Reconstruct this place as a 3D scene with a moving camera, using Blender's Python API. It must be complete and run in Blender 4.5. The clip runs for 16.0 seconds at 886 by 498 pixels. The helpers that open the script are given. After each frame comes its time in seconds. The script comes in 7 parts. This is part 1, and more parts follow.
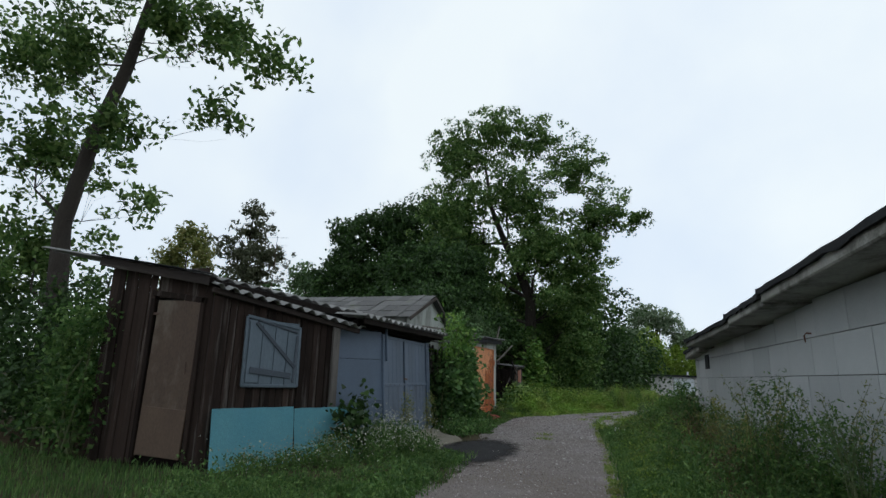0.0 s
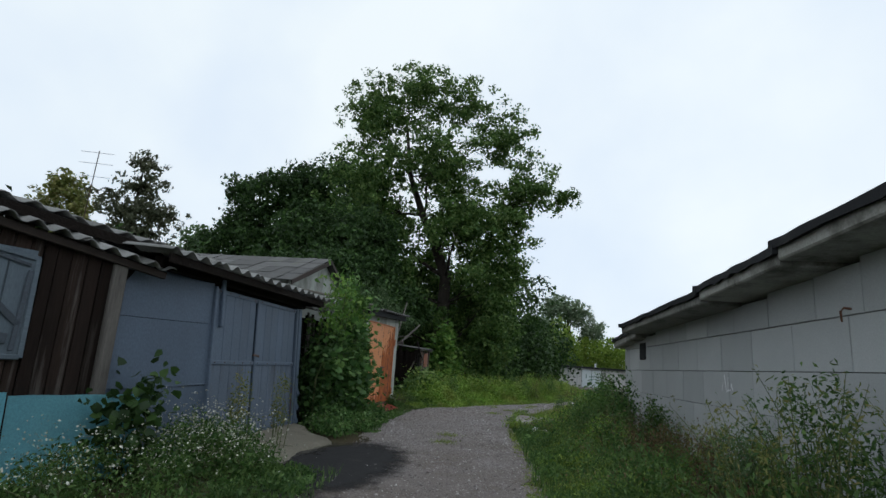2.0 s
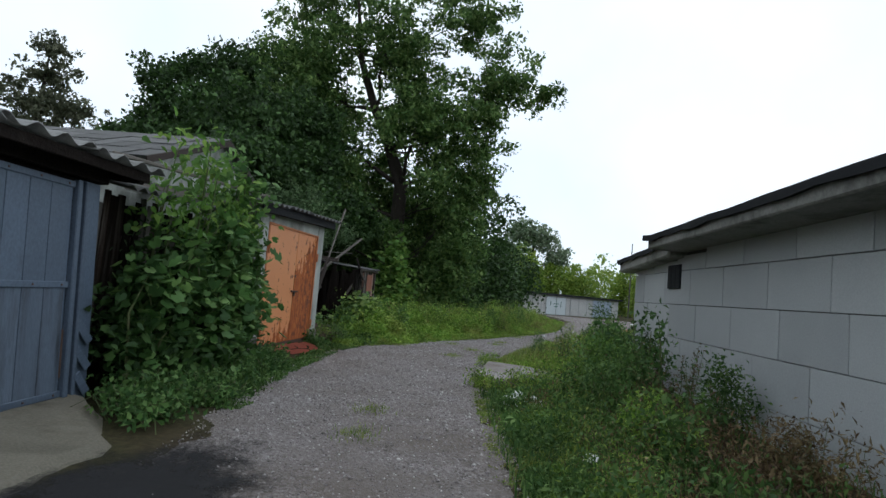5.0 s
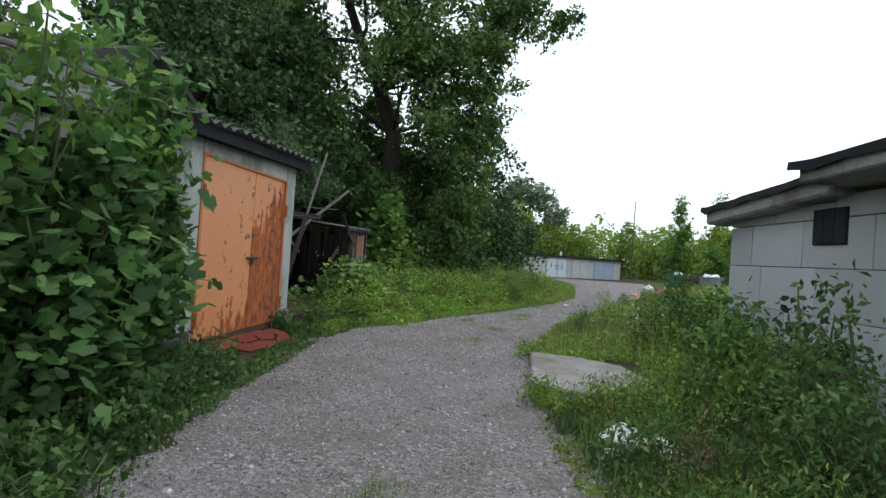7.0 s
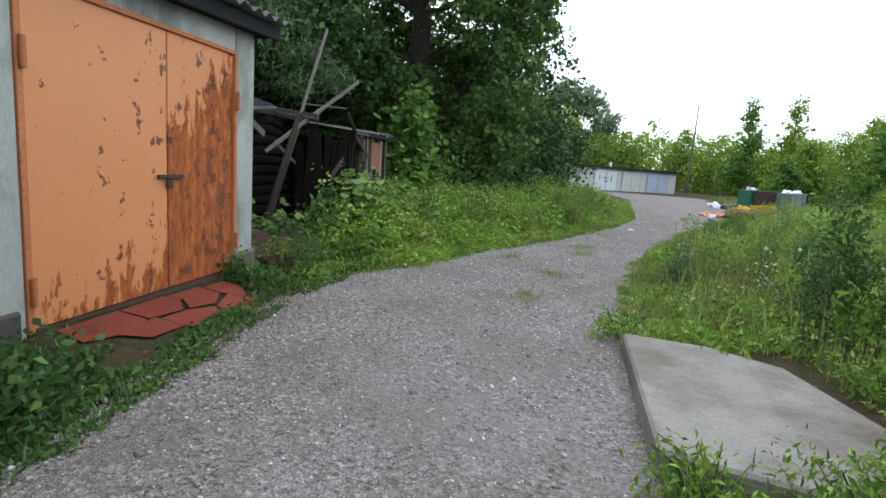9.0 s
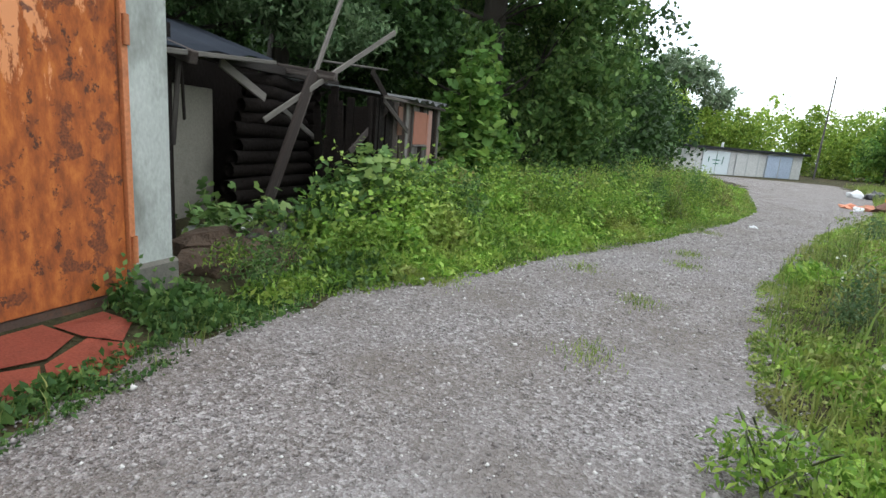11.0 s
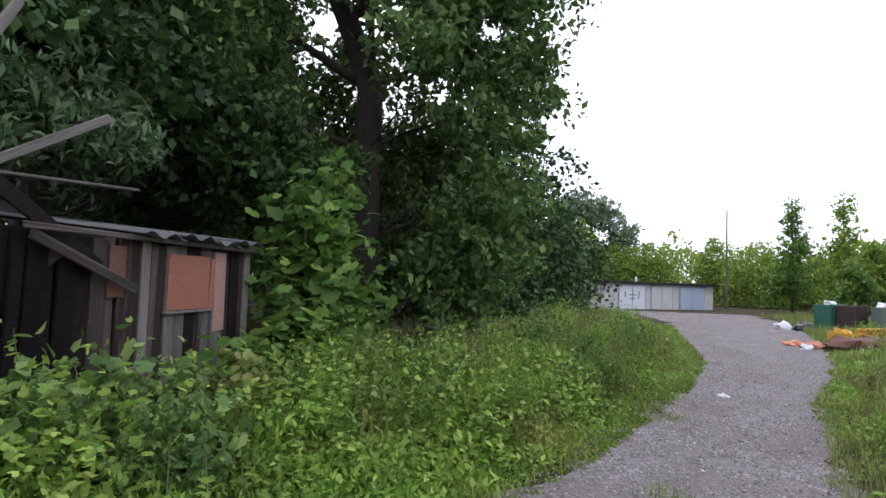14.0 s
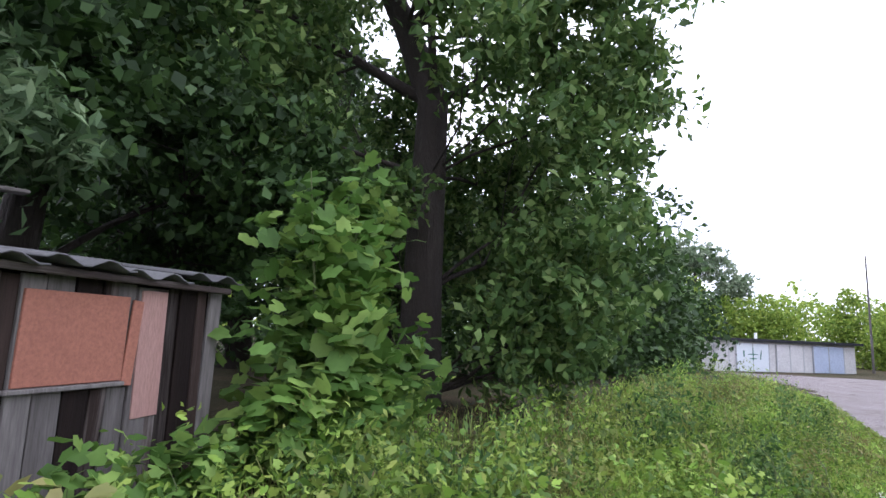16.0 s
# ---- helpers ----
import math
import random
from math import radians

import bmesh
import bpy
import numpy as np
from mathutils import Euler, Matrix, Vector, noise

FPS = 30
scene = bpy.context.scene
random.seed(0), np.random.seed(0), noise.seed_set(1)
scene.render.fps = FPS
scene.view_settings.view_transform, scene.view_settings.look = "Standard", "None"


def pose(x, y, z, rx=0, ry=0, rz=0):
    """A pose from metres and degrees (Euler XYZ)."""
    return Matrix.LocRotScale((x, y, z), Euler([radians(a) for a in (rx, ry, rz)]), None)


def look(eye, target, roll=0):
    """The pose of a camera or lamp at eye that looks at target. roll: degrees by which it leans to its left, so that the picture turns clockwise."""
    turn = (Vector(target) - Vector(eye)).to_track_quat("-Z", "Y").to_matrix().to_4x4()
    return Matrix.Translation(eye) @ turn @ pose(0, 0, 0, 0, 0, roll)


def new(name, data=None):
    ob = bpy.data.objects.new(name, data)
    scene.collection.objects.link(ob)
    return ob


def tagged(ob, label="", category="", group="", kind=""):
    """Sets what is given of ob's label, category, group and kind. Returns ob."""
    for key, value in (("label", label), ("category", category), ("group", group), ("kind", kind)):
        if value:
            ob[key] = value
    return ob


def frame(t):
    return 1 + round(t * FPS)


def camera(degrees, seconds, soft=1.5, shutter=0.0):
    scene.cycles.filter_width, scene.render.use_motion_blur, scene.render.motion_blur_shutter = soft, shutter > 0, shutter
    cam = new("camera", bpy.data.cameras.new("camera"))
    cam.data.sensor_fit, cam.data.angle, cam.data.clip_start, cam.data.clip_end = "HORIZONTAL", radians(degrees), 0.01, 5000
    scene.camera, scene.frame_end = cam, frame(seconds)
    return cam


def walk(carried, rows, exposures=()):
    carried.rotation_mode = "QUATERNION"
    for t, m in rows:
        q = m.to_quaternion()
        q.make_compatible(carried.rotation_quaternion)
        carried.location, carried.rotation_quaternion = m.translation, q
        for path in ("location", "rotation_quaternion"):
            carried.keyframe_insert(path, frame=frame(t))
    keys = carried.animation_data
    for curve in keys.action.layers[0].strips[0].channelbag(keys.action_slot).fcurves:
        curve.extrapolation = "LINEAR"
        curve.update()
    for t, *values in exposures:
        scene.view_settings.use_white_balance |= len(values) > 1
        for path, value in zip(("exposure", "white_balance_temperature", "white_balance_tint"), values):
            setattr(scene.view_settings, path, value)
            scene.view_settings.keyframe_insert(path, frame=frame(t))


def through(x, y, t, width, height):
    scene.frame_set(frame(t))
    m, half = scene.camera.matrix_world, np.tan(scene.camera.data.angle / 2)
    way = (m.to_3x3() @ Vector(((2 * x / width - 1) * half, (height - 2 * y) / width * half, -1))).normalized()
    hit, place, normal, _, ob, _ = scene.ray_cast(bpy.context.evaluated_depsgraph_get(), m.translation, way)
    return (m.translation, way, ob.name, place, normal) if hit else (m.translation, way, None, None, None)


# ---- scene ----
cam = camera(79.0, 16.0)
PATH = [
    (0, (-0.354, 0.045, 1.546), (-0.901, 1.913, 2.005), 1.5),
    (0.5, (-0.47, 0.98, 1.605), (-0.929, 2.887, 1.997), 2.5),
    (1, (-0.584, 2.039, 1.604), (-0.949, 3.982, 1.91), 3.2),
    (1.5, (-0.602, 3.004, 1.576), (-0.877, 4.959, 1.895), 3.5),
    (2, (-0.651, 3.909, 1.504), (-0.911, 5.848, 1.923), 3.8),
    (2.5, (-0.584, 4.742, 1.606), (-0.823, 6.686, 2.008), 3.0),
    (3, (-0.633, 5.599, 1.546), (-0.76, 7.565, 1.892), 3.2),
    (3.5, (-0.631, 6.38, 1.543), (-0.708, 8.348, 1.889), 3.7),
    (4, (-0.64, 7.312, 1.558), (-0.705, 9.278, 1.921), 4.3),
    (4.5, (-0.732, 8.232, 1.56), (-0.807, 10.213, 1.826), 5.6),
    (5, (-0.801, 9.191, 1.587), (-0.911, 11.182, 1.741), 4.9),
    (5.2, (-0.877, 9.552, 1.589), (-0.982, 11.547, 1.689), 4.5),
    (7.3, (-1.557, 13.223, 1.545), (-1.596, 15.223, 1.548), 3.8),
    (7.5, (-1.593, 13.57, 1.552), (-1.598, 15.569, 1.538), 4.3),
    (8, (-1.606, 14.39, 1.567), (-1.662, 16.388, 1.496), 4.2),
    (8.5, (-1.594, 15.212, 1.609), (-1.752, 17.195, 1.406), 4.3),
    (8.7, (-1.588, 15.52, 1.627), (-1.747, 17.496, 1.363), 4.2),
    (10.8, (-1.339, 18.264, 1.572), (-1.807, 20.159, 1.139), 4.9),
    (11, (-1.259, 18.546, 1.574), (-1.749, 20.439, 1.155), 4.6),
    (11.5, (-1.041, 19.294, 1.617), (-1.566, 21.19, 1.256), 4.7),
    (12, (-0.868, 20.045, 1.678), (-1.199, 21.99, 1.35), 4.5),
    (12.5, (-0.762, 20.772, 1.694), (-1.147, 22.723, 1.481), 3.8),
    (13, (-0.79, 21.452, 1.747), (-0.992, 23.439, 1.636), 4.2),
    (13.5, (-0.785, 22.063, 1.735), (-1.0, 24.052, 1.741), 3.3),
    (14, (-0.912, 22.819, 1.723), (-1.177, 24.797, 1.846), 1.9),
    (14.5, (-1.087, 23.624, 1.694), (-1.766, 25.5, 1.842), 1.7),
    (15, (-1.252, 24.344, 1.7), (-1.947, 26.214, 1.851), 1.6),
    (15.5, (-1.196, 24.976, 1.743), (-1.847, 26.854, 1.971), 2.2),
    (16, (-1.126, 25.549, 1.757), (-1.706, 27.437, 2.067), 2.4),
]
walk(cam, [(t, look(eye, target, roll)) for t, eye, target, roll in PATH], [(0.0, -0.55, 6250, 7), (1.5, -0.50, 6250, 7), (2.5, -0.55, 6250, 7), (4.0, -0.52, 6250, 7), (5.2, -0.20, 6150, 8), (7.3, 0.22, 6200, 8), (8.7, 0.50, 6200, 8), (10.8, 0.86, 6400, 7), (12.5, 0.82, 6350, 10), (13.5, 0.48, 6200, 18), (14.0, 0.46, 6150, 20), (15.0, 0.98, 6150, 26), (16.0, 1.08, 6000, 26)])

# ---- world, sun ----
world = bpy.data.worlds.new("overcast_sky")
scene.world = world
world.use_nodes = True
wn, wl = world.node_tree.nodes, world.node_tree.links
wn.clear()
sky = wn.new("ShaderNodeTexSky")
sky.sky_type, sky.sun_disc = "NISHITA", False
sky.sun_elevation, sky.sun_rotation = radians(62), radians(20)
sky_bg = wn.new("ShaderNodeBackground")
sky_bg.inputs["Strength"].default_value = 0.12
wl.new(sky.outputs[0], sky_bg.inputs["Color"])
cloud_noise = wn.new("ShaderNodeTexNoise")
cloud_noise.inputs["Scale"].default_value, cloud_noise.inputs["Detail"].default_value = 2.2, 5
cloud_ramp = wn.new("ShaderNodeValToRGB")
cloud_ramp.color_ramp.elements[0].position, cloud_ramp.color_ramp.elements[1].position = 0.36, 0.62
cloud_ramp.color_ramp.elements[0].color = (0.80, 0.87, 0.97, 1)
cloud_ramp.color_ramp.elements[1].color = (0.95, 0.99, 1.0, 1)
wl.new(cloud_noise.outputs["Fac"], cloud_ramp.inputs[0])
cloud_bg = wn.new("ShaderNodeBackground")
cloud_bg.inputs["Strength"].default_value = 1.5
wl.new(cloud_ramp.outputs[0], cloud_bg.inputs["Color"])
sky_mix = wn.new("ShaderNodeMixShader")
sky_mix.inputs[0].default_value = 0.88
wl.new(sky_bg.outputs[0], sky_mix.inputs[1])
wl.new(cloud_bg.outputs[0], sky_mix.inputs[2])
world_out = wn.new("ShaderNodeOutputWorld")
wl.new(sky_mix.outputs[0], world_out.inputs["Surface"])

sun = new("sun", bpy.data.lights.new("sun", "SUN"))
sun.data.energy, sun.data.angle, sun.data.color = 0.5, radians(25), (1.0, 0.97, 0.92)
sun.matrix_world = look((6, 36, 34), (0, 20, 0))

# ---- materials ----


def node_mat(name):
    m = bpy.data.materials.new(name)
    m.use_nodes = True
    n, l = m.node_tree.nodes, m.node_tree.links
    return m, n, l, n["Principled BSDF"]


def tex_noise(n, l, coord, scale, detail=4.0, rough=0.55, stretch=None):
    t = n.new("ShaderNodeTexNoise")
    t.inputs["Scale"].default_value, t.inputs["Detail"].default_value, t.inputs["Roughness"].default_value = scale, detail, rough
    if stretch:
        mp = n.new("ShaderNodeMapping")
        mp.inputs["Scale"].default_value = stretch
        l.new(coord, mp.inputs["Vector"])
        l.new(mp.outputs[0], t.inputs["Vector"])
    else:
        l.new(coord, t.inputs["Vector"])
    return t.outputs["Fac"]


def ramp(n, l, fac, stops):
    r = n.new("ShaderNodeValToRGB")
    while len(r.color_ramp.elements) < len(stops):
        r.color_ramp.elements.new(0.5)
    for e, (p, c) in zip(r.color_ramp.elements, stops):
        e.position, e.color = p, (*c, 1)
    l.new(fac, r.inputs[0])
    return r.outputs[0]


def blend(n, l, fac, a, b, mode="MIX"):
    m = n.new("ShaderNodeMix")
    m.data_type, m.blend_type = "RGBA", mode
    for sock, v in ((m.inputs[0], fac), (m.inputs[6], a), (m.inputs[7], b)):
        if isinstance(v, (int, float)):
            sock.default_value = v
        elif isinstance(v, tuple):
            sock.default_value = (*v, 1)
        else:
            l.new(v, sock)
    return m.outputs[2]


def maths(n, l, op, a, b=0.0, clamp=False):
    m = n.new("ShaderNodeMath")
    m.operation, m.use_clamp = op, clamp
    for sock, v in zip(m.inputs, (a, b)):
        if isinstance(v, (int, float)):
            sock.default_value = v
        else:
            l.new(v, sock)
    return m.outputs[0]


def bump(n, l, bsdf, height, strength=0.4, dist=0.02):
    b = n.new("ShaderNodeBump")
    b.inputs["Strength"].default_value, b.inputs["Distance"].default_value = strength, dist
    l.new(height, b.inputs["Height"])
    l.new(b.outputs[0], bsdf.inputs["Normal"])


def surface(name, dark, light, stain, scale=3.0, fine=40.0, rough=0.85, metal=0.0, relief=0.4, stretch=None, vary=0.25, stain_at=0.58, dist=0.01, grain=0.6):
    """A weathered surface: two tones, fine grain, stains, and a difference from piece to piece."""
    m, n, l, b = node_mat(name)
    co = n.new("ShaderNodeTexCoord").outputs["Object"]
    info = n.new("ShaderNodeObjectInfo")
    add = n.new("ShaderNodeVectorMath")
    add.operation = "MULTIPLY_ADD"
    l.new(info.outputs["Random"], add.inputs[0])
    add.inputs[1].default_value = (37.0, 21.0, 11.0)
    l.new(co, add.inputs[2])
    vec = add.outputs[0]
    big = tex_noise(n, l, vec, scale, 5, 0.6, stretch)
    small = tex_noise(n, l, vec, fine, 4, 0.6, stretch)
    col = blend(n, l, big, dark, light)
    col = blend(n, l, grain, col, ramp(n, l, small, [(0.25, (0.35,) * 3), (0.75, (0.75,) * 3)]), "OVERLAY")
    st = tex_noise(n, l, vec, scale * 0.45, 6, 0.7, stretch)
    col = blend(n, l, maths(n, l, "MULTIPLY", ramp(n, l, st, [(stain_at, (0, 0, 0)), (stain_at + 0.16, (1, 1, 1))]), 0.85), col, stain)
    if vary:
        v = maths(n, l, "MULTIPLY_ADD", info.outputs["Random"], 2 * vary)
        v.node.inputs[2].default_value = 1 - vary
        hsv = n.new("ShaderNodeHueSaturation")
        l.new(col, hsv.inputs["Color"])
        l.new(v, hsv.inputs["Value"])
        col = hsv.outputs[0]
    l.new(col, b.inputs["Base Color"])
    b.inputs["Metallic"].default_value = metal
    l.new(ramp(n, l, big, [(0.2, (rough * 0.85,) * 3), (0.8, (min(1, rough * 1.1),) * 3)]), b.inputs["Roughness"])
    bump(n, l, b, maths(n, l, "ADD", small, maths(n, l, "MULTIPLY", big, 1.5)), relief, dist)
    return m


def rusty_paint(name, paint, low, high, side):
    """Peeling paint on steel: rust in upright streaks, thickest low down and towards one side (side: metres along y where it sets in)."""
    m, n, l, b = node_mat(name)
    tc = n.new("ShaderNodeTexCoord").outputs["Object"]
    sep = n.new("ShaderNodeSeparateXYZ")
    l.new(tc, sep.inputs[0])
    streak = tex_noise(n, l, tc, 3.2, 7, 0.72, (1, 2.2, 0.75))
    spots = tex_noise(n, l, tc, 5.5, 6, 0.65)
    fine = tex_noise(n, l, tc, 60, 3, 0.6)
    down = maths(n, l, "MULTIPLY", maths(n, l, "SUBTRACT", low, sep.outputs["Z"]), 0.33)
    across = maths(n, l, "MULTIPLY", maths(n, l, "SUBTRACT", sep.outputs["Y"], side), high)
    amount = maths(n, l, "ADD", streak, maths(n, l, "ADD", down, across))
    mask = ramp(n, l, amount, [(0.57, (0, 0, 0)), (0.61, (1, 1, 1))])
    flecks = ramp(n, l, maths(n, l, "ADD", spots, maths(n, l, "MULTIPLY", across, 0.35)), [(0.60, (0, 0, 0)), (0.625, (1, 1, 1))])
    rust = ramp(n, l, tex_noise(n, l, tc, 7, 7, 0.7, (1, 1.8, 0.7)), [(0.28, (0.13, 0.036, 0.013)), (0.5, (0.33, 0.085, 0.018)), (0.72, (0.55, 0.17, 0.035))])
    dark_rust = ramp(n, l, fine, [(0.3, (0.09, 0.03, 0.014)), (0.7, (0.24, 0.065, 0.02))])
    col = blend(n, l, tex_noise(n, l, tc, 1.2, 4), paint, tuple(min(1, c * 1.18) for c in paint))
    col = blend(n, l, mask, col, rust)
    col = blend(n, l, flecks, col, dark_rust)
    scab = tex_noise(n, l, tc, 6.5, 7, 0.75, (1, 1.3, 0.8))
    col = blend(n, l, ramp(n, l, maths(n, l, "ADD", scab, maths(n, l, "MULTIPLY", mask, 0.06)), [(0.665, (0, 0, 0)), (0.68, (0.9,) * 3)]), col, (0.06, 0.024, 0.014))
    l.new(col, b.inputs["Base Color"])
    l.new(ramp(n, l, mask, [(0, (0.5,) * 3), (1, (0.9,) * 3)]), b.inputs["Roughness"])
    bump(n, l, b, maths(n, l, "ADD", maths(n, l, "MULTIPLY", mask, -0.8), maths(n, l, "MULTIPLY", fine, 0.5)), 0.35, 0.006)
    return m


def leafy(name, a, b_, c, through=0.35, rough=0.62, dry=0.0):
    """Leaves: three greens by leaf, half-lit through."""
    m, n, l, b = node_mat(name)
    isl = n.new("ShaderNodeNewGeometry").outputs["Random Per Island"]
    col = ramp(n, l, isl, [(0.0, a), (0.55, b_), (1.0, c)])
    co = n.new("ShaderNodeTexCoord").outputs["Object"]
    patch = tex_noise(n, l, co, 1.0, 5, 0.7)
    if dry:
        where = tex_noise(n, l, co, 1.1, 5, 0.65)
        col = blend(n, l, ramp(n, l, where, [(0.5, (0, 0, 0)), (0.66, (dry,) * 3)]), col, (0.26, 0.23, 0.07))
    hsv = n.new("ShaderNodeHueSaturation")
    l.new(col, hsv.inputs["Color"])
    l.new(ramp(n, l, patch, [(0.3, (0.55,) * 3), (0.7, (1.4,) * 3)]), hsv.inputs["Value"])
    l.new(hsv.outputs[0], b.inputs["Base Color"])
    b.inputs["Roughness"].default_value = rough
    b.inputs["Specular IOR Level"].default_value = 0.3
    tr = n.new("ShaderNodeBsdfTranslucent")
    l.new(hsv.outputs[0], tr.inputs["Color"])
    mx = n.new("ShaderNodeMixShader")
    mx.inputs[0].default_value = through
    l.new(b.outputs[0], mx.inputs[1])
    l.new(tr.outputs[0], mx.inputs[2])
    l.new(mx.outputs[0], n["Material Output"].inputs["Surface"])
    return m


def gravel_mat():
    m, n, l, b = node_mat("gravel")
    co = n.new("ShaderNodeTexCoord").outputs["Object"]
    cells = []
    for s in (36.0, 95.0):
        v = n.new("ShaderNodeTexVoronoi")
        v.inputs["Scale"].default_value = s
        l.new(co, v.inputs["Vector"])
        cells.append(v)
    grey = [(0.0, (0.050, 0.042, 0.039)), (0.3, (0.19, 0.168, 0.162)), (0.8, (0.31, 0.282, 0.278)), (1.0, (0.58, 0.555, 0.55))]
    sep = [n.new("ShaderNodeSeparateColor") for _ in cells]
    for v, s in zip(cells, sep):
        l.new(v.outputs["Color"], s.inputs[0])
    col = blend(n, l, 0.5, ramp(n, l, sep[0].outputs[0], grey), ramp(n, l, sep[1].outputs[0], grey))
    sep_y = n.new("ShaderNodeSeparateXYZ")
    l.new(co, sep_y.inputs[0])
    begin = maths(n, l, "MULTIPLY", maths(n, l, "SUBTRACT", 17.0, sep_y.outputs["Y"]), 0.03, True)
    earth = maths(n, l, "ADD", tex_noise(n, l, co, 0.9, 6, 0.65), maths(n, l, "MINIMUM", begin, 0.3))
    col = blend(n, l, ramp(n, l, earth, [(0.40, (0, 0, 0)), (0.70, (0.8,) * 3)]), col, (0.165, 0.14, 0.122))
    worn = tex_noise(n, l, co, 0.35, 4, 0.6)
    col = blend(n, l, ramp(n, l, worn, [(0.45, (0, 0, 0)), (0.7, (0.5,) * 3)]), col, (0.27, 0.25, 0.25))
    l.new(col, b.inputs["Base Color"])
    b.inputs["Roughness"].default_value = 0.9
    h = maths(n, l, "ADD", cells[0].outputs["Distance"], maths(n, l, "MULTIPLY", cells[1].outputs["Distance"], 0.6))
    bump(n, l, b, h, 0.8, 0.03)
    return m


def soil_mat():
    m, n, l, b = node_mat("grassy_soil")
    co = n.new("ShaderNodeTexCoord").outputs["Object"]
    fine = tex_noise(n, l, co, 14, 6, 0.7)
    broad = tex_noise(n, l, co, 0.4, 5, 0.6)
    col = ramp(n, l, fine, [(0.25, (0.018, 0.015, 0.010)), (0.5, (0.045, 0.042, 0.020)), (0.8, (0.10, 0.088, 0.048))])
    col = blend(n, l, ramp(n, l, broad, [(0.5, (0, 0, 0)), (0.68, (0.7,) * 3)]), col, (0.085, 0.058, 0.038))
    l.new(col, b.inputs["Base Color"])
    b.inputs["Roughness"].default_value = 0.95
    bump(n, l, b, fine, 0.8, 0.04)
    return m


M_GRAVEL, M_SOIL = gravel_mat(), soil_mat()
M_EARTH = surface("brown_earth_and_leaf_litter", (0.035, 0.022, 0.014), (0.11, 0.068, 0.042), (0.17, 0.10, 0.055), 9, 45, 0.95, relief=1.0, dist=0.03)
M_TAR = surface("spilt_tar_and_coal_dust", (0.012, 0.012, 0.013), (0.026, 0.026, 0.028), (0.05, 0.046, 0.044), 5, 70, 0.85, vary=0)


def fade_out(m, cx, cy, rx, ry_):
    """Lets a spilt patch thin out towards its ragged rim."""
    n, l = m.node_tree.nodes, m.node_tree.links
    b, co = n["Principled BSDF"], n.new("ShaderNodeTexCoord").outputs["Object"]
    sep = n.new("ShaderNodeSeparateXYZ")
    l.new(co, sep.inputs[0])
    u = maths(n, l, "DIVIDE", maths(n, l, "SUBTRACT", sep.outputs["X"], cx), rx)
    v = maths(n, l, "DIVIDE", maths(n, l, "SUBTRACT", sep.outputs["Y"], cy), ry_)
    r = maths(n, l, "SQRT", maths(n, l, "ADD", maths(n, l, "MULTIPLY", u, u), maths(n, l, "MULTIPLY", v, v)))
    soft = maths(n, l, "ADD", r, maths(n, l, "MULTIPLY", tex_noise(n, l, co, 2.2, 8, 0.75), 0.9))
    fine = maths(n, l, "ADD", soft, maths(n, l, "MULTIPLY", tex_noise(n, l, co, 30, 4, 0.7), 0.35))
    clear = n.new("ShaderNodeBsdfTransparent")
    mx = n.new("ShaderNodeMixShader")
    l.new(ramp(n, l, maths(n, l, "MULTIPLY", fine, 0.5), [(0.56, (0, 0, 0)), (0.70, (1, 1, 1))]), mx.inputs[0])
    l.new(b.outputs[0], mx.inputs[1])
    l.new(clear.outputs[0], mx.inputs[2])
    l.new(mx.outputs[0], n["Material Output"].inputs["Surface"])


fade_out(M_TAR, -3.0, 11.9, 1.25, 3.2)
M_CONC = surface("old_concrete", (0.19, 0.175, 0.14), (0.30, 0.275, 0.225), (0.13, 0.115, 0.09), 2.2, 50, 0.9)
M_PLINTH = surface("dirty_plinth_concrete", (0.05, 0.045, 0.037), (0.15, 0.14, 0.12), (0.035, 0.036, 0.025), 3.0, 50, 0.95, relief=0.6)
M_BLOCK = surface("grey_concrete_block", (0.32, 0.335, 0.345), (0.43, 0.445, 0.45), (0.235, 0.24, 0.24), 1.1, 55, 0.9, vary=0.10, relief=0.3, grain=0.25)
M_MORTAR = surface("dark_joint", (0.05, 0.048, 0.046), (0.10, 0.097, 0.092), (0.06, 0.06, 0.058), 4, 40, 0.95)
M_FELT = surface("black_roofing_felt", (0.012, 0.013, 0.015), (0.03, 0.031, 0.034), (0.06, 0.06, 0.055), 4, 90, 0.8)
M_EAVE = surface("stained_eave_concrete", (0.16, 0.155, 0.14), (0.34, 0.34, 0.32), (0.06, 0.058, 0.05), 2.4, 30, 0.92, stain_at=0.5)
M_WOOD = surface("weathered_dark_board", (0.008, 0.0065, 0.006), (0.046, 0.031, 0.025), (0.16, 0.14, 0.125), 2.0, 14, 0.88, stretch=(6, 6, 0.35), vary=0.55, relief=0.7, stain_at=0.55)
M_GREYWOOD = surface("silvered_plank", (0.035, 0.03, 0.027), (0.22, 0.205, 0.19), (0.024, 0.02, 0.018), 2.6, 16, 0.88, stretch=(6, 6, 0.5), vary=0.35, relief=0.6)
M_OLDPLANK = surface("brown_grey_plank", (0.018, 0.014, 0.012), (0.105, 0.085, 0.075), (0.19, 0.175, 0.16), 2.4, 16, 0.88, stretch=(6, 6, 0.45), vary=0.4, relief=0.7, stain_at=0.56)
M_RUSTBOARD = surface("rusty_brown_board", (0.085, 0.038, 0.022), (0.15, 0.07, 0.045), (0.05, 0.025, 0.018), 3, 30, 0.85)
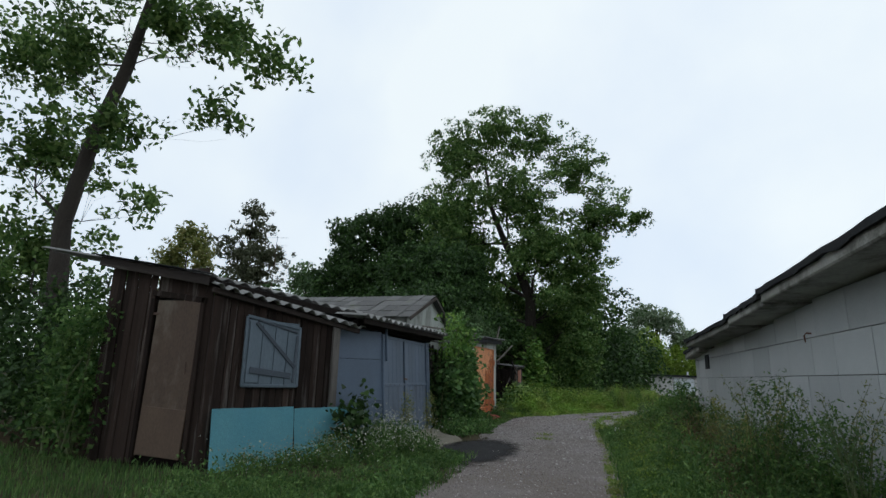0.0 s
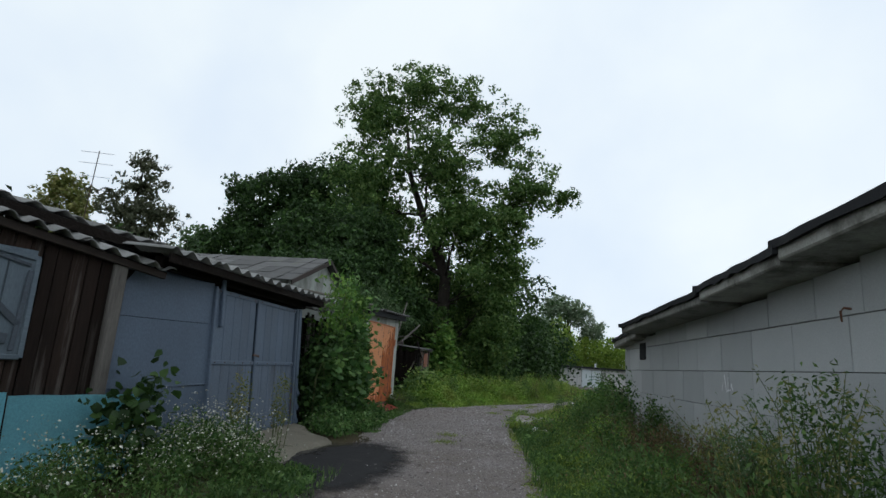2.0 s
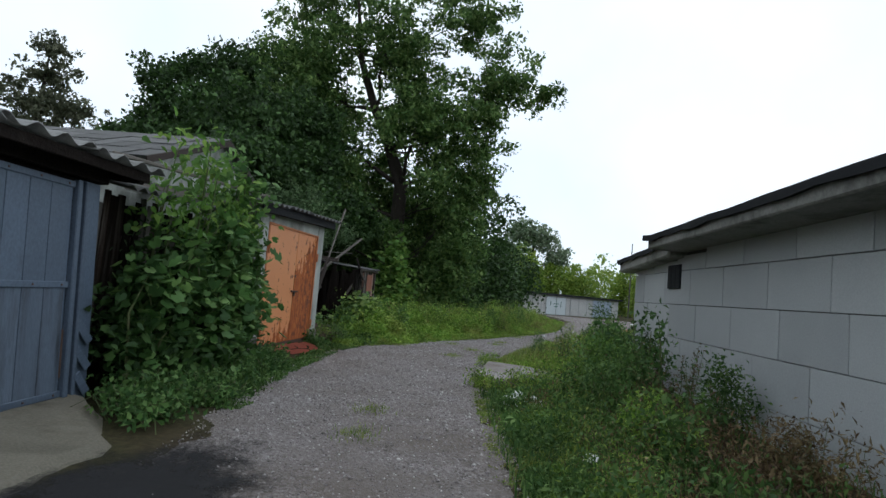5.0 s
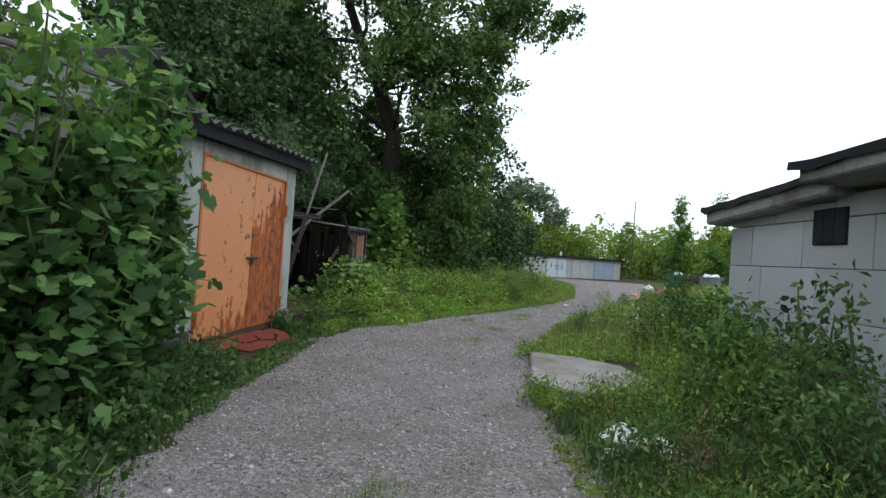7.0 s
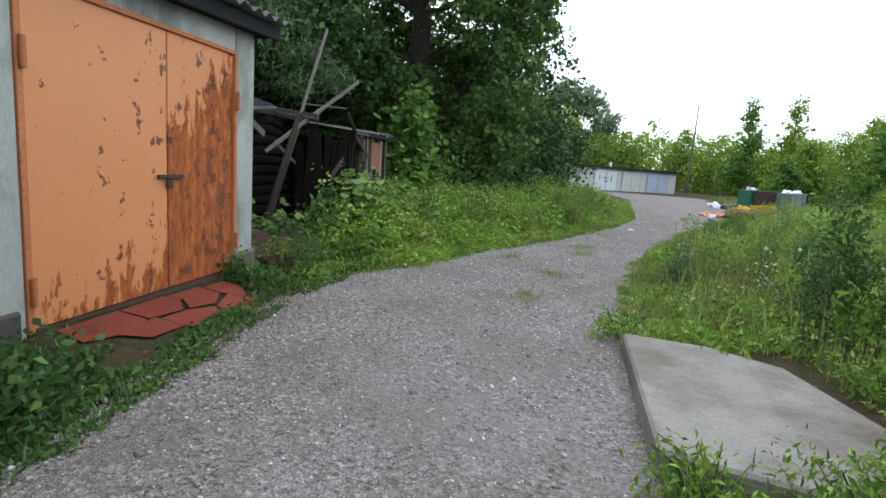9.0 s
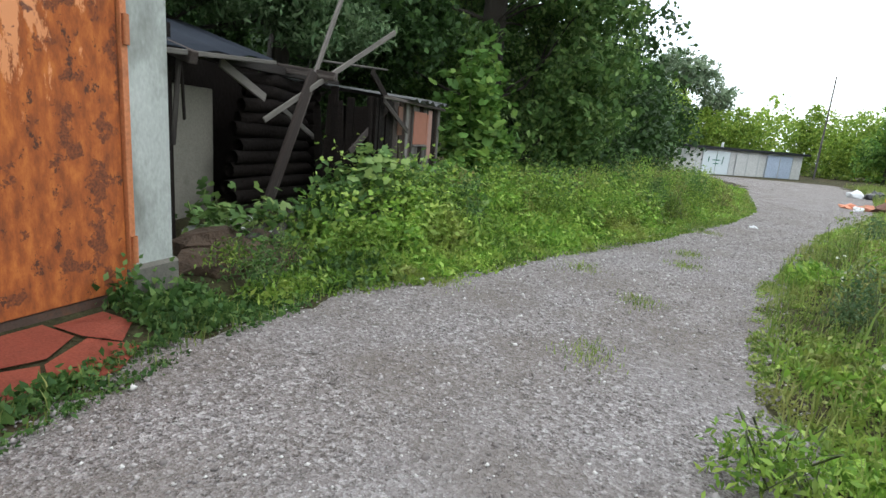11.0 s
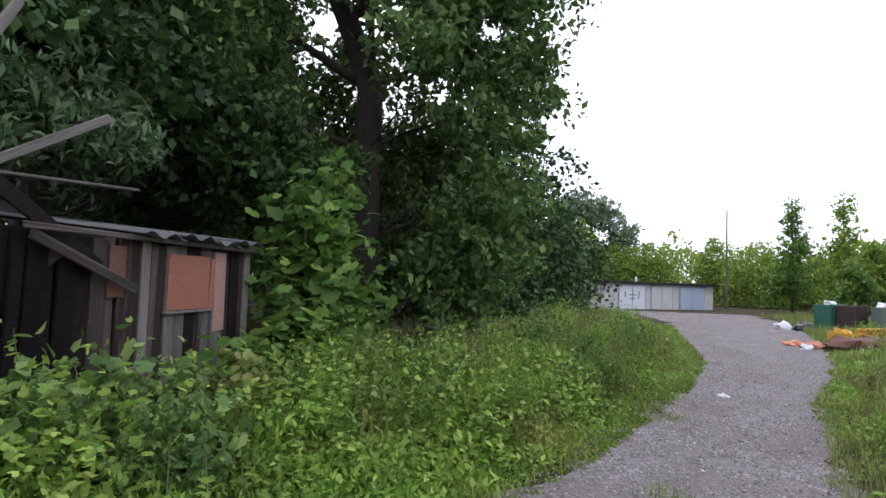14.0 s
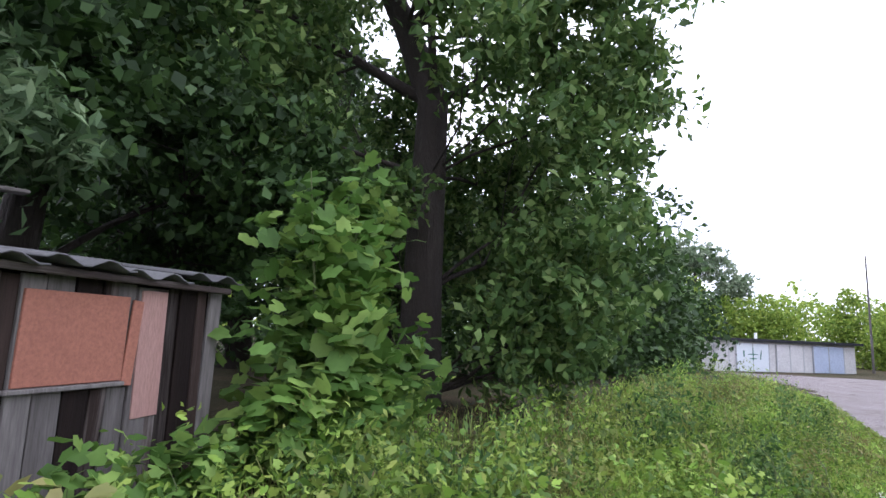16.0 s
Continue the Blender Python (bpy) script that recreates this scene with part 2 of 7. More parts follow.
# rotten log, near-black with the shade of eaves, gaps and hut inside
M_LOG_SHADE = surface("rotten_log_and_shade", (0.006, 0.0045, 0.004), (0.016, 0.012, 0.010), (0.030, 0.025, 0.021), 2.5, 18, 0.92, vary=0.4, relief=0.8, dist=0.03)
M_WOOD_LONG = surface("weathered_dark_beam", (0.008, 0.0065, 0.006), (0.046, 0.031, 0.025), (0.16, 0.14, 0.125), 2.0, 14, 0.88, stretch=(0.35, 6, 6), vary=0.5, relief=0.7, stain_at=0.55)
M_GREY_LONG = surface("silvered_beam", (0.045, 0.039, 0.034), (0.20, 0.18, 0.16), (0.028, 0.023, 0.02), 2.6, 16, 0.88, stretch=(0.4, 6, 6), vary=0.3, relief=0.6)
M_OLDDOOR = surface("stained_plywood", (0.042, 0.020, 0.013), (0.110, 0.078, 0.053), (0.165, 0.14, 0.105), 1.6, 22, 0.8, stretch=(1.6, 1.6, 0.8), vary=0.15, stain_at=0.54)
M_BLUE = surface("faded_blue_grey_paint", (0.050, 0.072, 0.108), (0.108, 0.145, 0.200), (0.034, 0.042, 0.056), 1.3, 45, 0.62, vary=0.10, relief=0.18, stretch=(1, 1, 0.6), stain_at=0.6)
M_SHUTTER = surface("grey_blue_board_paint", (0.072, 0.097, 0.125), (0.13, 0.165, 0.195), (0.065, 0.075, 0.085), 2, 30, 0.75, stretch=(4, 4, 0.6), vary=0.12)
M_BLUEPEEL = surface("peeling_blue_grey_paint", (0.065, 0.088, 0.125), (0.125, 0.16, 0.215), (0.032, 0.036, 0.042), 2.6, 45, 0.65, vary=0.12, relief=0.3, stretch=(1, 3, 0.35), stain_at=0.5)
# blue-grey brace, darkened for the shadow gap along it
M_BRACE_SHADE = surface("blue_grey_brace_shade", (0.03, 0.04, 0.055), (0.07, 0.085, 0.105), (0.03, 0.035, 0.045), 3, 30, 0.75)
M_TURQ = surface("turquoise_sheet_paint", (0.13, 0.41, 0.53), (0.25, 0.55, 0.61), (0.40, 0.58, 0.58), 0.8, 55, 0.6, vary=0.06, relief=0.15, stain_at=0.62)
M_SLATE = surface("grey_asbestos_slate", (0.15, 0.15, 0.145), (0.29, 0.29, 0.285), (0.05, 0.052, 0.04), 2.0, 50, 0.95, vary=0.18, stain_at=0.55)
M_DARKSLATE = surface("mossy_dark_slate", (0.05, 0.05, 0.05), (0.12, 0.12, 0.12), (0.07, 0.08, 0.035), 2.2, 40, 0.95, vary=0.25)
M_PLASTER = surface("grey_lime_plaster", (0.27, 0.29, 0.265), (0.47, 0.49, 0.46), (0.15, 0.155, 0.135), 1.5, 30, 0.92, vary=0.05, relief=0.5, stain_at=0.46, grain=0.35, stretch=(1.4, 1.4, 0.8))
M_ORANGE_L = rusty_paint("orange_paint_peeling", (0.60, 0.24, 0.095), 0.60, 0.12, 1.30)
M_ORANGE_R = rusty_paint("orange_paint_rusted_through", (0.60, 0.23, 0.085), 1.9, 0.26, 0.22)
M_ORANGE = surface("orange_painted_steel", (0.33, 0.11, 0.04), (0.5, 0.18, 0.07), (0.12, 0.04, 0.02), 5, 40, 0.7)
M_RED = surface("red_painted_sheet", (0.26, 0.055, 0.032), (0.40, 0.10, 0.06), (0.12, 0.04, 0.03), 4, 60, 0.85, vary=0.12)
M_STEEL = surface("rusty_iron", (0.05, 0.035, 0.03), (0.12, 0.07, 0.05), (0.16, 0.065, 0.03), 8, 60, 0.75, metal=0.3)
M_TARP = surface("dark_blue_roof_sheet", (0.018, 0.022, 0.032), (0.038, 0.045, 0.06), (0.012, 0.014, 0.018), 2, 60, 0.9, relief=0.3)
M_PANEL = surface("reddish_brown_hardboard", (0.235, 0.085, 0.052), (0.31, 0.125, 0.08), (0.22, 0.09, 0.065), 1.6, 45, 0.75, vary=0.05, relief=0.2)
M_PINKBOARD = surface("faded_pink_board", (0.25, 0.13, 0.105), (0.34, 0.21, 0.175), (0.16, 0.08, 0.065), 2, 30, 0.8, stretch=(4, 4, 0.6), vary=0.1)
M_BARK = surface("dark_tree_bark", (0.018, 0.014, 0.011), (0.048, 0.038, 0.030), (0.07, 0.062, 0.05), 3, 16, 0.95, stretch=(3, 3, 0.6), relief=1.0, dist=0.05, vary=0.1)
M_STALK = surface("green_stalk", (0.05, 0.08, 0.025), (0.11, 0.13, 0.045), (0.10, 0.06, 0.04), 6, 40, 0.8)
M_WHITEWALL = surface("whitewashed_wall", (0.42, 0.42, 0.42), (0.58, 0.57, 0.56), (0.31, 0.30, 0.29), 0.7, 12, 0.9, vary=0.06)
M_WHITEDOOR = surface("white_garage_door_paint", (0.52, 0.58, 0.62), (0.66, 0.71, 0.74), (0.36, 0.37, 0.37), 0.9, 14, 0.7, vary=0.05, stain_at=0.64)
M_BLUEDOOR = surface("pale_blue_garage_door_paint", (0.32, 0.38, 0.50), (0.42, 0.48, 0.60), (0.25, 0.28, 0.34), 0.9, 14, 0.7, vary=0.05)
M_GREENBIN = surface("green_bin_paint", (0.02, 0.11, 0.075), (0.035, 0.17, 0.11), (0.05, 0.05, 0.04), 2, 30, 0.6)
M_GREYBIN = surface("grey_green_bin_paint", (0.10, 0.125, 0.115), (0.16, 0.19, 0.175), (0.10, 0.06, 0.04), 2, 30, 0.6)
M_BROWNBIN = surface("rusty_brown_bin_paint", (0.035, 0.022, 0.018), (0.075, 0.045, 0.034), (0.12, 0.05, 0.025), 3, 30, 0.75)
M_YELLOW = surface("yellow_board_paint", (0.55, 0.27, 0.03), (0.68, 0.37, 0.05), (0.36, 0.19, 0.04), 2, 30, 0.7)
M_PLASTIC = surface("white_plastic_film", (0.55, 0.56, 0.58), (0.8, 0.8, 0.82), (0.42, 0.42, 0.42), 6, 30, 0.45, relief=0.8)
M_BLACKBAG = surface("black_rubbish_bag", (0.01, 0.01, 0.012), (0.03, 0.03, 0.034), (0.06, 0.06, 0.06), 6, 30, 0.4, relief=0.8)
M_BROWNRUB = surface("brown_rubbish", (0.05, 0.025, 0.018), (0.16, 0.07, 0.045), (0.25, 0.15, 0.10), 8, 40, 0.9)
M_PINKRUB = surface("orange_cloth", (0.5, 0.18, 0.10), (0.65, 0.28, 0.18), (0.35, 0.13, 0.09), 6, 30, 0.85)
L_BIG = leafy("broad_tree_leaf", (0.046, 0.098, 0.025), (0.088, 0.168, 0.040), (0.21, 0.305, 0.092))
L_DARK = leafy("dark_maple_leaf", (0.020, 0.046, 0.013), (0.036, 0.078, 0.020), (0.074, 0.142, 0.036), 0.22)
L_WILLOW = leafy("grey_green_leaf", (0.055, 0.105, 0.042), (0.098, 0.170, 0.068), (0.20, 0.285, 0.14))
L_CONIFER = leafy("brownish_dark_leaf", (0.060, 0.075, 0.045), (0.105, 0.120, 0.070), (0.160, 0.165, 0.105))
# grey-green leaf with distance haze mixed into its colour
L_HAZE = leafy("hazed_grey_green_leaf", (0.13, 0.19, 0.115), (0.20, 0.27, 0.16), (0.30, 0.36, 0.24))
L_YELLOW = leafy("yellowing_leaf", (0.108, 0.144, 0.036), (0.204, 0.228, 0.066), (0.312, 0.288, 0.108))
L_BOX = leafy("box_elder_leaf", (0.038, 0.092, 0.026), (0.085, 0.18, 0.048), (0.20, 0.33, 0.10), 0.4)
L_HEDGE = leafy("bright_thicket_leaf", (0.12, 0.21, 0.032), (0.22, 0.33, 0.048), (0.35, 0.44, 0.08), 0.4)
L_MAPLE = leafy("young_maple_leaf", (0.062, 0.140, 0.026), (0.110, 0.220, 0.042), (0.24, 0.365, 0.080), 0.4)
L_SHRUB = leafy("shrub_leaf", (0.039, 0.093, 0.024), (0.078, 0.158, 0.039), (0.165, 0.262, 0.075), 0.38)
L_WEED = leafy("weed_leaf", (0.09, 0.19, 0.026), (0.21, 0.37, 0.052), (0.39, 0.51, 0.11), 0.4, 0.5, 0.6)
L_LUSH = leafy("lush_weed_leaf", (0.062, 0.125, 0.018), (0.145, 0.25, 0.034), (0.30, 0.40, 0.08), 0.4, 0.6, 0.45)
L_BURDOCK = leafy("burdock_leaf", (0.07, 0.14, 0.04), (0.135, 0.24, 0.065), (0.27, 0.36, 0.11), 0.35)
L_GRASS = leafy("grass_blade", (0.11, 0.175, 0.035), (0.20, 0.29, 0.06), (0.36, 0.38, 0.14), 0.4, 0.5, 0.6)
L_DRY = leafy("dry_stalk", (0.09, 0.06, 0.03), (0.17, 0.12, 0.055), (0.26, 0.2, 0.10), 0.2)
L_RUSSET = leafy("russet_withered_leaf", (0.045, 0.026, 0.016), (0.095, 0.055, 0.030), (0.15, 0.10, 0.05), 0.2)
L_FLOWER = leafy("small_white_flower", (0.40, 0.41, 0.30), (0.58, 0.58, 0.48), (0.75, 0.75, 0.68), 0.2)

for m_ in (M_TARP, M_OLDPLANK, M_TAR, M_WOOD, M_LOG_SHADE, M_GREYWOOD, M_FELT, M_SOIL, M_GRAVEL):
    m_.node_tree.nodes["Principled BSDF"].inputs["Specular IOR Level"].default_value = 0.12

# ---- building helpers ----
BASE = {}


def thing(name, at, label, category, group="", kind=""):
    ob = new(name)
    ob.location = at
    ob.empty_display_size = 0.2
    BASE[ob] = Vector(at)
    return tagged(ob, label, category, group, kind)


def root_of(ob):
    while ob.parent:
        ob = ob.parent
    return ob


def part(name, bm, material, parent, label=""):
    """Links a bmesh, built in world places, as one mesh object under a thing or a part."""
    me = bpy.data.meshes.new(name)
    bmesh.ops.translate(bm, verts=bm.verts, vec=-BASE[root_of(parent)])
    bm.to_mesh(me)
    bm.free()
    me.materials.append(material)
    ob = new(name, me)
    ob.parent = parent
    return tagged(ob, label)


def mesh_np(name, verts, faces, material, smooth=False):
    """A mesh from arrays of places and of three- or four-cornered faces."""
    verts, faces = np.asarray(verts, np.float32), np.asarray(faces, np.int32)
    me = bpy.data.meshes.new(name)
    k = faces.shape[1]
    me.vertices.add(len(verts))
    me.vertices.foreach_set("co", verts.ravel())
    me.loops.add(faces.size)
    me.loops.foreach_set("vertex_index", faces.ravel())
    me.polygons.add(len(faces))
    me.polygons.foreach_set("loop_start", np.arange(0, faces.size, k, dtype=np.int32))
    if smooth:
        me.polygons.foreach_set("use_smooth", np.ones(len(faces), bool))
    me.update(calc_edges=True)
    me.materials.append(material)
    return me


def part_np(name, verts, faces, material, parent, label="", smooth=False):
    ob = new(name, mesh_np(name, np.asarray(verts) - np.array(BASE[root_of(parent)]), faces, material, smooth))
    ob.parent = parent
    return tagged(ob, label)


BOXES = {}


def box_mesh(dx, dy, dz, mat, bevel=0.006, name="piece"):
    key = (round(dx, 2), round(dy, 3), round(dz, 3), mat.name, bevel)
    if key not in BOXES:
        bm = bmesh.new()
        bmesh.ops.create_cube(bm, size=1)
        bmesh.ops.scale(bm, verts=bm.verts, vec=key[:3])
        if bevel:
            bmesh.ops.bevel(bm, geom=bm.edges[:], offset=bevel, segments=1, affect="EDGES")
        me = bpy.data.meshes.new(name)
        bm.to_mesh(me)
        bm.free()
        me.materials.append(mat)
        BOXES[key] = me
    return BOXES[key]


def piece(name, me, parent, m, label=""):
    """An object on a shared mesh, at the world pose m, under a thing or part."""
    ob = new(name, me)
    ob.parent = parent
    local = Matrix.Translation(-BASE[root_of(parent)]) @ m
    ob.matrix_basis = parent.matrix_basis.inverted() @ local if parent.parent else local
    return tagged(ob, label)


def box(name, centre, size, mat, parent, rz=0.0, bevel=0.006, label="", tilt=(0, 0)):
    return piece(name, box_mesh(*size, mat, bevel), parent, pose(*centre, tilt[0], tilt[1], rz), label)


def beam_pose(p0, p1, spin=0.0):
    a, b = Vector(p0), Vector(p1)
    q = (b - a).to_track_quat("X", "Z").to_matrix().to_4x4()
    return Matrix.Translation((a + b) / 2) @ q @ Matrix.Rotation(radians(spin), 4, "X"), (b - a).length


def beam(name, p0, p1, w, h, mat, parent, spin=0.0, label="", bevel=0.008):
    m, ln = beam_pose(p0, p1, spin)
    mat = {M_WOOD: M_WOOD_LONG, M_GREYWOOD: M_GREY_LONG}.get(mat, mat)
    return piece(name, box_mesh(ln, w, h, mat, bevel), parent, m, label)


def tube(points, radii, sides=7):
    """Verts and quads of a tapered limb along points."""
    pts, vs, fs = np.array(points, float), [], []
    ring = np.linspace(0, 2 * np.pi, sides, endpoint=False)
    for i, (p, r) in enumerate(zip(pts, radii)):
        d = pts[min(i + 1, len(pts) - 1)] - pts[max(i - 1, 0)]
        d /= np.linalg.norm(d) + 1e-9
        a = np.cross(d, [0.31, 0.2, 0.93] if abs(d[2]) < 0.9 else [1, 0.1, 0])
        a /= np.linalg.norm(a)
        b = np.cross(d, a)
        vs.append(p + r * (np.cos(ring)[:, None] * a + np.sin(ring)[:, None] * b))
    for i in range(len(pts) - 1):
        for k in range(sides):
            j = (k + 1) % sides
            fs.append((i * sides + k, i * sides + j, (i + 1) * sides + j, (i + 1) * sides + k))
    return np.concatenate(vs), np.array(fs)


def join_np(pieces):
    vs, fs, off = [], [], 0
    for v, f in pieces:
        vs.append(v)
        fs.append(np.asarray(f) + off)
        off += len(v)
    return np.concatenate(vs), np.concatenate(fs)


def leaves_np(rng, centres, size, droop=0.0, up=0.3, wide=0.55, out=None, broad=False):
    """A folded four-cornered leaf at each centre."""
    n = len(centres)
    d = rng.normal(size=(n, 3))
    if out is not None:
        d += out
    d[:, 2] -= droop
    d /= np.linalg.norm(d, axis=1)[:, None]
    nrm = rng.normal(size=(n, 3)) + np.array([0, 0, up * 3])
    side = np.cross(d, nrm)
    side /= np.linalg.norm(side, axis=1)[:, None] + 1e-9
    nrm = np.cross(side, d)
    s = (size * rng.uniform(0.6, 1.3, n))[:, None]
    base, tip = centres - d * s * 0.5, centres + d * s * 0.5 - nrm * s * 0.08
    mid = centres - d * s * 0.08 + nrm * s * 0.1
    if broad:
        lo_, hi_ = base + d * s * 0.28 + nrm * s * 0.07, base + d * s * 0.68 + nrm * s * 0.06
        w1, w2 = side * s * wide * 0.52, side * s * wide * 0.36
        v = np.stack([base, lo_ + w1, hi_ + w2, tip, hi_ - w2, lo_ - w1], 1).reshape(-1, 3)
        i = 6 * np.arange(n)[:, None]
        return v, np.concatenate([np.concatenate([i, i + 1, i + 2, i + 3], 1), np.concatenate([i, i + 3, i + 4, i + 5], 1)])
    v = np.stack([base, mid + side * s * wide * 0.5, tip, mid - side * s * wide * 0.5], 1).reshape(-1, 3)
    return v, np.arange(4 * n).reshape(n, 4)


def maple_np(rng, centres, size, droop=0.3):
    """A five-lobed leaf at each centre, folded down at the lobes."""
    n = len(centres)
    t = np.radians([-150, -110, -80, -48, -25, 0, 25, 48, 80, 110, 150])
    r = np.array([0.36, 0.52, 0.47, 0.60, 0.53, 0.72, 0.53, 0.60, 0.47, 0.52, 0.36])
    d = rng.normal(size=(n, 3))
    d[:, 2] = d[:, 2] * 0.5 - droop
    d /= np.linalg.norm(d, axis=1)[:, None]
    nrm = rng.normal(size=(n, 3)) * 0.6 + np.array([0, 0, 1.2])
    side = np.cross(d, nrm)
    side /= np.linalg.norm(side, axis=1)[:, None] + 1e-9
    nrm = np.cross(side, d)
    s = (size * rng.uniform(0.6, 1.3, n))[:, None, None]
    ring = (np.cos(t) * r)[None, :, None] * d[:, None] + (np.sin(t) * r)[None, :, None] * side[:, None] - (0.22 * np.abs(np.sin(t)) * r)[None, :, None] * nrm[:, None]
    v = np.concatenate([centres[:, None], centres[:, None] + ring * s], 1).reshape(-1, 3)
    i = 12 * np.arange(n)[:, None]
    return v, np.concatenate([np.concatenate([i, i + k, i + k + 1], 1) for k in range(1, 11)])


def corrugated(p0, p1, back, wave=0.13, amp=0.024, thick=0.01, rows=2):
    """A wavy roof sheet whose eave runs from p0 to p1 and which runs back from it."""
    p0, p1, back = (np.array(v, float) for v in (p0, p1, back))
    along = p1 - p0
    ln = np.linalg.norm(along)
    n = max(8, int(ln / wave * 6))
    nrm = np.cross(along / ln, back / np.linalg.norm(back))
    nrm *= np.sign(nrm[2])
    vs = []
    for lay in (0, -thick):
        for r in range(rows + 1):
            t = np.linspace(0, 1, n + 1)
            h = amp * np.sin(2 * np.pi * t * ln / wave) + lay
            vs.append(p0 + t[:, None] * along + back * r / rows + h[:, None] * nrm)
    v = np.concatenate(vs)
    fs, w = [], n + 1
    top = (rows + 1) * w
    for r in range(rows):
        for k in range(n):
            a = r * w + k
            fs += [(a, a + 1, a + w + 1, a + w), (top + a + 1, top + a, top + a + w, top + a + w + 1)]
    for k in range(n):
        fs += [(k, top + k, top + k + 1, k + 1), (rows * w + k, rows * w + k + 1, top + rows * w + k + 1, top + rows * w + k)]
    for r in range(rows):
        a, b = r * w, r * w + n
        fs += [(a, a + w, top + a + w, top + a), (b, top + b, top + b + w, b + w)]
    return v, np.array(fs)


def roof_of_sheets(parent, p0, p1, back, mat, rng, width=0.98, wave=0.13, amp=0.024, lift=0.012):
    """Overlapping corrugated sheets side by side along an eave, each slightly askew."""
    a, b, k = Vector(p0), Vector(p1), Vector(back)
    n = max(1, round((b - a).length / width))
    for i in range(n):
        q0, q1 = a.lerp(b, i / n), a.lerp(b, (i + 1.06) / n)
        e = Vector((rng.uniform(-0.01, 0.01), 0, lift * (i % 2) + rng.uniform(-0.006, 0.006)))
        cut = rng.uniform(-0.03, 0.03)
        part_np("roof_sheet", *corrugated(q0 + e - k.normalized() * cut, q1 + e - k.normalized() * cut, k, wave, amp), mat, parent, smooth=False)

# ---- ground and road ----
ROAD_Y = [-12, 8, 10.5, 14.5, 18, 21.5, 23, 24.3, 25.6, 28.3, 32, 36.4, 42, 52, 61, 66]
ROAD_L = [-2.7, -2.85, -2.95, -3.5, -3.95, -3.95, -3.7, -2.75, -2.1, -0.5, 1.5, 3.3, 4.6, 7.0, 7.0, 5.0]
ROAD_R = [0.3, 0.05, 0.0, -0.12, -0.28, 0.15, 0.5, 0.8, 1.2, 2.25, 4.1, 6.7, 9.5, 13.6, 16.5, 17.0]


def road_l(y):
    return np.interp(y, ROAD_Y, ROAD_L)


def road_r(y):
    return np.interp(y, ROAD_Y, ROAD_R)


def waves(x, y):
    return 0.5 * np.sin(x * 1.7 + 0.6 * np.sin(y * 0.9)) * np.sin(y * 1.3 + 0.7 * np.sin(x * 1.1)) + 0.3 * np.sin(x * 4.1 + y * 2.3) * np.sin(y * 3.7 - x * 1.9)


def smooth01(t):
    t = np.clip(t, 0, 1)
    return t * t * (3 - 2 * t)


def ground_z(x, y):
    x, y = np.asarray(x, float), np.asarray(y, float)
    left = np.clip(road_l(y) - x, 0, None)
    right = np.clip(x - road_r(y), 0, None)
    rise = smooth01((y - 15.5) / 3) * 0.22
    z = rise * smooth01(left / 1.2) + 0.10 * smooth01(right / 1.0)
    z = z + (0.015 + 0.035 * smooth01((left + right) / 0.8)) * waves(x, y)
    z = z + 0.25 * smooth01((-x - 7) / 6) * smooth01((14 - y) / 6)
    # earth ramp up to the orange door
    ramp_z = 0.0 + 0.25 * (-3.9 - x)
    at = smooth01((y - 18.95) / 0.3) * smooth01((21.85 - y) / 0.3) * (x > -4.9) * (x < -3.7)
    z = np.where(at > 0, z * (1 - at) + np.maximum(np.minimum(z, ramp_z), ramp_z) * at, z)
    return z


gx = np.concatenate([-np.geomspace(700, 24, 16), np.arange(-22, 20, 0.22), np.geomspace(21, 700, 16)])
gy = np.concatenate([-np.geomspace(500, 12, 12), np.arange(-11, 48, 0.25), np.geomspace(49, 900, 24)])
XX, YY = np.meshgrid(gx, gy)
ZZ = ground_z(XX, YY)
gw, gh = len(gx), len(gy)
gi = np.arange(gw * gh).reshape(gh, gw)
gf = np.stack([gi[:-1, :-1], gi[:-1, 1:], gi[1:, 1:], gi[1:, :-1]], -1).reshape(-1, 4)
ground = new("ground", mesh_np("ground", np.stack([XX, YY, ZZ], -1).reshape(-1, 3), gf, M_SOIL, True))
tagged(ground, "grassy uneven soil with bare brown patches", "ground", kind="structure")

ry = np.arange(-11, 66, 0.16)
ru = np.linspace(0, 1, 19)
edge_l = road_l(ry) + 0.13 * np.sin(ry * 2.3) + 0.09 * np.sin(ry * 6.1 + 1) + 0.05 * np.sin(ry * 13.7)
edge_r = road_r(ry) + 0.12 * np.sin(ry * 2.9 + 2) + 0.08 * np.sin(ry * 7.3) + 0.05 * np.sin(ry * 12.1)
RX = edge_l[:, None] * (1 - ru) + edge_r[:, None] * ru
RY = np.repeat(ry[:, None], len(ru), 1)
RZ = ground_z(RX, RY) + 0.012 - 0.03 * (np.abs(ru - 0.5) > 0.49) + 0.006 * np.sin(RX * 9) * np.sin(RY * 7)
ri = np.arange(RX.size).reshape(RX.shape)
rf = np.stack([ri[:-1, :-1], ri[:-1, 1:], ri[1:, 1:], ri[1:, :-1]], -1).reshape(-1, 4)
road = new("road", mesh_np("road", np.stack([RX, RY, RZ], -1).reshape(-1, 3), rf, M_GRAVEL, True))
tagged(road, "worn grey gravel track with earthy patches", "road", kind="structure")


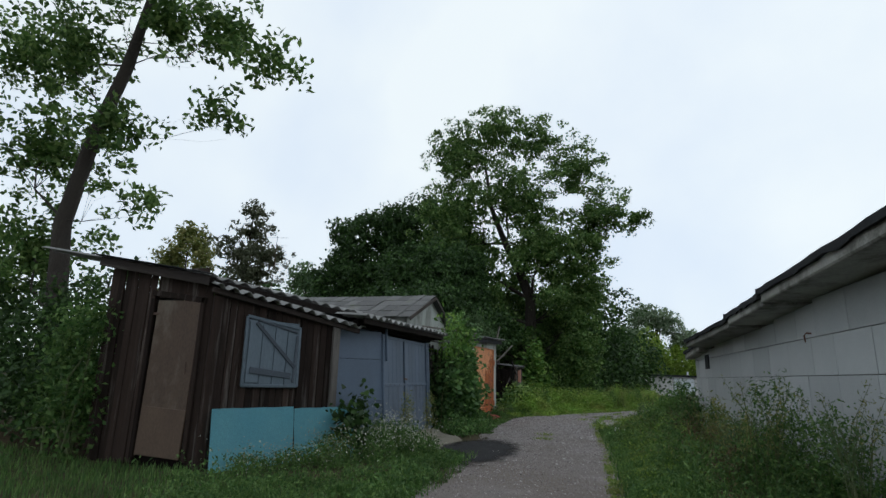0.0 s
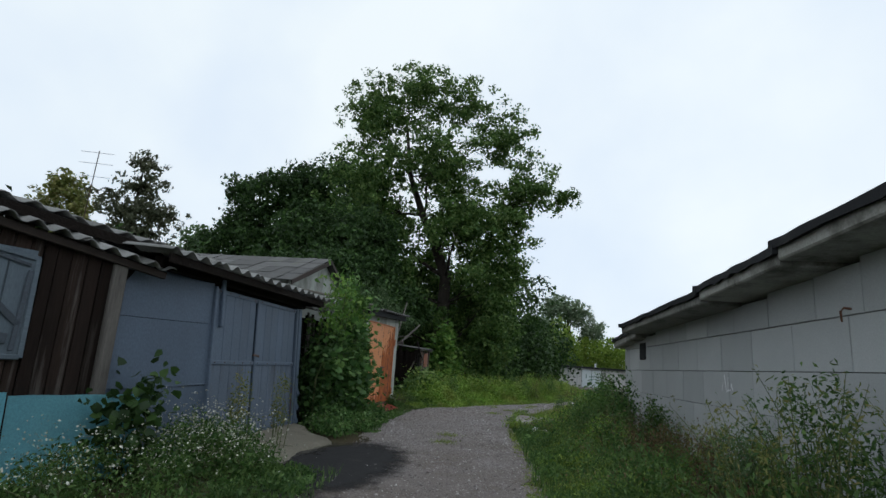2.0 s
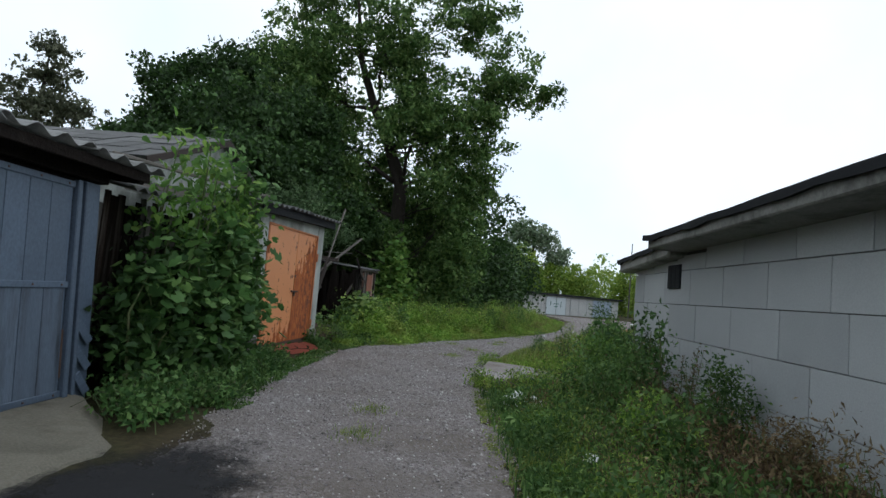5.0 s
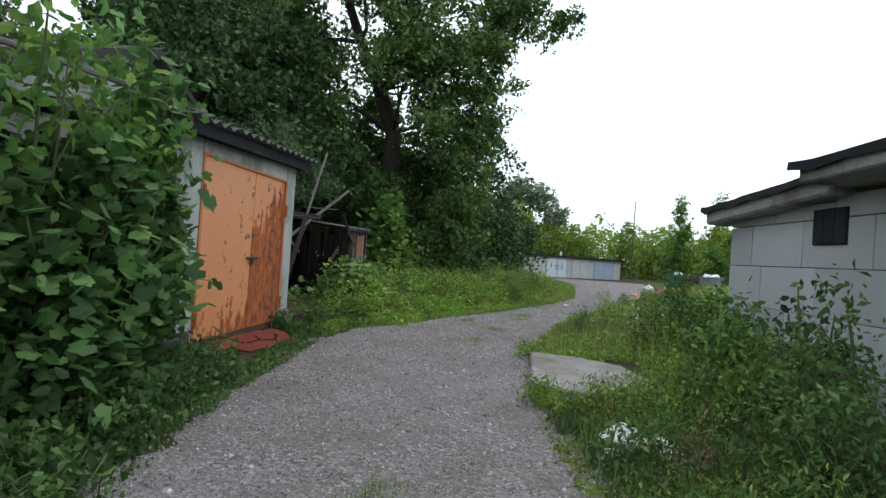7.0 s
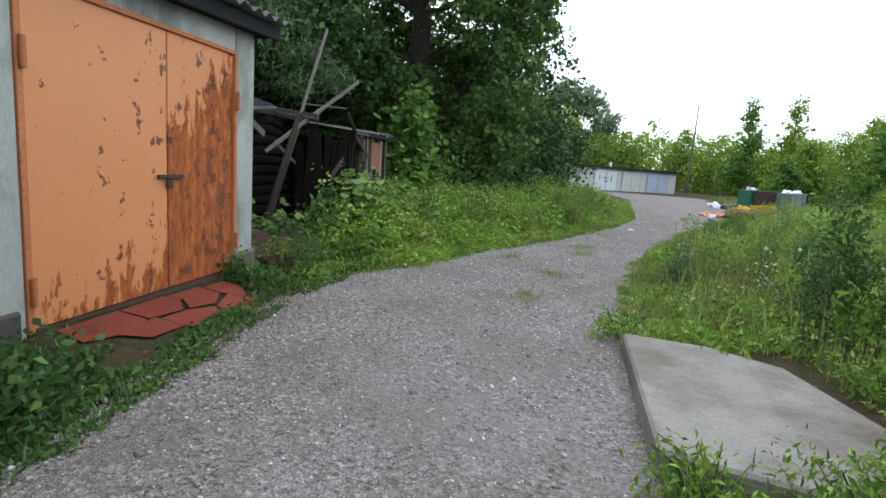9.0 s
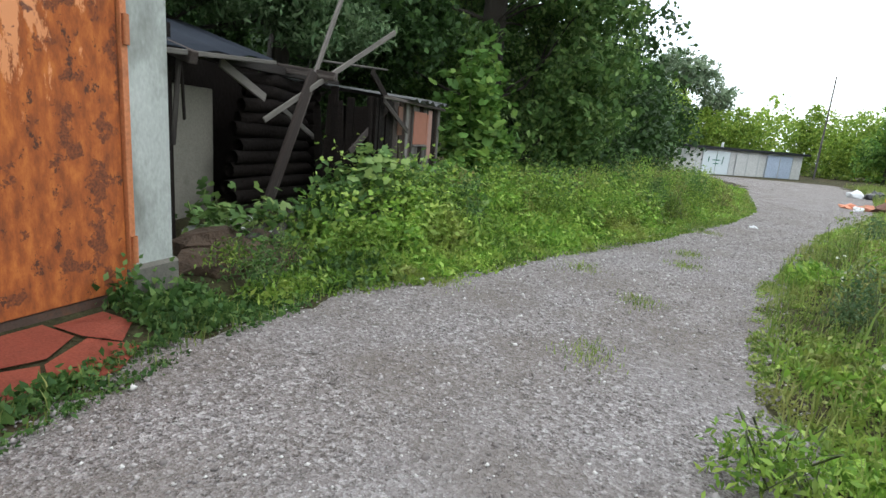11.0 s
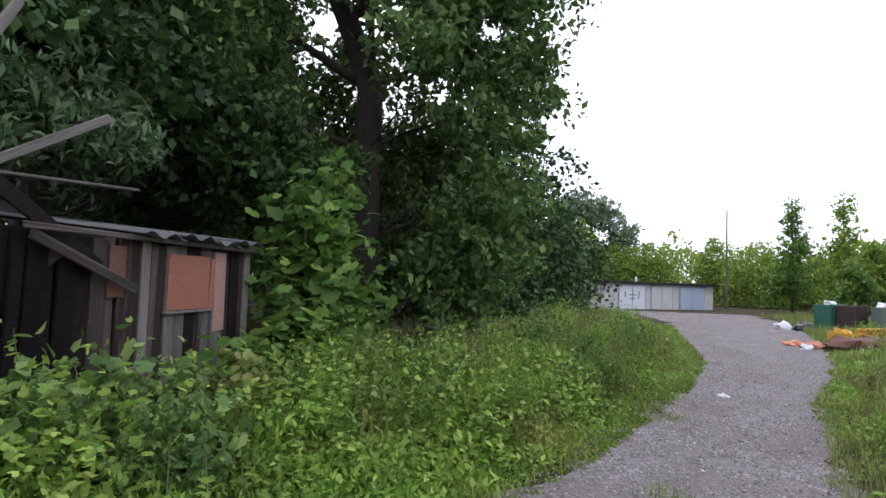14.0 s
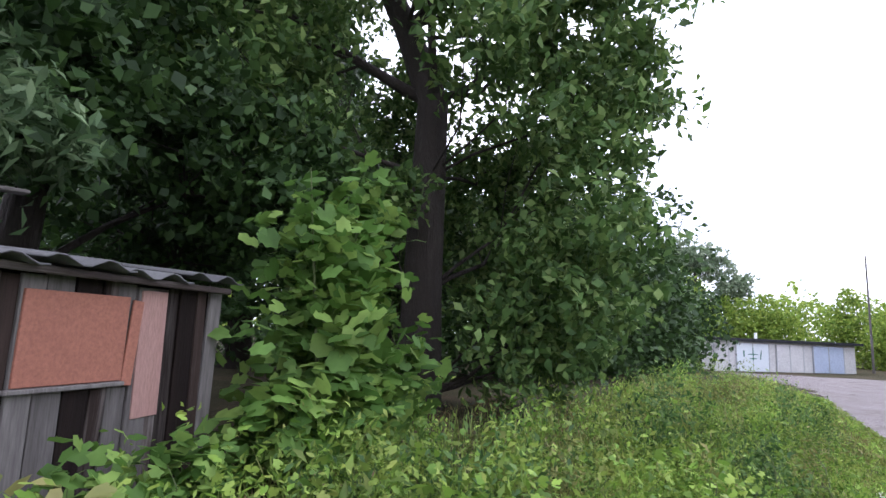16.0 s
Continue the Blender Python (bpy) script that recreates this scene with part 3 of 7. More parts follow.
def blob_sheet(name, cx, cy, rx, ry_, mat, lift, seed, label, category, kind="structure"):
    """A flat patch with a ragged outline that lies on the ground."""
    a = np.linspace(0, 2 * np.pi, 40, endpoint=False)
    vs = [(cx, cy)]
    for k in (0.5, 1.0):
        r = k * (1 + 0.16 * np.sin(3 * a + seed) + 0.1 * np.sin(7 * a + 2 * seed) + 0.05 * np.sin(15 * a))
        vs += list(zip(cx + rx * r * np.cos(a), cy + ry_ * r * np.sin(a)))
    vs = np.array(vs)
    z = ground_z(vs[:, 0], vs[:, 1]) + lift
    z[41:] -= lift * 0.6
    fs = []
    for i in range(40):
        j = (i + 1) % 40
        fs += [(0, 1 + i, 1 + j), (1 + i, 41 + i, 41 + j), (1 + i, 41 + j, 1 + j)]
    ob = new(name, mesh_np(name, np.column_stack([vs, z]), np.array(fs), mat, True))
    return tagged(ob, label, category, kind=kind)


blob_sheet("tar_patch", -2.9, 11.7, 1.5, 3.6, M_TAR, 0.03, 1.0, "black tar and cinder patch beside the ramp", "tar patch")

# loose stones on the track
rng = np.random.default_rng(11)
n_st = 42000
sy = 6.5 + 40 * (1 - np.sqrt(1 - rng.random(n_st)))
keep = (sy > 17) | (rng.random(n_st) < 0.15 + 0.05 * np.clip(sy - 6, 0, 11))
sy = sy[keep]
n_st = len(sy)
su = rng.random(n_st)
sx = road_l(sy) * (1 - su) + road_r(sy) * su
ss = rng.uniform(0.006, 0.016, n_st) * np.where(rng.random(n_st) < 0.05, 1.9, 0.95)
sz = ground_z(sx, sy) + 0.014
OCT = np.array([(1, 0, 0), (0, 1, 0), (-1, 0, 0), (0, -1, 0), (0.2, 0.1, 0.8), (0, 0, -0.6)])
OF = np.array([(0, 1, 4), (1, 2, 4), (2, 3, 4), (3, 0, 4), (1, 0, 5), (2, 1, 5), (3, 2, 5), (0, 3, 5)])
ang = rng.random(n_st) * 6.28
sh = OCT[None] * ss[:, None, None] * rng.uniform(0.7, 1.3, (n_st, 6, 3))
cx_, sx_ = np.cos(ang)[:, None], np.sin(ang)[:, None]
sv = np.stack([sh[..., 0] * cx_ - sh[..., 1] * sx_, sh[..., 0] * sx_ + sh[..., 1] * cx_, sh[..., 2]], -1) + np.stack([sx, sy, sz], -1)[:, None]
sf = OF[None] + 6 * np.arange(n_st)[:, None, None]


def stone_mat():
    m, n, l, b = node_mat("track_stones")
    isl = n.new("ShaderNodeNewGeometry").outputs["Random Per Island"]
    l.new(ramp(n, l, isl, [(0, (0.15, 0.13, 0.125)), (0.55, (0.26, 0.235, 0.23)), (0.9, (0.38, 0.35, 0.34)), (1, (0.62, 0.60, 0.58))]), b.inputs["Base Color"])
    b.inputs["Roughness"].default_value = 0.9
    return m


stones = new("loose_gravel", mesh_np("loose_gravel", sv.reshape(-1, 3), sf.reshape(-1, 3), stone_mat()))
tagged(stones, "loose grey and white gravel stones on the track", "gravel", kind="stuff")

# ---- right: block-built garage row ----
R = random.Random(5)
WX, WY0, WY1 = 2.95, -4.0, 21.6
garage_r = thing("block_garage", (WX + 2.5, 9, 0), "long low garage of large grey concrete blocks with a felt roof", "garage")
core = bmesh.new()
bmesh.ops.create_cube(core, size=1)
bmesh.ops.scale(core, verts=core.verts, vec=(5.0, WY1 - WY0 - 0.06, 2.66))
bmesh.ops.translate(core, verts=core.verts, vec=(WX + 0.045 + 2.5, (WY0 + WY1) / 2 - 0.01, 1.31))
part("wall", core, M_MORTAR, garage_r, "dark recessed mortar behind the blocks")
EAVES = 2.80
SLAB_Y = [-4.2, 5.0, 5.01, 10.25, 10.26, 12.85, 12.86, 18.9, 18.91, 21.95]
SLAB_Z = [3.125, 3.025, 2.975, 2.885, 2.825, 2.755, 2.695, 2.625, 2.565, 2.385]
for course in range(6):
    z0 = -0.10 + 0.6 * course
    y = WY1
    first = True
    while y > WY0:
        w = 1.2 if not (first and course % 2) else 0.62
        first = False
        if R.random() < 0.12 and w > 1:
            w = 0.9
        y0 = max(y - w, WY0)
        top = min(z0 + 0.59, float(min(np.interp(y, SLAB_Y, SLAB_Z), np.interp(y0, SLAB_Y, SLAB_Z))) + 0.02)
        if y - y0 > 0.1 and top - z0 > 0.05:
            box("block", (WX + 0.04 + R.uniform(-0.004, 0.004), (y + y0) / 2, (z0 + 0.006 + top) / 2), (0.10, round(y - y0 - 0.014, 3), round(top - z0 - 0.004, 2)), M_BLOCK, garage_r, bevel=0.005)
        y = y0
    x = WX + 0.1
    while x < WX + 5.0:
        w = min(1.2 if course % 2 else 0.9, WX + 5.0 - x)
        h = min(0.58, 2.42 - z0)
        if h < 0.05:
            break
        box("block", (x + w / 2, WY1 - 0.02, z0 + 0.01 + h / 2), (round(w - 0.022, 3), 0.10, h), M_BLOCK, garage_r, bevel=0.005)
        x += w
# concrete roof slabs, each a little lower towards the far end, and felt over them
slabs = [(-4.2, 5.0, 3.34, 3.24), (5.0, 10.25, 3.19, 3.10), (10.25, 12.85, 3.04, 2.97), (12.85, 18.9, 2.91, 2.84), (18.9, 21.95, 2.80, 2.62)]
for i, (a, b, za, zb) in enumerate(slabs):
    hang = 0.36 if i == 4 else 0.0
    beam("roof_slab", (WX + 2.2 + hang, a, za - 0.13), (WX + 2.2 + hang, b, zb - 0.13), 5.7, 0.27 if i == 4 else 0.17, M_EAVE, garage_r, bevel=0.035 if i == 4 else 0.02)
    bm = bmesh.new()
    n = 14
    rows_ = []
    for k in range(n + 1):
        y = a - 0.03 + (b - a + 0.14) * k / n
        zz = za + (zb - za) * k / n + 0.005 * math.sin(k * 2.1 + i) + (0.03 if k == n else 0)
        ex = WX - 0.70 + hang + 0.012 * math.sin(k * 1.3 + i * 2)
        hem = 0.085 + 0.012 * math.sin(k * 2.7 + i) + 0.02 * (k % 4 == 1)
        rows_.append([bm.verts.new(p) for p in ((ex - 0.01, y, zz - hem), (ex - 0.004, y, zz + 0.01), (WX + 5.1, y, zz + 0.16), (WX + 5.1, y, zz + 0.14), (ex + 0.012, y, zz - hem + 0.01))])
    for q, r in zip(rows_, rows_[1:]):
        for k in range(4):
            bm.faces.new((q[k], q[k + 1], r[k + 1], r[k]))
    for end in (rows_[0], rows_[-1]):
        bm.faces.new(end)
    part("roofing_felt", bm, M_FELT, garage_r, "torn overlapping black roofing felt")
part_np("iron_hook", *tube([(WX + 0.03, 10.12, 2.36), (WX - 0.08, 10.12, 2.37), (WX - 0.11, 10.13, 2.33), (WX - 0.10, 10.14, 2.22)], [0.014, 0.014, 0.013, 0.010], 7), M_RUSTBOARD, garage_r, "bent rusty iron hook", True)
# a faint chalk scrawl on the blocks
for a, b in (((13.35, 1.40), (13.42, 1.50)), ((13.52, 1.60), (13.55, 1.38)), ((13.62, 1.40), (13.68, 1.64)), ((13.74, 1.52), (13.80, 1.38)), ((13.44, 1.40), (13.62, 1.37))):
    beam("chalk_mark", (WX - 0.0125, *a), (WX - 0.0125, *b), 0.004, 0.018, M_PLASTIC, garage_r, bevel=0)
hatch = box("hatch", (WX - 0.02, 19.26, 2.2), (0.03, 0.58, 0.44), M_FELT, garage_r, 0, 0.006, "sooty boarded hatch under the eave")
for k in range(3):
    box("hatch_board", (WX - 0.04, 19.07 + 0.19 * k, 2.2 + 0.01 * (k % 2)), (0.015, 0.18, 0.42), M_FELT, hatch, 0, 0.003)

# ---- left: wooden shed ----
C0, U = Vector((-6.5, 7.55, 0)), Vector((0.4191, 0.908, 0))
NRM = Vector((0.908, -0.4191, 0))
FACE_RZ = math.degrees(math.atan2(U.y, U.x))
shed = thing("wooden_shed", (-8.0, 9.5, 0.1), "crooked shed of dark weathered upright boards with a slate roof", "shed")
core = bmesh.new()
pts = [C0, C0 + U * 2.62, Vector((-5.05, 12.2, 0)), Vector((-8.7, 12.2, 0)), Vector((-8.7, 7.6, 0))]
off = [p + Vector((-0.07, 0.05, 0)) for p in pts]
lo = [core.verts.new((p.x, p.y, -0.1)) for p in off]
hi = [core.verts.new((p.x, p.y, 2.42 if i < 3 else 2.95)) for i, p in enumerate(off)]
core.faces.new(hi)
for i in range(5):
    core.faces.new((lo[i], lo[(i + 1) % 5], hi[(i + 1) % 5], hi[i]))
# added core, near-black so that the board gaps look unlit
part("wall", core, M_LOG_SHADE, shed, "added near-black core behind the boards")
s = 0.0
while s < 2.60:
    w = R.choice((0.13, 0.15, 0.17))
    z1 = 2.95 - 0.17 * s
    p = C0 + U * (s + w / 2) + NRM * R.uniform(-0.012, 0.014)
    box("board", (p.x, p.y, z1 / 2 - 0.02 + R.uniform(-0.02, 0.02)), (w - 0.012, 0.028, z1 + 0.04), M_WOOD, shed, FACE_RZ + R.uniform(-0.6, 0.6), 0.005)
    s += w
for s in (0.06, 2.55):
    p = C0 + U * s + NRM * 0.04
    box("post", (p.x, p.y, 1.36 - 0.06 * s), (0.16, 0.09, 2.78 - 0.12 * s), M_GREYWOOD if s > 1 else M_WOOD, shed, FACE_RZ, 0.012)
x = -6.52
while x > -8.72:
    w = R.choice((0.14, 0.16, 0.18))
    if not (-7.66 < x - w / 2 < -6.68):
        z1 = 3.0 + 0.165 * (-6.5 - x)
        box("board", (x - w / 2, 7.55 + R.uniform(-0.012, 0.012), z1 / 2 + 0.04), (w - 0.012, 0.028, z1), M_WOOD, shed, R.uniform(-1, 1), 0.005)
    x -= w
for x in (-6.68, -7.70):
    box("door_post", (x, 7.53, 1.42), (0.08, 0.07, 2.6), M_WOOD, shed, 0, 0.008)
box("filler_board", (-7.18, 7.575, 2.98), (1.0, 0.03, 0.5), M_WOOD, shed, 0, 0.004)
box("lintel", (-7.18, 7.53, 2.74), (1.12, 0.07, 0.10), M_WOOD, shed, 0, 0.008, tilt=(0, 8))
d = box("door", (-7.17, 7.52, 1.42), (0.88, 0.035, 2.5), M_OLDDOOR, shed, 0, 0.006, "worn brown plywood door hanging askew", (0, 1.2))
box("kick_board", (-7.17, 7.495, 0.55), (0.86, 0.02, 0.75), M_OLDDOOR, d, 0, 0.004, "scuffed lower board", (0, 3.0))
box("hinge", (-7.58, 7.49, 2.45), (0.12, 0.012, 0.04), M_STEEL, d)
beam("handle", (-6.83, 7.47, 1.46), (-6.83, 7.47, 1.66), 0.02, 0.02, M_STEEL, d, label="bent iron door handle")
# board window shutter
shut = box("shutter", tuple(C0 + U * 1.16 + NRM * 0.05 + Vector((0, 0, 1.86))), (1.02, 0.012, 1.12), M_SHUTTER, shed, FACE_RZ, 0.004, "grey-blue boarded window shutter with a diagonal brace")
for k in range(4):
    p = C0 + U * (0.66 + 0.255 * k + 0.125) + NRM * 0.066
    box("shutter_board", (p.x, p.y, 1.87 - 0.03 * k), (0.24, 0.02, 1.04), M_SHUTTER, shut, FACE_RZ, 0.004)
# braces hold the shadow beside them in their dark colour
for s0, s1, za, zb, w in ((0.78, 1.62, 2.37, 1.62, 0.07), (0.72, 1.55, 1.56, 1.47, 0.11), (0.80, 1.62, 2.42, 2.25, 0.04), (1.63, 1.60, 2.2, 1.35, 0.05)):
    beam("brace", C0 + U * s0 + NRM * 0.088 + Vector((0, 0, za)), C0 + U * s1 + NRM * 0.088 + Vector((0, 0, zb)), 0.022, w, M_BRACE_SHADE, shut)
for s0, s1, za, zb in ((0.60, 0.62, 2.46, 1.28), (1.68, 1.70, 2.34, 1.28), (0.60, 1.70, 2.47, 2.33), (0.60, 1.70, 1.30, 1.29)):
    beam("window_frame", C0 + U * s0 + NRM * 0.07 + Vector((0, 0, za)), C0 + U * s1 + NRM * 0.07 + Vector((0, 0, zb)), 0.035, 0.055, M_SHUTTER, shed)
# turquoise metal sheets leaning on the shed
for i, (s0, s1, lean) in enumerate(((0.12, 1.64, 0.0), (1.66, 3.02, 0.02))):
    sheet = thing("metal_sheet", tuple(C0 + U * (s0 + s1) / 2 + NRM * 0.2), "turquoise painted metal sheet leaning against the shed", "metal sheet", "turquoise sheets by the shed")
    bm = bmesh.new()
    g = [[None] * 7 for _ in range(9)]
    for a in range(9):
        for b in range(7):
            q = C0 + U * (s0 + (s1 - s0) * a / 8) + NRM * (0.24 - 0.11 * b / 6 + 0.008 * math.sin(a * 1.4 + i) * math.sin(b))
            g[a][b] = bm.verts.new((q.x, q.y, -0.02 + (0.96 - 0.03 * i - 0.015 * (a % 3 == 0) * 0.4) * b / 6))
    for a in range(8):
        for b in range(6):
            bm.faces.new((g[a][b], g[a + 1][b], g[a + 1][b + 1], g[a][b + 1]))
    bmesh.ops.solidify(bm, geom=bm.faces[:], thickness=0.006)
    part("sheet", bm, M_TURQ, sheet)
# shed roof: lower awning strip and upper slates
rr = random.Random(3)
low0, low1 = C0 + U * (-0.1) + NRM * 0.28 + Vector((0, 0, 2.90)), C0 + U * 3.1 + NRM * 0.24 + Vector((0, 0, 2.46))
roof_of_sheets(shed, low0, low1, Vector((-0.62, 0.28, 0.16)), M_SLATE, rr, 1.05, 0.26, 0.04)
beam("purlin", low0 - NRM * 0.16 + Vector((0, 0, -0.07)), low1 - NRM * 0.16 + Vector((0, 0, -0.07)), 0.07, 0.09, M_WOOD, shed)
up0 = C0 + U * (-0.15) + NRM * 0.05 + Vector((0, 0, 3.06))
up1 = Vector((-4.95, 11.3, 2.74))
roof_of_sheets(shed, up0, up1, Vector((-3.7, -0.1, 0.62)), M_SLATE, rr, 1.05, 0.30, 0.035)
beam("barge_board", up0 + Vector((0.05, -0.05, -0.09)), up0 + Vector((-2.3, -0.05, 0.32)), 0.03, 0.16, M_WOOD, shed)
beam("roof_edge_sheet", up0 + Vector((0.1, -0.08, 0.02)), up0 + Vector((-2.4, -0.08, 0.44)), 0.22, 0.015, M_FELT, shed)
# fascia near-black: the roof's shadow is put into its colour
beam("fascia", up0 + Vector((0, 0, -0.10)), up1 + Vector((0, 0, -0.10)), 0.03, 0.12, M_LOG_SHADE, shed)

# ---- left: blue steel-clad garage ----
blue = thing("blue_garage", (-6.5, 13, 0.1), "garage front of faded blue-grey steel sheets under a slate roof", "garage")
bm = bmesh.new()
fp = [(-5.45, 9.98), (-5.06, 11.5), (-5.06, 15.12), (-9.5, 15.12), (-9.5, 9.98)]
lo = [bm.verts.new((*p, -0.1)) for p in fp]
hi = [bm.verts.new((*p, 2.62 if i < 3 else 3.2)) for i, p in enumerate(fp)]
bm.faces.new(hi)
for i in range(5):
    bm.faces.new((lo[i], lo[(i + 1) % 5], hi[(i + 1) % 5], hi[i]))
# added core; the dark of the inside is put into its colour
part("wall", bm, M_LOG_SHADE, blue, "added near-black core behind the steel front")
pa, pb = Vector((-5.36, 9.96, 0)), Vector((-4.98, 11.52, 0))
for z0, z1 in ((0.02, 0.98), (0.985, 1.86), (1.865, 2.52)):
    m, ln = beam_pose(pa + Vector((0, 0, (z0 + z1) / 2)), pb + Vector((0, 0, (z0 + z1) / 2)))
    piece("steel_sheet", box_mesh(ln, 0.03, z1 - z0, M_BLUE, 0.004), blue, m, "blue-grey steel cladding sheet")
beam("seam", pa + Vector((0.025, -0.01, 0.98)), pb + Vector((0.025, -0.01, 1.0)), 0.012, 0.025, M_BLUE, blue)
for y0, y1, lab in ((11.56, 12.92, "gate leaf of upright blue-grey sheets"), (12.98, 14.68, "gate leaf of upright blue-grey sheets")):
    leaf = box("gate_leaf", (-4.985, (y0 + y1) / 2, 1.26), (0.04, y1 - y0, 2.3), M_BLUE, blue, 0, 0.006, lab)
    k = y0 + 0.04
    while k < y1 - 0.1:
        w = min(0.27, y1 - 0.03 - k)
        for za, zb, pm in ((0.16, 1.29, M_BLUEPEEL), (1.33, 2.38, M_BLUE)):
            box("gate_board", (-4.958, k + w / 2, (za + zb) / 2), (0.014, w - 0.006, zb - za), pm, leaf, 0, 0.004)
        k += w
    for z in (0.18, 1.31, 2.38):
        beam("rail", (-4.945, y0, z), (-4.945, y1, z), 0.016, 0.07, M_BLUE, leaf)
        for q in range(5):
            box("rivet", (-4.934, y0 + 0.1 + (y1 - y0 - 0.2) * q / 4, z), (0.012, 0.02, 0.02), M_STEEL, leaf, 0, 0.003)
box("cover_strip", (-4.94, 12.95, 1.28), (0.03, 0.06, 2.28), M_BLUE, blue)
box("hanging_bar", (-4.93, 11.72, 2.2), (0.06, 0.07, 0.72), M_BLUE, blue, 0, 0.01, "heavy blue steel bar hung on the gate", (2, 0))
for y, w in ((11.53, 0.05), (14.73, 0.07), (14.84, 0.05)):
    box("post", (-4.95, y, 1.26), (0.07, w, 2.36), M_BLUE, blue, 0, 0.01)
box("corner_sheet", (-4.99, 14.98, 1.26), (0.03, 0.26, 2.4), M_BLUE, blue, 0, 0.006, "dented blue-grey corner sheet")
for z in (0.35, 0.62, 0.9):
    beam("bent_edge", (-4.95, 14.89 + R.uniform(-.03, .03), z), (-4.93, 15.05, z - 0.22), 0.02, 0.10, M_BLUE, blue)
beam("bolt_rod", (-4.92, 14.62, 0.35), (-4.92, 14.62, 0.85), 0.02, 0.02, M_STEEL, blue, label="iron bolt rod")
beam("latch", (-4.93, 12.86, 1.45), (-4.93, 13.1, 1.43), 0.02, 0.04, M_STEEL, blue)
# shade below the slates painted as a near-black lintel
beam("lintel", (-5.0, 10.2, 2.56), (-5.0, 15.2, 2.56), 0.12, 0.16, M_LOG_SHADE, blue)
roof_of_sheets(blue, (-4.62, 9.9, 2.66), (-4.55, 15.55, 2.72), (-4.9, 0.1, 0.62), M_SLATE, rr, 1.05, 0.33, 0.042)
# eave board and rafter carry the eave's black shadow in their colour
beam("eave_board", (-4.72, 10.0, 2.57), (-4.65, 15.5, 2.62), 0.03, 0.12, M_LOG_SHADE, blue)
beam("rafter_end", (-4.66, 15.38, 2.60), (-9.3, 15.45, 3.2), 0.10, 0.14, M_LOG_SHADE, blue)
box("side_board", (-5.2, 15.14, 1.3), (0.3, 0.03, 2.5), M_GREYWOOD, blue)
# the whole front leans back a little
blue.rotation_euler = (0, radians(-3.6), 0)
blue.location.z -= 0.094

ramp_slab = thing("concrete_ramp", (-4.45, 13.1, 0), "cracked pale concrete ramp slab in front of the blue gate", "ramp")
bm = bmesh.new()
prof = [(-4.98, 0.15), (-4.5, 0.13), (-3.85, 0.07), (-3.72, 0.0)]
ys = np.linspace(11.0, 14.85, 16)
g = []
for j, y in enumerate(ys):
    row = []
    for i, (x, z) in enumerate(prof):
        far = max(0, (y - 13.75)) * 0.85 * (i > 1) + max(0, y - 14.5) * 0.9 * (i == 1)
        row.append(bm.verts.new((x - far + 0.04 * math.sin(j * 1.7 + i) * (i > 1), y, z + 0.006 * math.sin(j * 2.2 + i))))
    g.append(row)
for q, r in zip(g, g[1:]):
    for i in range(3):
        bm.faces.new((q[i], q[i + 1], r[i + 1], r[i]))
bmesh.ops.solidify(bm, geom=bm.faces[:], thickness=0.12)
part("slab", bm, M_CONC, ramp_slab)

# ---- gabled garage behind ----
gab = thing("gabled_garage", (-9.5, 22.2, 0), "older garage with a low gabled roof of dark slates", "garage")
GX, RY_, RZ_ = -7.35, 22.2, 4.78
bm = bmesh.new()
poly = [(19.3, 3.72), (RY_, RZ_), (25.2, 3.6), (25.2, -0.1), (19.3, -0.1)]
lo = [bm.verts.new((GX, y, z)) for y, z in poly]
hi = [bm.verts.new((GX - 6.0, y, z)) for y, z in poly]
bm.faces.new(lo)
bm.faces.new(hi)
for i in range(len(poly)):
    j = (i + 1) % len(poly)
    bm.faces.new((lo[i], lo[j], hi[j], hi[i]))
part("wall", bm, M_PLASTER, gab, "grey plastered gable wall")
for i in range(12):
    x = GX + 0.25 - 0.26 - 0.52 * i
    for k in range(4):
        q0 = Vector((x, 18.9, 3.62)).lerp(Vector((x, RY_ + 0.05, RZ_ + 0.06)), k / 4)
        q1 = Vector((x, 18.9, 3.62)).lerp(Vector((x, RY_ + 0.05, RZ_ + 0.06)), (k + 1.06) / 4)
        up = Vector((R.uniform(-0.012, 0.012), 0, 0.03 + 0.016 * k + R.uniform(0, 0.02)))
        beam("roof_slate", q0 + up, q1 + up, 0.505, 0.015, M_DARKSLATE, gab, R.uniform(-1.2, 1.2))
for i in range(6):
    x = GX + 0.25 - 0.5 - 1.03 * i
    beam("roof_slate", (x, RY_, RZ_ + 0.06), (x, 25.6, 3.52), 1.04, 0.015, M_DARKSLATE, gab)
for y, z in ((18.9, 3.58), (25.6, 3.48)):
    beam("barge_board", (GX + 0.27, RY_, RZ_ + 0.02), (GX + 0.27, y, z), 0.03, 0.14, M_WOOD, gab)
pole2 = thing("roof_pole", (-4.9, 18.6, 3.0), "grey pole laid along the roof edge", "pole")
beam("shaft", (-5.6, 15.9, 3.02), (-4.6, 19.0, 3.04), 0.05, 0.05, M_GREYWOOD, pole2)

# ---- board fence between the garages ----
fence = thing("board_fence", (-5.5, 16.8, 0.1), "weathered board partition between the two garages", "fence")
y = 15.3
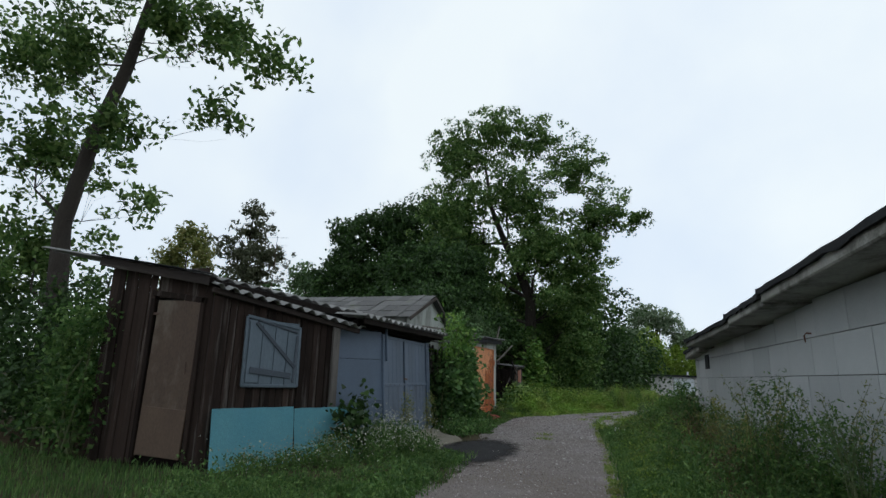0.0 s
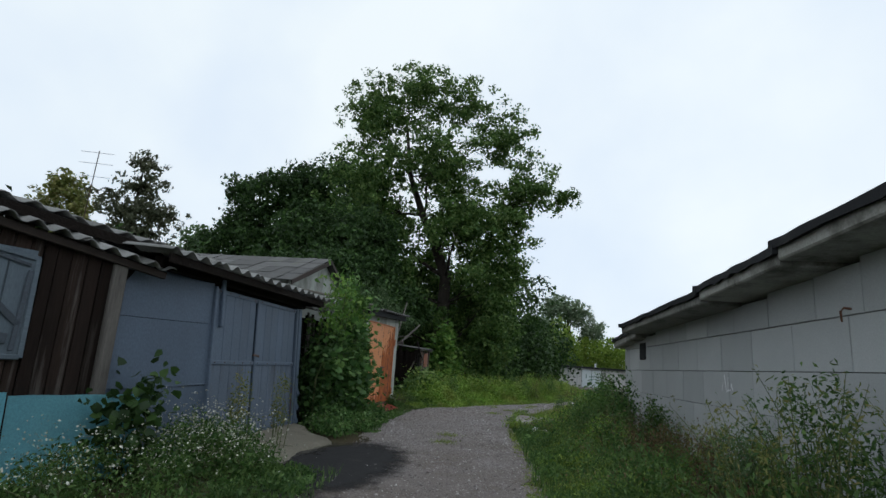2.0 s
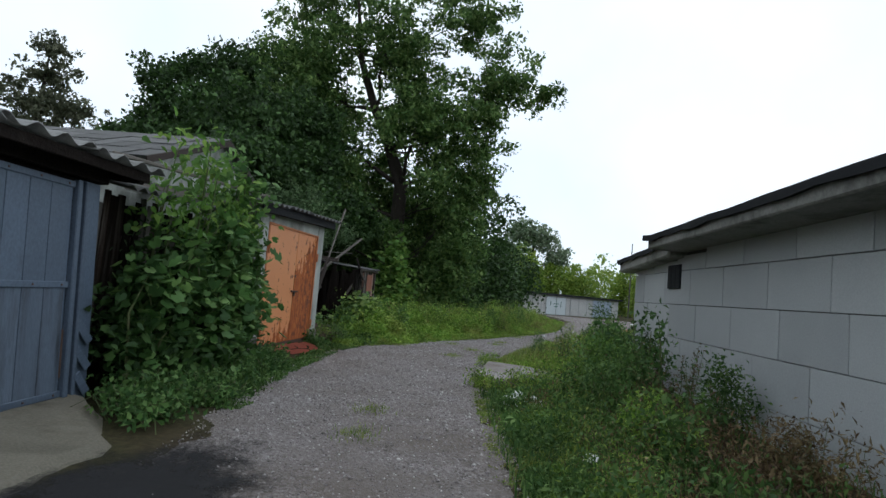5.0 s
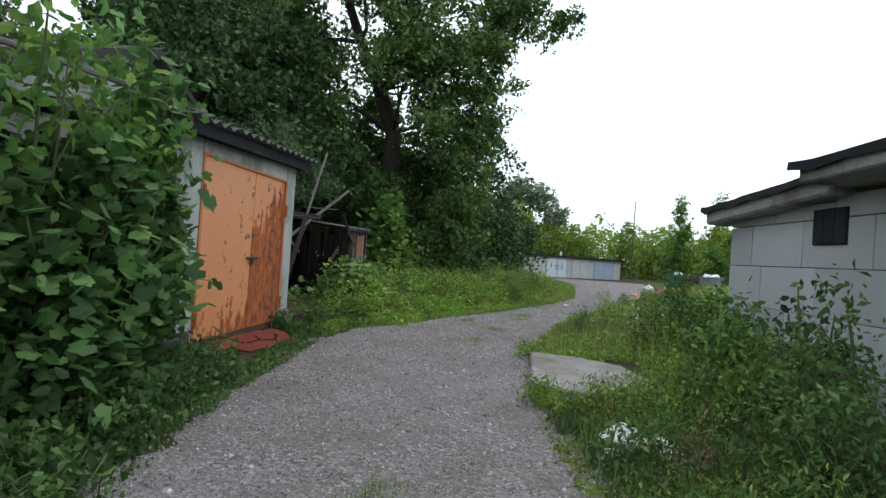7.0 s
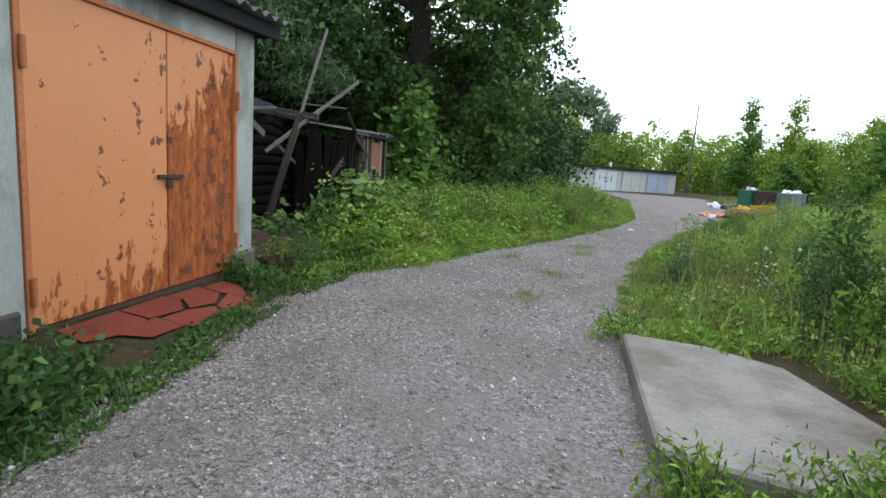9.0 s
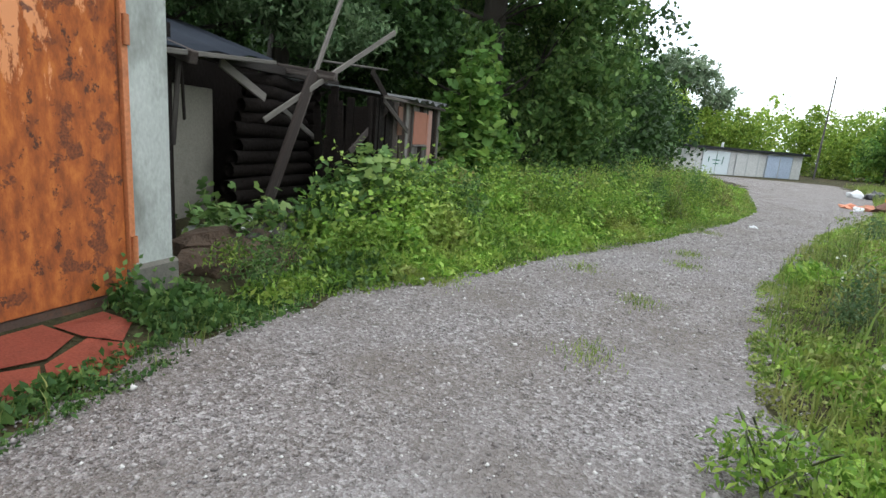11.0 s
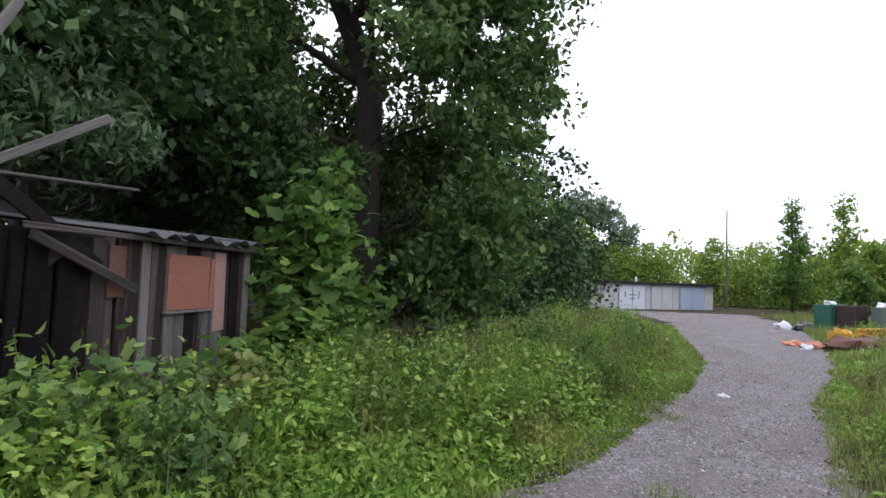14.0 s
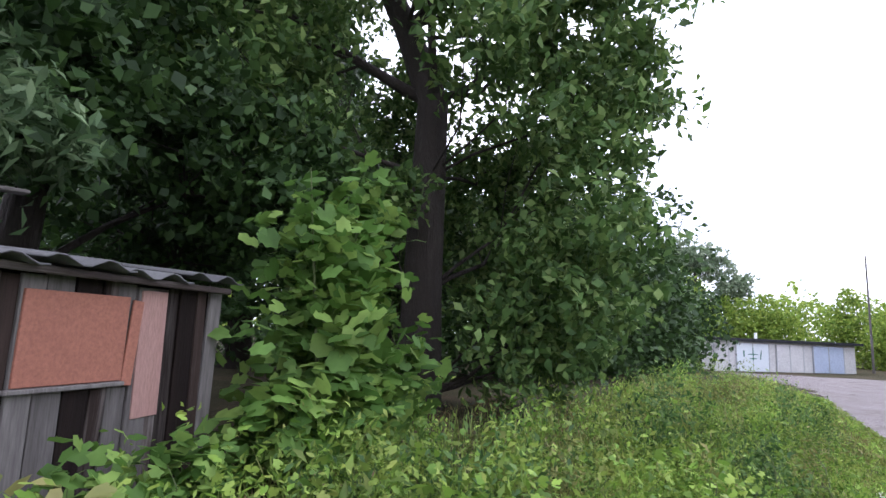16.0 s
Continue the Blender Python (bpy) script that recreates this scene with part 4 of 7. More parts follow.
while y < 18.35:
    w = R.choice((0.12, 0.15, 0.18))
    x = -5.62 + 0.14 * (y - 15.3) / 3
    h = 2.45 + R.uniform(-0.12, 0.1)
    box("board", (x + R.uniform(-0.012, 0.012), y + w / 2, h / 2), (0.025, w - 0.015, h), R.choice((M_WOOD, M_GREYWOOD, M_LOG_SHADE)), fence, 0, 0.004, tilt=(R.uniform(-1.5, 1.5), 0))
    y += w
beam("rail", (-5.66, 15.3, 1.9), (-5.52, 18.3, 1.95), 0.05, 0.09, M_WOOD, fence)
# added sheet, near-black in place of the shaded gap between the garages
box("back_sheet", (-5.72, 16.8, 1.2), (0.03, 3.1, 2.3), M_LOG_SHADE, fence, 0, 0.004, "added near-black sheet for the dark gap behind the boards")
roof_of_sheets(fence, (-5.1, 15.6, 2.55), (-4.95, 18.2, 2.6), (-2.6, 0.1, 0.5), M_DARKSLATE, rr, 0.9, 0.22, 0.03)

# ---- orange-doored garage ----
og = thing("orange_garage", (-6.3, 20.5, 0.2), "plastered garage with rusty orange steel doors", "garage")
FY0, FY1 = 18.70, 22.13


def fx(y):
    return -4.78 + 0.0923 * (y - 18.45)


OG_RZ = -math.degrees(math.atan(0.0923))


def og_box(name, y0, y1, z0, z1, thick, out, mat, label="", bevel=0.01, parent=None, tilt=(0, 0)):
    y = (y0 + y1) / 2
    return box(name, (fx(y) - thick / 2 + out, y, (z0 + z1) / 2), (thick, round(y1 - y0, 3), round(z1 - z0, 3)), mat, parent or og, OG_RZ, bevel, label, tilt)


og_box("pier", FY0, 19.26, -0.1, 2.86, 0.35, 0, M_PLASTER, "grey plastered pier", 0.02)
og_box("pier", 21.74, FY1, -0.1, 2.95, 0.35, 0, M_PLASTER, "grey plastered pier", 0.02)
og_box("lintel_wall", 19.26, 21.74, 2.60, 2.93, 0.35, 0.0, M_PLASTER, "grey plastered lintel", 0.008)
og_box("plinth", 21.72, 22.17, -0.1, 0.42, 0.40, 0.03, M_PLINTH, "dirty crumbling concrete plinth", 0.03)
og_box("plinth", FY0 - 0.03, 19.22, -0.1, 0.42, 0.4, 0.02, M_PLINTH, "dirty crumbling concrete plinth", 0.03)
box("side_wall", (-6.06, 18.86, 1.4), (2.3, 0.2, 3.0), M_PLASTER, og, OG_RZ, 0.01, "grey plastered side wall")
box("side_wall", (-5.72, 22.08, 1.45), (2.3, 0.2, 3.0), M_PLASTER, og, OG_RZ, 0.01, "grey plastered side wall")
box("rear_wall", (-7.0, 20.5, 1.4), (0.2, 3.9, 3.0), M_PLASTER, og, OG_RZ, 0.01)
og_box("threshold", 19.22, 21.78, -0.05, 0.235, 0.06, -0.04, M_STEEL, "", 0.01)


# the leaves' own origin is their hinge-side foot, so the rust runs from there
def door_leaf(y0, y1, mat, label):
    bm = bmesh.new()
    bmesh.ops.create_cube(bm, size=1)
    bmesh.ops.scale(bm, verts=bm.verts, vec=(0.04, y1 - y0, 2.34))
    bmesh.ops.translate(bm, verts=bm.verts, vec=(0, (y1 - y0) / 2, 1.17))
    bmesh.ops.bevel(bm, geom=bm.edges[:], offset=0.006, segments=1, affect="EDGES")
    me = bpy.data.meshes.new("door_leaf")
    bm.to_mesh(me)
    bm.free()
    me.materials.append(mat)
    return piece("door_leaf", me, og, pose(fx(y0) - 0.04, y0, 0.24, 0, 0, OG_RZ), label)


left_leaf = door_leaf(19.29, 20.68, M_ORANGE_L, "orange steel door leaf with rust patches")
right_leaf = door_leaf(20.69, 21.71, M_ORANGE_R, "orange steel door leaf largely rusted through")
og_box("door_frame", 19.24, 19.29, 0.22, 2.62, 0.05, 0.01, M_ORANGE, "orange angle-iron frame", 0.004)
og_box("door_frame", 21.71, 21.76, 0.22, 2.62, 0.05, 0.01, M_ORANGE, "orange angle-iron frame", 0.004)
og_box("door_frame", 19.24, 21.76, 2.58, 2.62, 0.05, 0.01, M_ORANGE, "orange angle-iron frame", 0.004)
for y, z in ((19.27, 0.52), (19.27, 2.12), (21.73, 0.55), (21.73, 2.1)):
    v, f = tube([(fx(y) + 0.03, y, z - 0.1), (fx(y) + 0.03, y, z + 0.1)], [0.022, 0.022], 8)
    part_np("hinge", v, f, M_ORANGE, og, "rusty barrel hinge")
og_box("lock_bar", 20.52, 20.86, 1.28, 1.315, 0.025, 0.02, M_STEEL, "iron lock bar", 0.004, left_leaf)
og_box("padlock", 20.64, 20.71, 1.19, 1.28, 0.03, 0.02, M_STEEL, "rusty padlock", 0.008, left_leaf)
og_box("lock_plate", 20.66, 20.72, 1.6, 1.66, 0.012, 0.0, M_STEEL, "", 0.003, left_leaf)
# roof: eave board, soffit and corrugated sheets
e0, e1 = Vector((-4.52, 18.5, 2.86)), Vector((-4.2, 22.3, 2.99))
beam("eave_board", e0 + Vector((-0.05, 0, -0.06)), e1 + Vector((-0.05, 0, -0.06)), 0.04, 0.15, M_FELT, og)
# soffit coloured near-black for the shadow on the underside
beam("soffit", e0 + Vector((-0.3, 0, -0.10)), e1 + Vector((-0.3, 0, -0.10)), 0.5, 0.03, M_LOG_SHADE, og)
roof_of_sheets(og, e0 + Vector((0.06, 0, 0.05)), e1 + Vector((0.06, 0, 0.05)), Vector((-2.85, 0.25, 0.22)), M_DARKSLATE, rr, 1.0, 0.22, 0.03)
beam("barge_board", e0 + Vector((0, 0.06, -0.03)), e0 + Vector((-2.8, 0.25, 0.17)), 0.03, 0.15, M_GREYWOOD, og)
# red sheets lying before the door
RED = [[(-4.64, 19.42), (-4.42, 19.40), (-4.30, 19.78), (-4.38, 20.02), (-4.60, 19.98)], [(-4.37, 19.62), (-4.16, 19.78), (-4.12, 20.14), (-4.34, 20.10)], [(-4.58, 20.02), (-4.36, 20.06), (-4.30, 20.42), (-4.44, 20.60), (-4.56, 20.52)],
       [(-4.31, 20.15), (-4.08, 20.18), (-3.93, 20.55), (-4.16, 20.72), (-4.27, 20.46)], [(-4.54, 20.58), (-4.42, 20.64), (-4.28, 20.52), (-4.20, 20.80), (-4.30, 21.06), (-4.50, 21.02)], [(-4.14, 20.76), (-3.92, 20.62), (-3.86, 20.98), (-3.98, 21.26), (-4.22, 21.10)], [(-4.46, 21.08), (-4.28, 21.12), (-4.10, 21.24), (-4.24, 21.46), (-4.44, 21.42)]]

for i, pol in enumerate(RED):
    red = thing("red_sheet", (pol[0][0], pol[0][1], 0.2), "broken red painted sheet lying before the garage door", "sheet", "red sheets on the ground")
    bm = bmesh.new()
    mx_, my_ = sum(p[0] for p in pol) / len(pol), sum(p[1] for p in pol) / len(pol)
    pol = [(mx_ + 1.05 * (x - mx_), my_ + 1.05 * (y - my_)) for x, y in pol]
    vs = [bm.verts.new((x, y, 0.022 + 0.25 * (-3.9 - x) + 0.004 * (i % 3))) for x, y in pol]
    bm.faces.new(vs)
    bmesh.ops.solidify(bm, geom=bm.faces[:], thickness=0.006)
    part("sheet", bm, M_RED, red)

# ---- concrete slab on the right verge ----
cs = thing("concrete_slab", (0.3, 19.9, 0.1), "broken grey concrete slab lying in the weeds", "concrete slab")
bm = bmesh.new()
pol = [(-0.28, 20.95), (-0.58, 18.75), (0.1, 18.55), (1.15, 19.0), (0.95, 20.5), (0.45, 20.85)]
top = [bm.verts.new((x, y, 0.16 - 0.03 * x)) for x, y in pol]
f = bm.faces.new(top)
ex = bmesh.ops.extrude_face_region(bm, geom=[f])
bmesh.ops.translate(bm, verts=[v for v in ex["geom"] if isinstance(v, bmesh.types.BMVert)], vec=(0, 0, -0.2))
bmesh.ops.recalc_face_normals(bm, faces=bm.faces[:])
bmesh.ops.bevel(bm, geom=bm.edges[:], offset=0.02, segments=1, affect="EDGES")
part("slab", bm, surface("pale_slab", (0.17, 0.158, 0.148), (0.30, 0.278, 0.265), (0.12, 0.095, 0.075), 1.7, 50, 0.9, vary=0, stain_at=0.47, relief=0.6), cs)

# ---- collapsed log hut ----
hut = thing("log_hut", (-6.3, 25.2, 0.2), "collapsed hut of dark rotten logs", "hut")
# rotten logs, with the deep shade of the hut put into their colour
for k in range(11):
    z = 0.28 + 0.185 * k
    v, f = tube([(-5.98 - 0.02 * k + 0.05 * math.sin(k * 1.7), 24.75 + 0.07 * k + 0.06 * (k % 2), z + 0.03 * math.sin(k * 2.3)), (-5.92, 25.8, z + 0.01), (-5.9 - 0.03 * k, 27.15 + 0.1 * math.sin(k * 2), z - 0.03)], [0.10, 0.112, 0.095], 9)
    part_np("log", v, f, M_LOG_SHADE, hut, smooth=True)
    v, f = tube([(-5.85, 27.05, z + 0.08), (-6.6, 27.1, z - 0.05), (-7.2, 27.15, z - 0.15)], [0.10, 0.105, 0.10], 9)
    part_np("log", v, f, M_LOG_SHADE, hut, smooth=True)
# near-black wall that stands for the unlit inside
box("back_wall", (-7.22, 25.0, 1.2), (0.1, 4.6, 2.5), M_LOG_SHADE, hut, 0, 0.02, "near-black back wall for the dark hut interior")
beam("rafter", (-4.95, 23.0, 2.08), (-7.2, 23.3, 2.75), 0.10, 0.12, M_WOOD, hut)
beam("rafter", (-5.0, 26.0, 2.25), (-7.4, 26.2, 2.5), 0.10, 0.12, M_WOOD, hut)
beam("wall_plate", (-5.95, 24.2, 2.28), (-5.85, 27.7, 2.3), 0.12, 0.12, M_WOOD, hut)
v, f = corrugated((-4.9, 22.5, 2.12), (-5.5, 25.15, 2.36), (-1.9, 0.5, 0.55), 0.9, 0.02, 0.02)
part_np("roof_sheet", v, f, M_TARP, hut, "dark blue-grey sagging roof sheet")
beam("roof_lath", (-4.89, 22.5, 2.08), (-5.49, 25.2, 2.32), 0.03, 0.05, M_GREYWOOD, hut)
box("inner_post", (-5.6, 23.3, 1.3), (0.14, 0.14, 2.3), M_LOG_SHADE, hut)
box("wall_remnant", (-6.45, 24.4, 1.05), (0.14, 1.5, 1.75), M_CONC, hut, 4, 0.02, "stained grey plaster wall remnant")
beam("broken_lath", (-5.3, 23.1, 1.25), (-5.25, 23.15, 2.1), 0.03, 0.05, M_WOOD, hut)
beam("broken_lath", (-5.5, 23.5, 1.5), (-5.45, 23.4, 2.25), 0.02, 0.07, M_LOG_SHADE, hut)


def lone_plank(p0, p1, w, h, label, mat=M_GREYWOOD, spin=0.0, name="leaning_plank"):
    t = thing(name, p0, label, "plank", "planks at the log hut")
    beam("plank", p0, p1, w, h, mat, t, spin)
    return t


lone_plank((-5.58, 25.1, 0.25), (-5.12, 26.72, 4.0), 0.04, 0.085, "long grey weathered plank leaning against the log hut", spin=15)
lone_plank((-5.56, 25.02, 0.22), (-5.3, 25.9, 2.3), 0.05, 0.19, "thick dark grey plank leaning against the log hut", M_WOOD, 10)
lone_plank((-5.66, 25.2, 1.56), (-4.56, 27.15, 3.1), 0.03, 0.08, "pale grey plank caught crosswise on the hut", spin=10)
lone_plank((-5.82, 24.5, 2.22), (-5.78, 25.4, 1.86), 0.04, 0.12, "short split grey plank on the hut wall")
lone_plank((-5.5, 26.4, 2.52), (-5.15, 28.3, 2.64), 0.12, 0.03, "grey board sticking out from the hut roof")
lone_plank((-5.7, 25.7, 1.75), (-5.6, 26.5, 1.35), 0.03, 0.08, "broken grey lath on the hut")
for k in range(5):
    a = R.uniform(-0.4, 0.4)
    lone_plank((-5.2 + 0.2 * k, 22.9 + 0.15 * k, 0.28 + 0.02 * k), (-4.7 - 0.1 * k, 24.0 + 0.2 * k + a, 0.31 + 0.02 * k), 0.12, 0.03, "rotten board lying on the ground", M_WOOD, 0, "fallen_board")

# ---- plank shed ----
ps = thing("plank_shed", (-5.6, 28.2, 0.2), "ramshackle shed of uneven grey and dark upright planks", "shed")
PX = -4.42
# added backing, its near-black stands for shade between the planks
box("inner_wall", (PX - 0.07, 27.85, 1.05), (0.04, 3.5, 1.95), M_LOG_SHADE, ps, 0, 0.004, "added near-black core behind the boards")
box("side_wall", (PX - 1.3, 29.6, 1.05), (2.5, 0.06, 1.9), M_WOOD, ps, 0, 0.004)
y = 26.15
k = 0
while y < 29.5:
    w = R.choice((0.11, 0.13, 0.16, 0.19))
    top_z = 2.02 + 0.02 * math.sin(k) - 0.0 * y
    bot = R.uniform(-0.05, 0.15)
    mat = R.choice((M_WOOD, M_GREYWOOD, M_OLDPLANK, M_OLDPLANK, M_GREYWOOD))
    # planks next to the hut: its darkness is put into their colour
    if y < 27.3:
        mat = M_LOG_SHADE if y < 26.75 else R.choice((M_WOOD, M_WOOD, M_OLDPLANK))
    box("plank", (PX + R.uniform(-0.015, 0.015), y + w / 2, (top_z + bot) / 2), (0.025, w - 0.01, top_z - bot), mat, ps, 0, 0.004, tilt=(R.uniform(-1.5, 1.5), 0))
    y += w
    k += 1
box("panel", (PX + 0.03, 28.23, 1.63), (0.02, 0.74, 0.58), M_PANEL, ps, 0, 0.004, "reddish-brown hardboard panel over the window")
box("sill", (PX + 0.045, 28.21, 1.32), (0.05, 0.80, 0.03), M_GREYWOOD, ps, 0, 0.006, "pale wooden sill strip")
box("pink_board", (PX + 0.03, 28.83, 1.52), (0.022, 0.24, 0.92), M_PINKBOARD, ps, 0, 0.004, "faded pinkish board", (1.5, 0))
box("brown_board", (PX + 0.032, 28.66, 1.60), (0.02, 0.09, 0.60), M_PANEL, ps, 0, 0.004, "reddish-brown board", (-3, 0))
box("rust_board", (PX + 0.03, 27.15, 1.72), (0.02, 0.2, 0.46), M_RUSTBOARD, ps, 0, 0.004, "small rusty-brown board")
beam("slanting_board", (PX + 0.10, 26.2, 1.98), (PX + 0.12, 27.3, 1.56), 0.025, 0.085, M_WOOD, ps, label="dark board nailed at a slant")
roof_of_sheets(ps, (PX + 0.24, 27.2, 2.07), (PX + 0.2, 29.6, 2.10), (-2.6, 0.1, 0.25), M_DARKSLATE, rr, 0.62, 0.34, 0.03, 0.03)
beam("eave_lath", (PX + 0.14, 26.1, 2.03), (PX + 0.12, 29.55, 2.04), 0.03, 0.05, M_WOOD, ps)
# end planks near-black, painted with the dark at this end of the shed
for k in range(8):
    box("end_plank", (-4.5 - 0.13 * k, 26.2 + 0.02 * k + R.uniform(-0.03, 0.03), 1.0 + R.uniform(-0.1, 0.12)), (0.115, 0.03, 2.0 + R.uniform(-0.3, 0.2)), M_LOG_SHADE, ps, R.uniform(-8, 12), 0.004, tilt=(R.uniform(-3, 3), R.uniform(-5, 5)))
beam("broken_board", (-4.4, 25.9, 2.35), (-4.35, 26.9, 1.75), 0.03, 0.12, M_LOG_SHADE, ps)
beam("broken_board", (-4.6, 25.7, 1.2), (-4.4, 26.6, 1.9), 0.03, 0.10, M_WOOD, ps)
# iron lattice beside the shed
lat = thing("iron_lattice", (-4.5, 31.6, 0.2), "dark iron lattice gate leaning beside the shed", "lattice")
for k in range(5):
    beam("bar", (-4.5, 30.9 + 0.28 * k, 0.1), (-4.45, 30.9 + 0.28 * k, 1.9), 0.02, 0.02, M_STEEL, lat, bevel=0)
for z in (0.3, 1.05, 1.8):
    beam("cross_bar", (-4.48, 30.85, z), (-4.48, 32.08, z), 0.025, 0.025, M_STEEL, lat, bevel=0)

# ---- far garage row ----
FA, FB = Vector((4.4, 66.2, 0)), Vector((17.0, 74.5, 0))
FD = (FB - FA).normalized()
FN = Vector((FD.y, -FD.x, 0))
F_RZ = math.degrees(math.atan2(FD.y, FD.x))
far = thing("far_garage_row", (10, 71, 0), "low row of whitewashed garages with a flat dark roof", "garage")
LEN = (FB - FA).length
box("wall", tuple(FA + FD * LEN / 2 - FN * 2.5 + Vector((0, 0, 0.95))), (LEN, 5.0, 2.3), M_WHITEWALL, far, F_RZ, 0.02, "whitewashed wall")
beam("roof", FA - FD * 0.4 - FN * 2.5 + Vector((0, 0, 2.2)), FB + FD * 0.4 - FN * 2.5 + Vector((0, 0, 2.2)), 5.8, 0.2, M_FELT, far)
for s, w, mat in ((1.8, 2.6, M_WHITEWALL), (5.2, 2.9, M_WHITEDOOR), (8.6, 2.5, M_WHITEWALL), (12.3, 3.0, M_BLUEDOOR)):
    p = FA + FD * s + FN * 0.05
    dr = box("garage_door", (p.x, p.y, 0.98), (w, 0.08, 1.95), mat, far, F_RZ, 0.02)
    for e in (-w / 2, w / 2, 0.0):
        q = FA + FD * (s + e) + FN * 0.1
        box("door_edge", (q.x, q.y, 0.98), (0.06, 0.03, 1.95), M_BLOCK, dr, F_RZ, 0)
for a in ((4.8, 1.2, 5.6, 1.2), (5.2, 0.75, 5.2, 1.7), (4.4, 1.0, 4.4, 1.45), (5.85, 0.85, 5.95, 1.5), (4.9, 0.9, 5.5, 0.9)):
    beam("scrawl", FA + FD * a[0] + FN * 0.11 + Vector((0, 0, a[1])), FA + FD * a[2] + FN * 0.11 + Vector((0, 0, a[3])), 0.02, 0.07, M_GREENBIN, far, bevel=0)
v, f = tube([tuple(FA + FD * 7.2 - FN * 1.5 + Vector((0, 0, 2.2))), tuple(FA + FD * 7.2 - FN * 1.5 + Vector((0, 0, 2.75)))], [0.11, 0.11], 8)
part_np("chimney_pipe", v, f, M_PLASTIC, far, "short white chimney pipe")
pole = thing("utility_pole", (18.5, 74.5, 0), "thin grey pole standing behind the garages", "pole")
v, f = tube([(18.5, 75.5, -0.1), (18.55, 75.5, 9.2)], [0.10, 0.06], 8)
part_np("shaft", v, f, M_GREYWOOD, pole)

# ---- rubbish point ----


def dumpster(x, y, rz, mat, label, w=1.5, d_=1.0, h=1.15):
    t = thing("rubbish_bin", (x, y, 0.05), label, "rubbish bin", "bins at the rubbish point")
    m = pose(x, y, 0, 0, 0, rz)

    def put(nm, c, sz, mt, lab="", on=None):
        q = m @ Vector(c)
        return box(nm, tuple(q), sz, mt, on or t, rz, 0.015, lab)

    front = put("front", (0, -d_ / 2, h / 2 + 0.12), (w, 0.04, h), mat)
    put("back", (0, d_ / 2, h / 2 + 0.12), (w, 0.04, h), mat)
    put("side", (-w / 2, 0, h / 2 + 0.12), (0.04, d_, h), mat)
    put("side", (w / 2, 0, h / 2 + 0.12), (0.04, d_, h), mat)
    put("floor", (0, 0, 0.14), (w, d_, 0.04), mat)
    for s in (-1, 1):
        put("rib", (s * w * 0.25, -d_ / 2 - 0.03, h / 2 + 0.12), (0.06, 0.04, h), mat, "", front)
        put("skid", (s * w * 0.4, 0, 0.06), (0.08, d_, 0.10), M_STEEL)
    put("rim", (0, -d_ / 2 - 0.01, h + 0.12), (w + 0.08, 0.08, 0.06), mat)
    return t


dumpster(13.45, 49.8, 25, M_GREENBIN, "green steel rubbish bin filled over the rim", 0.75, 0.8)
dumpster(13.98, 48.95, 28, M_BROWNBIN, "dark rusty-brown steel rubbish bin", 0.75, 0.8)
dumpster(14.95, 48.0, 30, M_GREYBIN, "grey-green steel rubbish bin heaped with bags", 1.2, 0.85)
yb = thing("yellow_board", (10.9, 42.4, 0), "yellow board standing on edge by the rubbish", "board")
beam("panel", (10.2, 42.15, 0.36), (11.6, 42.72, 0.38), 0.06, 0.5, M_YELLOW, yb)
beam("batten", (10.2, 42.1, 0.62), (11.6, 42.68, 0.64), 0.05, 0.08, M_YELLOW, yb)
beam("side_panel", (10.2, 42.15, 0.26), (9.8, 43.0, 0.27), 0.06, 0.42, M_YELLOW, yb)


def lump(name, at, size, mat, label, category, group, seed):
    """A crumpled bag or heap."""
    q = np.random.default_rng(seed)
    bm = bmesh.new()
    bmesh.ops.create_icosphere(bm, subdivisions=2, radius=1)
    for vtx in bm.verts:
        c = vtx.co
        k = 1 + 0.28 * math.sin(5 * c.x + seed) * math.sin(4 * c.y + 2 * seed) + 0.2 * math.sin(9 * c.z + 3 * c.x + seed) + q.uniform(-0.12, 0.12)
        vtx.co = Vector((c.x * k * size[0], c.y * k * size[1], max(c.z * k, -0.35) * size[2]))
    bmesh.ops.translate(bm, verts=bm.verts, vec=Vector(at) + Vector((0, 0, 0.3 * size[2])))
    t = thing(name, at, label, category, group)
    part("bag" if "bag" in name else "body", bm, mat, t)
    return t


